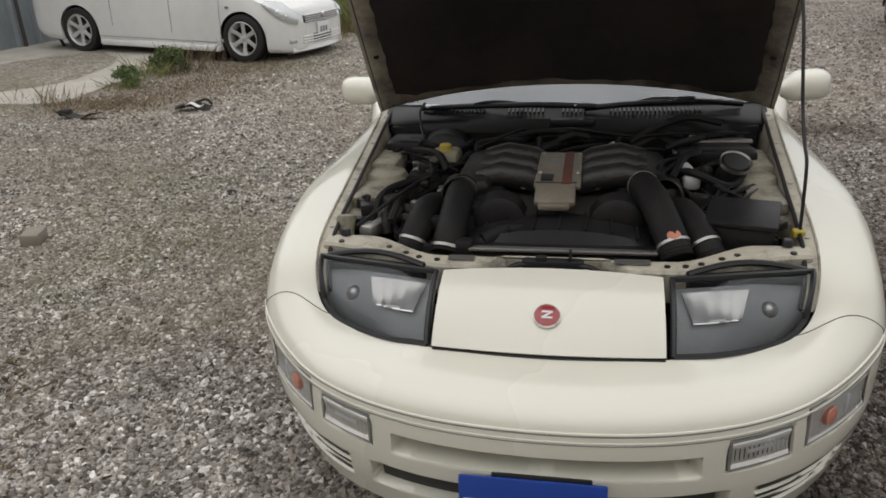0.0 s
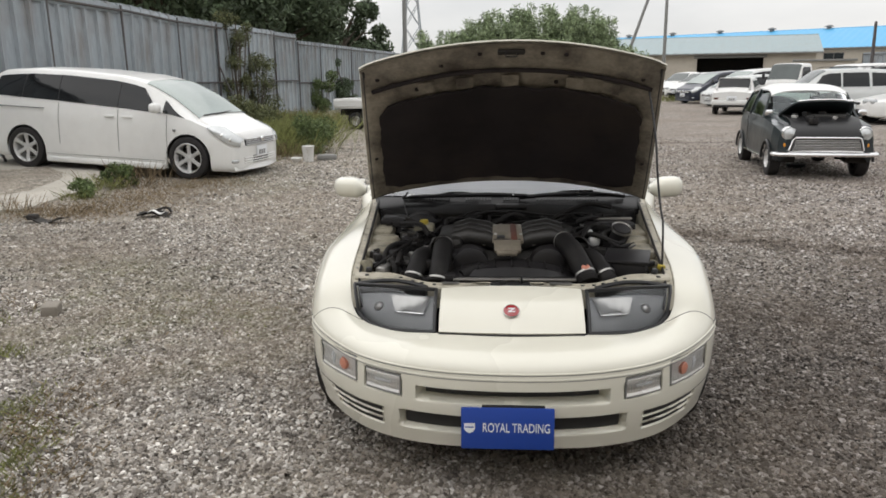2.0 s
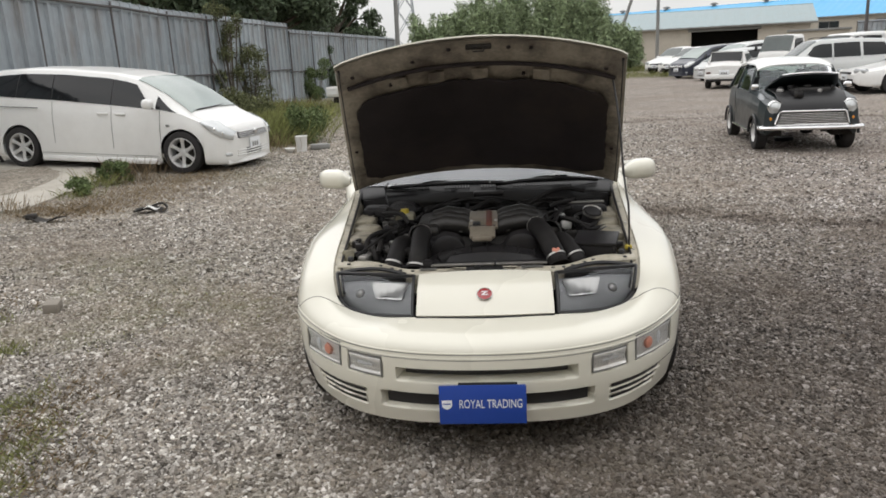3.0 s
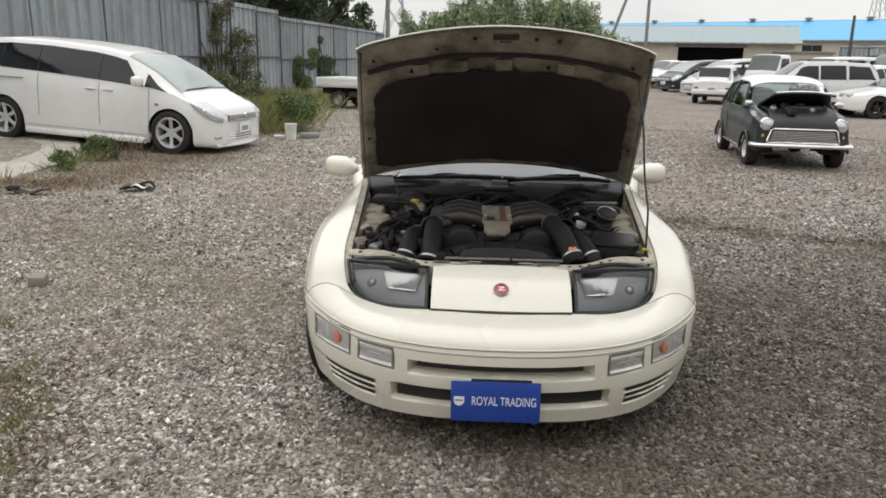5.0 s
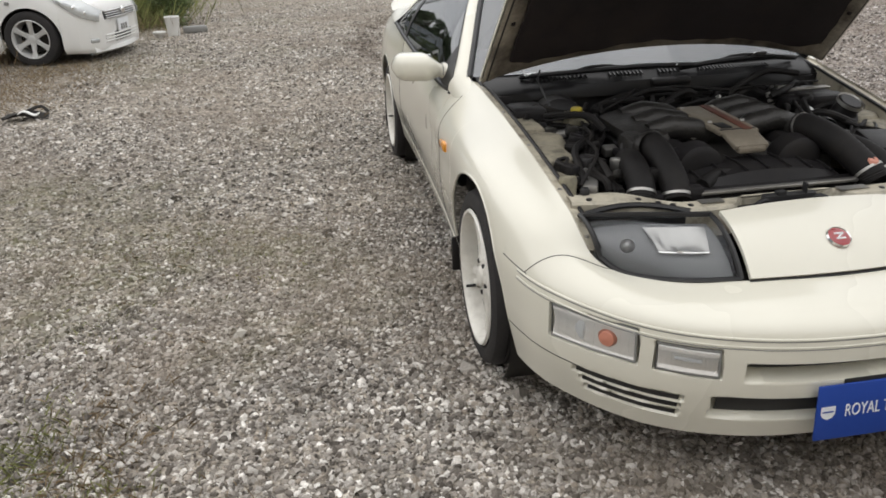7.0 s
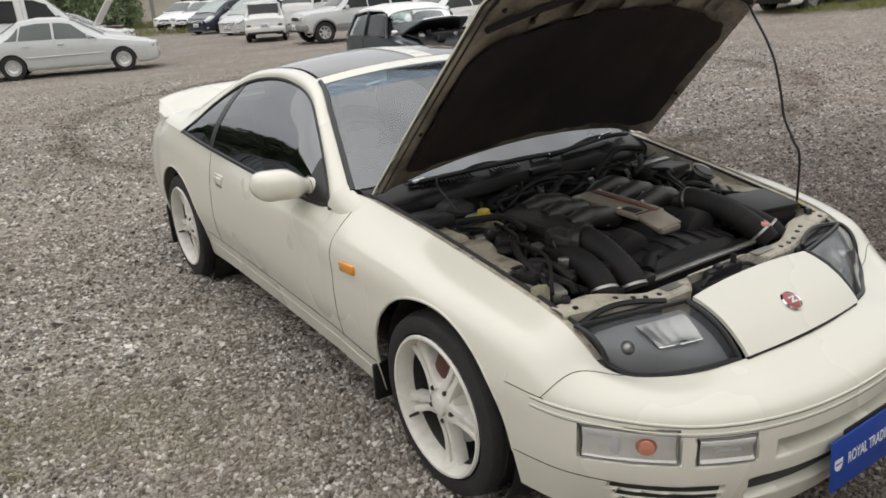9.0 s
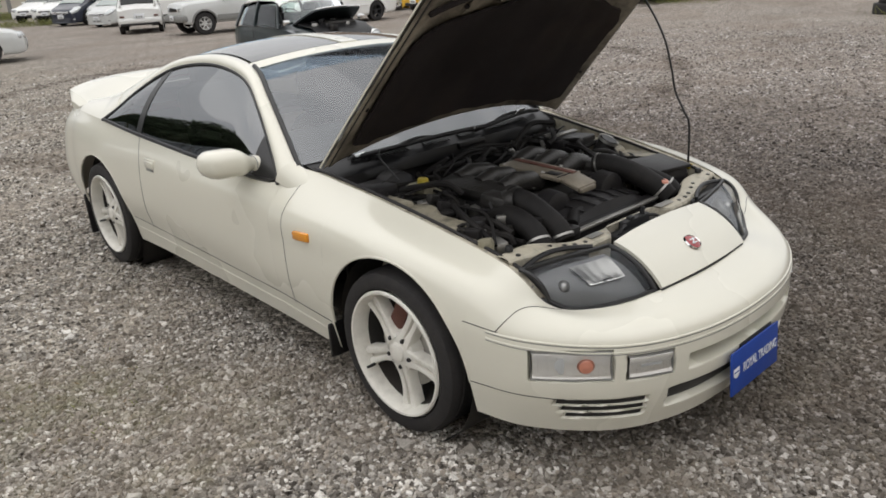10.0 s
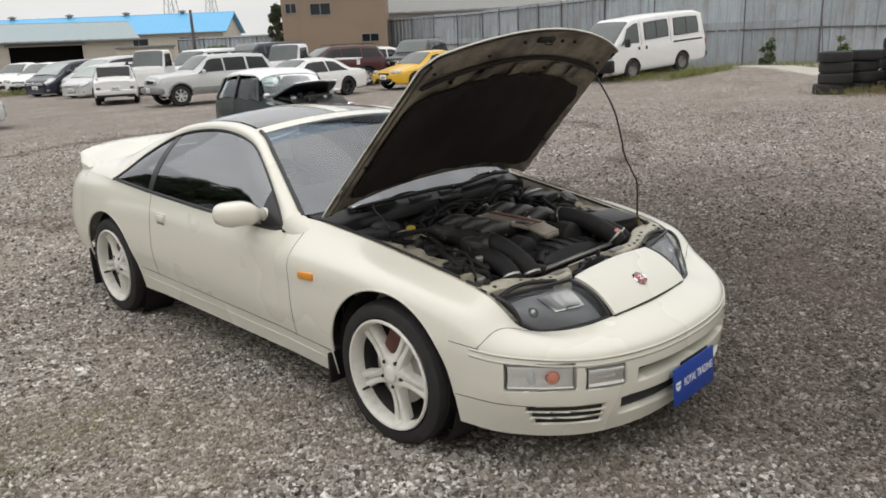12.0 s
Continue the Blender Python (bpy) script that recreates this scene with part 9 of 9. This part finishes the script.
part("bent_strip", tube([(-0.2, 0.03, 0.02), (-0.05, 0.02, 0.05), (0.1, 0.06, 0.09), (0.16, 0.05, 0.04)], 0.014, 6, 4), M_SCRAP, scrap)
scrap2 = thing("scrap_bracket", pose(-4.73, 4.15, float(ground_z(-4.73, 4.15)), 0, 0, -8), "dark bent metal bracket lying on the ground", "scrap")
part("bar", thick([[(0.46 * (u - 0.5), 0.12 * (v - 0.5), 0.03 + 0.035 * math.cos(6.3 * u) * (1 - v * 0.5)) for v in np.linspace(0, 1, 5)] for u in np.linspace(0, 1, 14)], 0.012), M_SCRAP, scrap2)
part("lug", box(-0.17, 0.0, 0.06, 0.11, 0.1, 0.06, 0.02, rz=20), M_SCRAP, scrap2)


def loose_tyre(x, y, z, r=0.36, w=0.24, tilt=(0, 0)):
    root = tagged(new("tyre", mesh("tyre", *tyre_geo(r, r * 0.6, w), M_RUBBER, True, 40)), "worn black tyre in a stack", "tyre", "stacked tyres")
    root.matrix_basis = pose(x, y, float(ground_z(x, y)) + z + w / 2, tilt[0], 90 + tilt[1], 0)


rng = random.Random(8)
for sx, sy, n in ((16.9, 4.1, 4), (17.75, 3.7, 4), (17.5, 2.75, 3), (18.5, 3.2, 5), (18.3, 2.2, 4)):
    for k in range(n):
        loose_tyre(sx + rng.uniform(-0.05, 0.05), sy + rng.uniform(-0.05, 0.05), 0.245 * k, 0.37, 0.235, (0, rng.uniform(-2, 2)))


# ---- loose gravel ----
def gravel(name, label, material, seed, regions, keep, rounded=False):
    """Crushed stone: broken wedges with a skewed foot and a short ridge or, rounded, lumps with two uneven rings and a flat crown."""
    g = np.random.default_rng(seed)
    if rounded:
        a5 = np.arange(5) * 2 * math.pi / 5
        base = np.array([(math.cos(a) * 1.15, math.sin(a) * 1.15, -0.55) for a in a5] + [(math.cos(a + 0.6) * 0.78, math.sin(a + 0.6) * 0.78, 0.62) for a in a5], float)
        tris = np.array([t for i in range(5) for t in ((i, (i + 1) % 5, i + 5), ((i + 1) % 5, (i + 1) % 5 + 5, i + 5))] + [(5, 6, 7), (5, 7, 9), (7, 8, 9)])
        loose = 0.24
    else:
        base = np.array([(-1, -1, -0.6), (1, -1, -0.6), (1, 1, -0.6), (-1, 1, -0.6), (-0.45, 0, 0.8), (0.45, 0, 0.8)], float)
        tris = np.array([(0, 1, 5), (0, 5, 4), (1, 2, 5), (2, 3, 4), (2, 4, 5), (3, 0, 4)])
        loose = 0.42
    m = len(base)
    VS = []
    for x0, x1, y0, y1, count, smin, smax, power in regions:
        x, y = g.uniform(x0, x1, count), g.uniform(y0, y1, count)
        ok = keep(x, y, g)
        x, y = x[ok], y[ok]
        n = len(x)
        s = smin + (smax - smin) * g.random(n) ** power
        shape = base[None] + g.uniform(-loose, loose, (n, m, 3))
        shape *= np.stack([g.uniform(0.75, 1.35, n), g.uniform(0.6, 1.05, n), g.uniform(0.45, 0.9, n)], 1)[:, None, :] * (s / 2)[:, None, None]
        a, t = g.uniform(0, 6.28, n), g.normal(size=n) * 0.35
        ca, sa, ct, st = np.cos(a), np.sin(a), np.cos(t), np.sin(t)
        X, Y, Z = shape[..., 0], shape[..., 1], shape[..., 2]
        X, Z = X * ct[:, None] + Z * st[:, None], -X * st[:, None] + Z * ct[:, None]
        X, Y = X * ca[:, None] - Y * sa[:, None], X * sa[:, None] + Y * ca[:, None]
        VS.append(np.stack([X + x[:, None], Y + y[:, None], Z + (ground_z(x, y) + s * 0.18)[:, None]], 2).reshape(-1, 3))
    V = np.concatenate(VS)
    n = len(V) // m
    F = (tris[None] + m * np.arange(n)[:, None, None]).reshape(-1, 3)
    tagged(new(name, fast_mesh(name, V, F, material, False)), label, "gravel", kind="stuff")


def on_slab(x, y):
    return (x < -1.4) & (y < 0.75) & (x < np.interp(y, [-3, -1.9, -1.25, -0.92, -0.68, -0.47, -0.1, 0.33, 0.55, 0.72], [-1.3, -1.52, -1.80, -2.02, -2.11, -2.31, -2.60, -2.78, -2.93, -3.1]))


def thinning(x, y, g):
    r = np.hypot(x + 0.5, (y - 0.5) * 0.8)
    return g.random(len(x)) < 1 - smoothstep(2.6, 9.5, r)


def clear_of_things(x, y, g):
    bare = (x < -3.9) & (y > 4.2) & (y < 7.8) & (g.random(len(x)) < 0.8)
    return ~on_slab(x, y) & ~((np.abs(x) < 0.7) & (y > -0.3) & (y < 3.2)) & ~bare & ~((x < -5.3) & (y > 4.4))


gravel("gravel", "loose grey-brown crushed stones, angular and dusty", M_STONE, 21, [(-5.5, 4.5, -1.8, 4.2, 150000, 0.008, 0.023, 1.8), (-8, 9, -1.8, 9.5, 80000, 0.014, 0.034, 1.6), (-4.5, 4, -1.5, 4, 260, 0.03, 0.06, 2.5), (-3.4, 2.6, -1.6, 1.4, 40000, 0.006, 0.013, 1.2)],
       lambda x, y, g: clear_of_things(x, y, g) & thinning(x, y, g))
gravel("near_gravel", "loose grey crushed stones, blunt and dusty", M_STONE, 22, [(-3.4, 2.6, -1.7, 1.5, 100000, 0.009, 0.026, 1.9)],
       lambda x, y, g: clear_of_things(x, y, g) & thinning(x, y, g), True)
gravel("far_gravel", "loose stones scattered thinly over the rest of the yard", M_STONE, 23, [(-4, 15, -3, 16, 110000, 0.016, 0.036, 1.5)],
       lambda x, y, g: clear_of_things(x, y, g) & (g.random(len(x)) < smoothstep(2.0, 6.0, np.hypot(x + 0.5, y - 0.5)) * (1 - smoothstep(9, 17, np.hypot(x, y)))))
